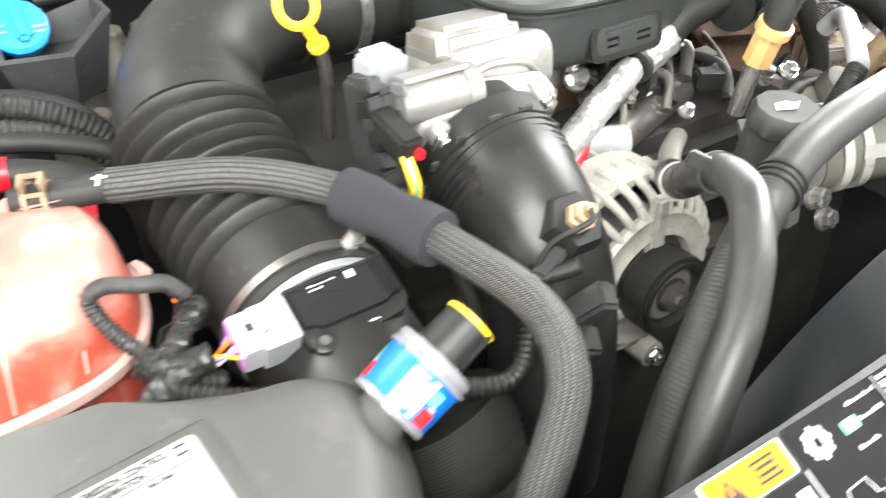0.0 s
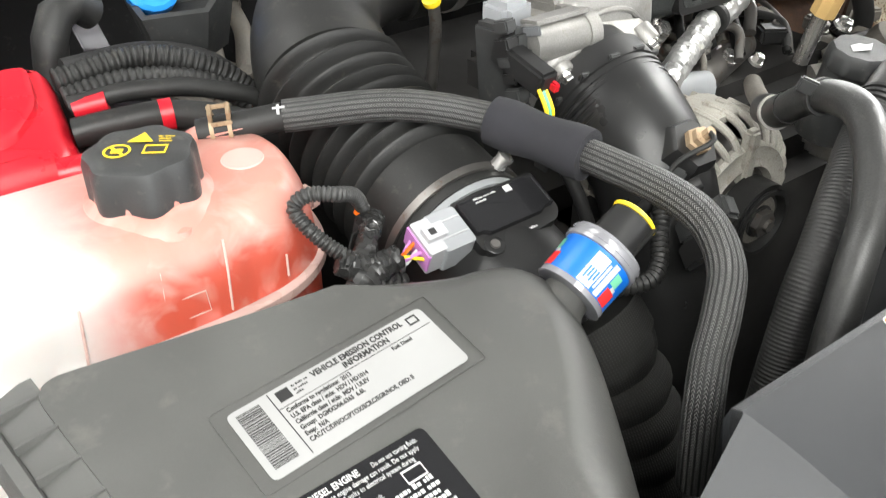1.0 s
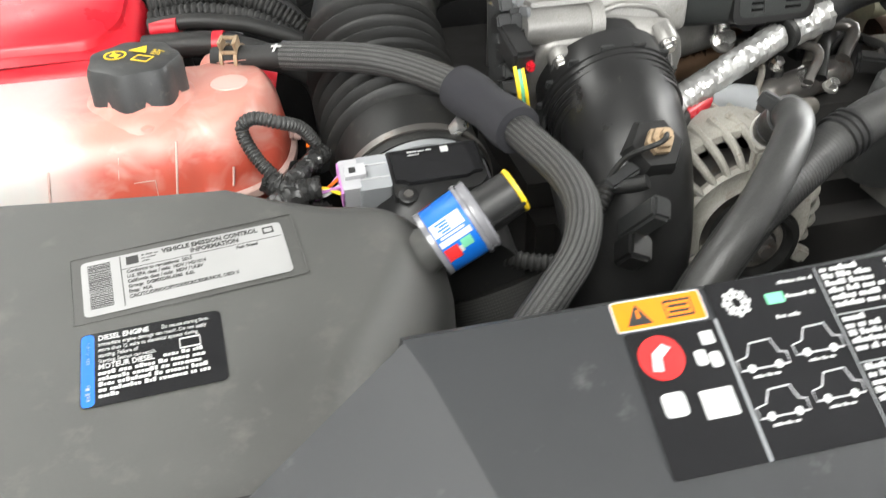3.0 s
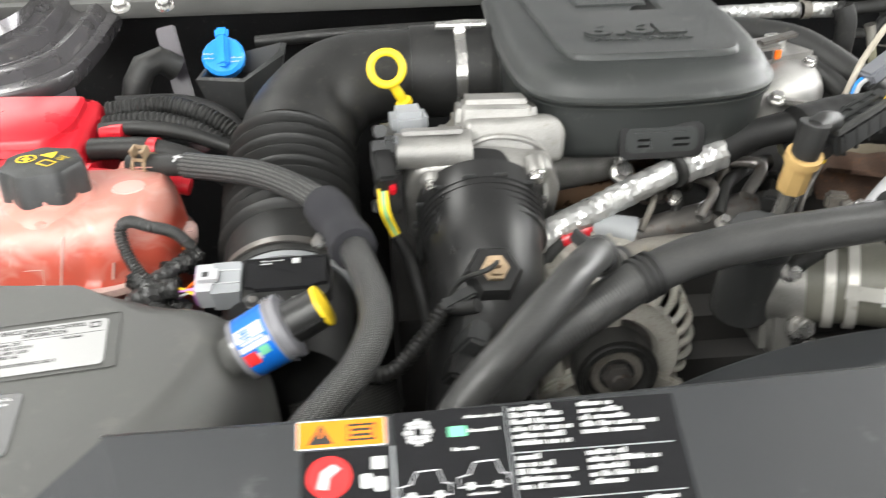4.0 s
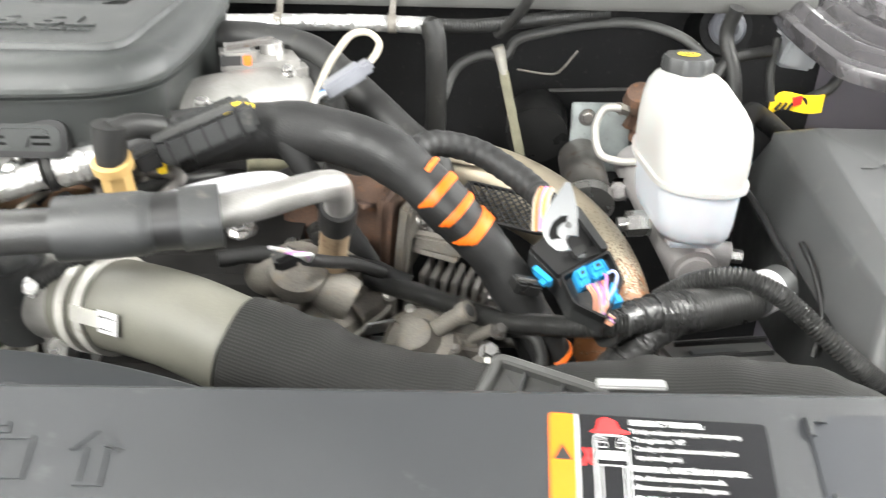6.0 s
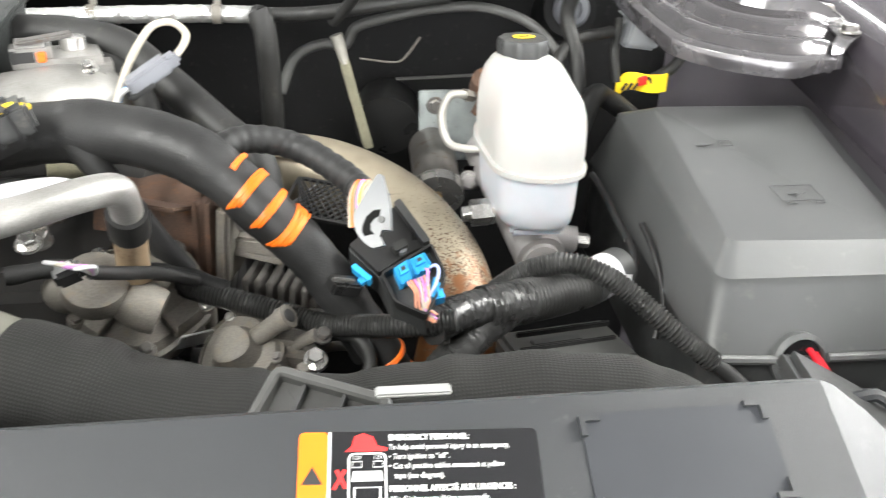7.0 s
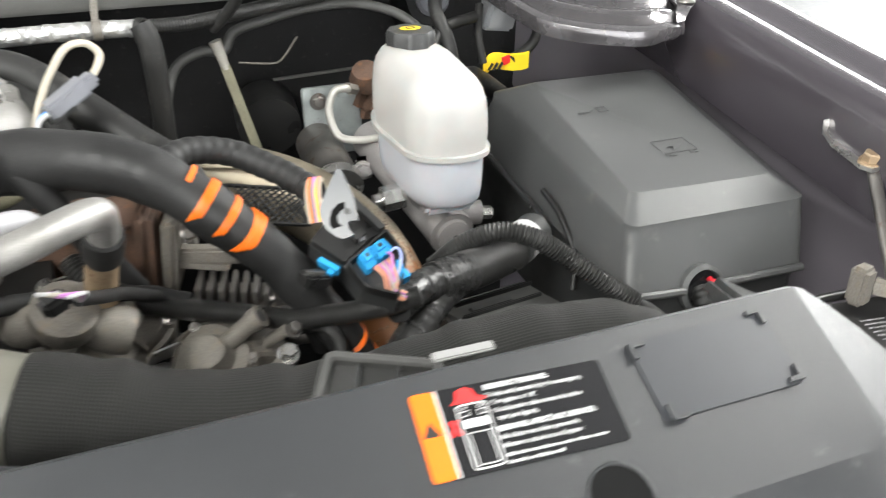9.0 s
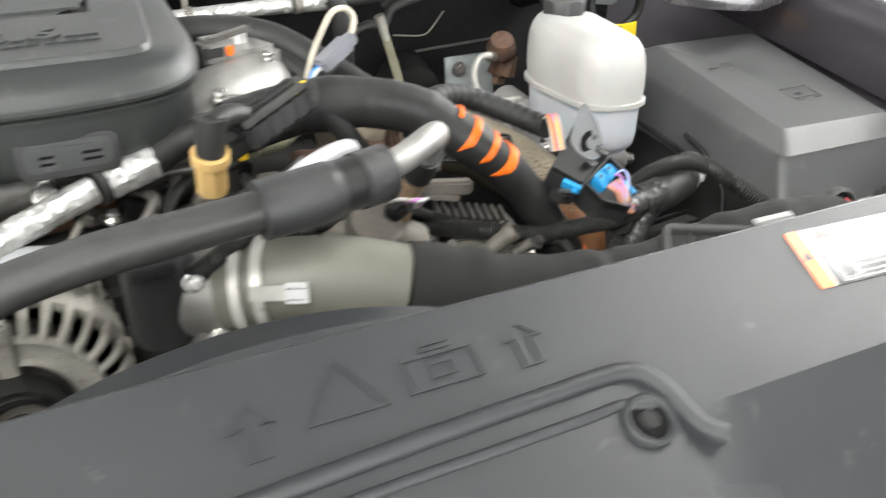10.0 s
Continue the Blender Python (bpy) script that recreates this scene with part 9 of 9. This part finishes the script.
part("housing", loft_bm([[(x + (0.29 - x) * 0.3, y + (0.868 - y) * 0.3, 1.10) for x, y in cup], [(x, y, 1.15 + 0.02 * (x > 0.33)) for x, y in cup], [(x + (0.29 - x) * 0.12, y + (0.868 - y) * 0.12, 1.152 + 0.02 * (x > 0.33)) for x, y in cup], [(x + (0.29 - x) * 0.2, y + (0.868 - y) * 0.2, 1.135) for x, y in cup]]), PLASTIC, wc)
cp = part("cap", lathe_bm([(0.018, -0.012), (0.0245, 0.0), (0.0255, 0.012), (0.022, 0.0155), (0.0, 0.0165)], (0.271, 0.885, 1.155), (-0.02, -0.72, 0.69), 40, wobble=lambda a: 1 + 0.015 * math.sin(16 * a)), BLUE, wc, "bright blue cap")
part("grip", box_bm((0.014, 0.044, 0.010), (0.271, 0.8725, 1.172), (44, 0, 4), 0.004), BLUE, cp)
part("tab", box_bm((0.016, 0.014, 0.008), (0.270, 0.890, 1.188), (44, 0, 4), 0.003), BLUE, cp)
bars(cp, plane_at((0.271, 0.8731, 1.1664), (1, 0, 0), (0, 0.69, 0.72)), [(0.01, -0.006, 0.014), (0.01, -0.011, 0.012), (-0.024, 0.0, 0.014), (-0.022, -0.006, 0.012)], WHITEPR, 0.0025, lift=0.0015)
tube("black_hose_bend", [(0.172, 0.80, 0.455), (0.17, 0.81, 0.75), (0.165, 0.84, 1.0), (0.16, 0.85, 1.08), (0.168, 0.86, 1.14), (0.19, 0.87, 1.165), (0.212, 0.88, 1.15)], 0.016, RUBBER, "bent black hose near the washer filler", "hose", 18, 36)
stp = thing("body_brace", "black painted steel brace running up to the cowl", "brace", (0.22, 0.88, 1.1))
part("bar", box_bm((0.024, 0.006, 0.16), (0.212, 0.90, 1.115), (-20, -10, 5), 0.002), PAINT, stp)
for x in (0.135, 0.19):
    nb = thing("cowl_nut", "zinc nut on the cowl edge", "nut", (x, 0.975, 1.205), group="cowl nuts")
    bolt("nut", (x, 0.975, 1.203), (0, -0.4, 0.9), 0.009, 0.009, CHROME, nb)
vb = thing("valve_block", "grimy aluminium valve block with pipes deep in the bay", "valve block", (0.3, 0.86, 0.98))
part("block", box_bm((0.10, 0.12, 0.07), (0.345, 0.98, 0.985), (0, 0, 20), 0.012, segments=3), DULLALU, vb)
for pts in ([(0.355, 0.97, 1.01), (0.368, 1.02, 1.045), (0.385, 1.07, 1.06)], [(0.385, 0.97, 1.01), (0.405, 1.01, 1.045), (0.416, 1.07, 1.06)], [(0.35, 0.90, 0.99), (0.345, 0.87, 1.03), (0.335, 0.85, 1.05)]):
    part("pipe", tube_bm(pts, 0.011, 14, 20), DULLALU, vb)
for p in ((0.33, 0.95, 1.02), (0.385, 1.07, 1.06), (0.416, 1.07, 1.06), (0.345, 0.90, 1.01), (0.37, 0.93, 1.02)):
    bolt("fitting", p, (0, -0.3, 0.9), 0.011, 0.016, DULLALU, vb)
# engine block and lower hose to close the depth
eb = thing("engine_block", "near-black engine block below the intake", "engine block", (0.72, 0.75, 0.7))
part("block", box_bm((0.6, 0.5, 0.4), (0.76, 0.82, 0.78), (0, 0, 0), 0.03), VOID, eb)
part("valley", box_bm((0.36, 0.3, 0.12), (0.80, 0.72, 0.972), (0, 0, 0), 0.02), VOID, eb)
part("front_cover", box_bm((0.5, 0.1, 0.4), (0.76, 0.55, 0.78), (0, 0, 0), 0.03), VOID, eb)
bel = thing("lower_bellows", "black corrugated lower air duct beside the air box", "duct", (0.42, 0.36, 0.9))
part("bellows", tube_bm([(0.41, 0.405, 0.99), (0.42, 0.385, 0.95), (0.43, 0.365, 0.89), (0.44, 0.35, 0.80)], ribbed(0.042, 7, 0.006, 0, 1, 0.6), 30, 120), FABRIC, bel)
part("cuff", tube_bm([(0.405, 0.418, 1.01), (0.412, 0.402, 0.985)], 0.047, 30, 4), FABRIC, bel)

# fuel lines and bolts in the valley of the engine
fl2 = thing("fuel_lines", "grimy steel fuel lines and bolts in the engine valley", "pipes", (0.8, 0.62, 1.06))
rv = random.Random(11)
for k in range(9):
    x0, y0 = rv.uniform(0.70, 0.90), rv.uniform(0.56, 0.62)
    x1, y1 = x0 + rv.uniform(-0.09, 0.11), rv.uniform(0.66, 0.74)
    z0 = rv.uniform(1.055, 1.085)
    part("line", tube_bm([(x0, y0, z0 - 0.01), (x0 + 0.02, y0 + 0.03, z0 + 0.012), (x1, y1, z0), (x1 + 0.01, y1 + 0.03, z0 - 0.03)], rv.choice((0.0035, 0.005, 0.007)), 10, 30), rv.choice((STEEL, RUBBER, DULLALU, LOOM)), fl2)
for k in range(8):
    bolt("bolt", (rv.uniform(0.70, 0.92), rv.uniform(0.56, 0.68), rv.uniform(1.058, 1.075)), (0.1, -0.4, 0.9), rv.choice((0.006, 0.008)), 0.009, rv.choice((CHROME, STEEL, DULLALU)), fl2)
for k in range(5):
    part("clamp_block", box_bm((rv.uniform(0.02, 0.035), rv.uniform(0.015, 0.03), 0.018), (rv.uniform(0.72, 0.92), rv.uniform(0.57, 0.66), rv.uniform(1.055, 1.075)), (0, 0, rv.uniform(-40, 40)), 0.003), rv.choice((SATIN, PLASTIC, DULLALU)), fl2)
# small machined parts on the pump side
ps = thing("pump_fittings", "grimy hoses and fittings between pump and harness", "fittings", (1.09, 0.58, 0.96))
for k in range(12):
    x0, y0 = rv.uniform(0.98, 1.16), rv.uniform(0.56, 0.64)
    z0 = rv.uniform(0.93, 0.985)
    part("hose", tube_bm([(x0, y0, z0), (x0 + rv.uniform(0.01, 0.04), y0 - 0.02, z0 + rv.uniform(0.0, 0.03)), (x0 + rv.uniform(0.04, 0.08), y0 - rv.uniform(-0.02, 0.04), z0 - 0.01)], rv.choice((0.004, 0.006, 0.008)), 10, 24), rv.choice((RUBBER, LOOM, TAPE, STEEL)), ps)
for k in range(8):
    bolt("fitting", (rv.uniform(1.03, 1.16), rv.uniform(0.52, 0.60), rv.uniform(0.955, 0.975)), (rv.uniform(-0.3, 0.3), -0.6, 0.8), rv.choice((0.006, 0.008)), 0.014, rv.choice((STEEL, DULLALU, CHROME)), ps)
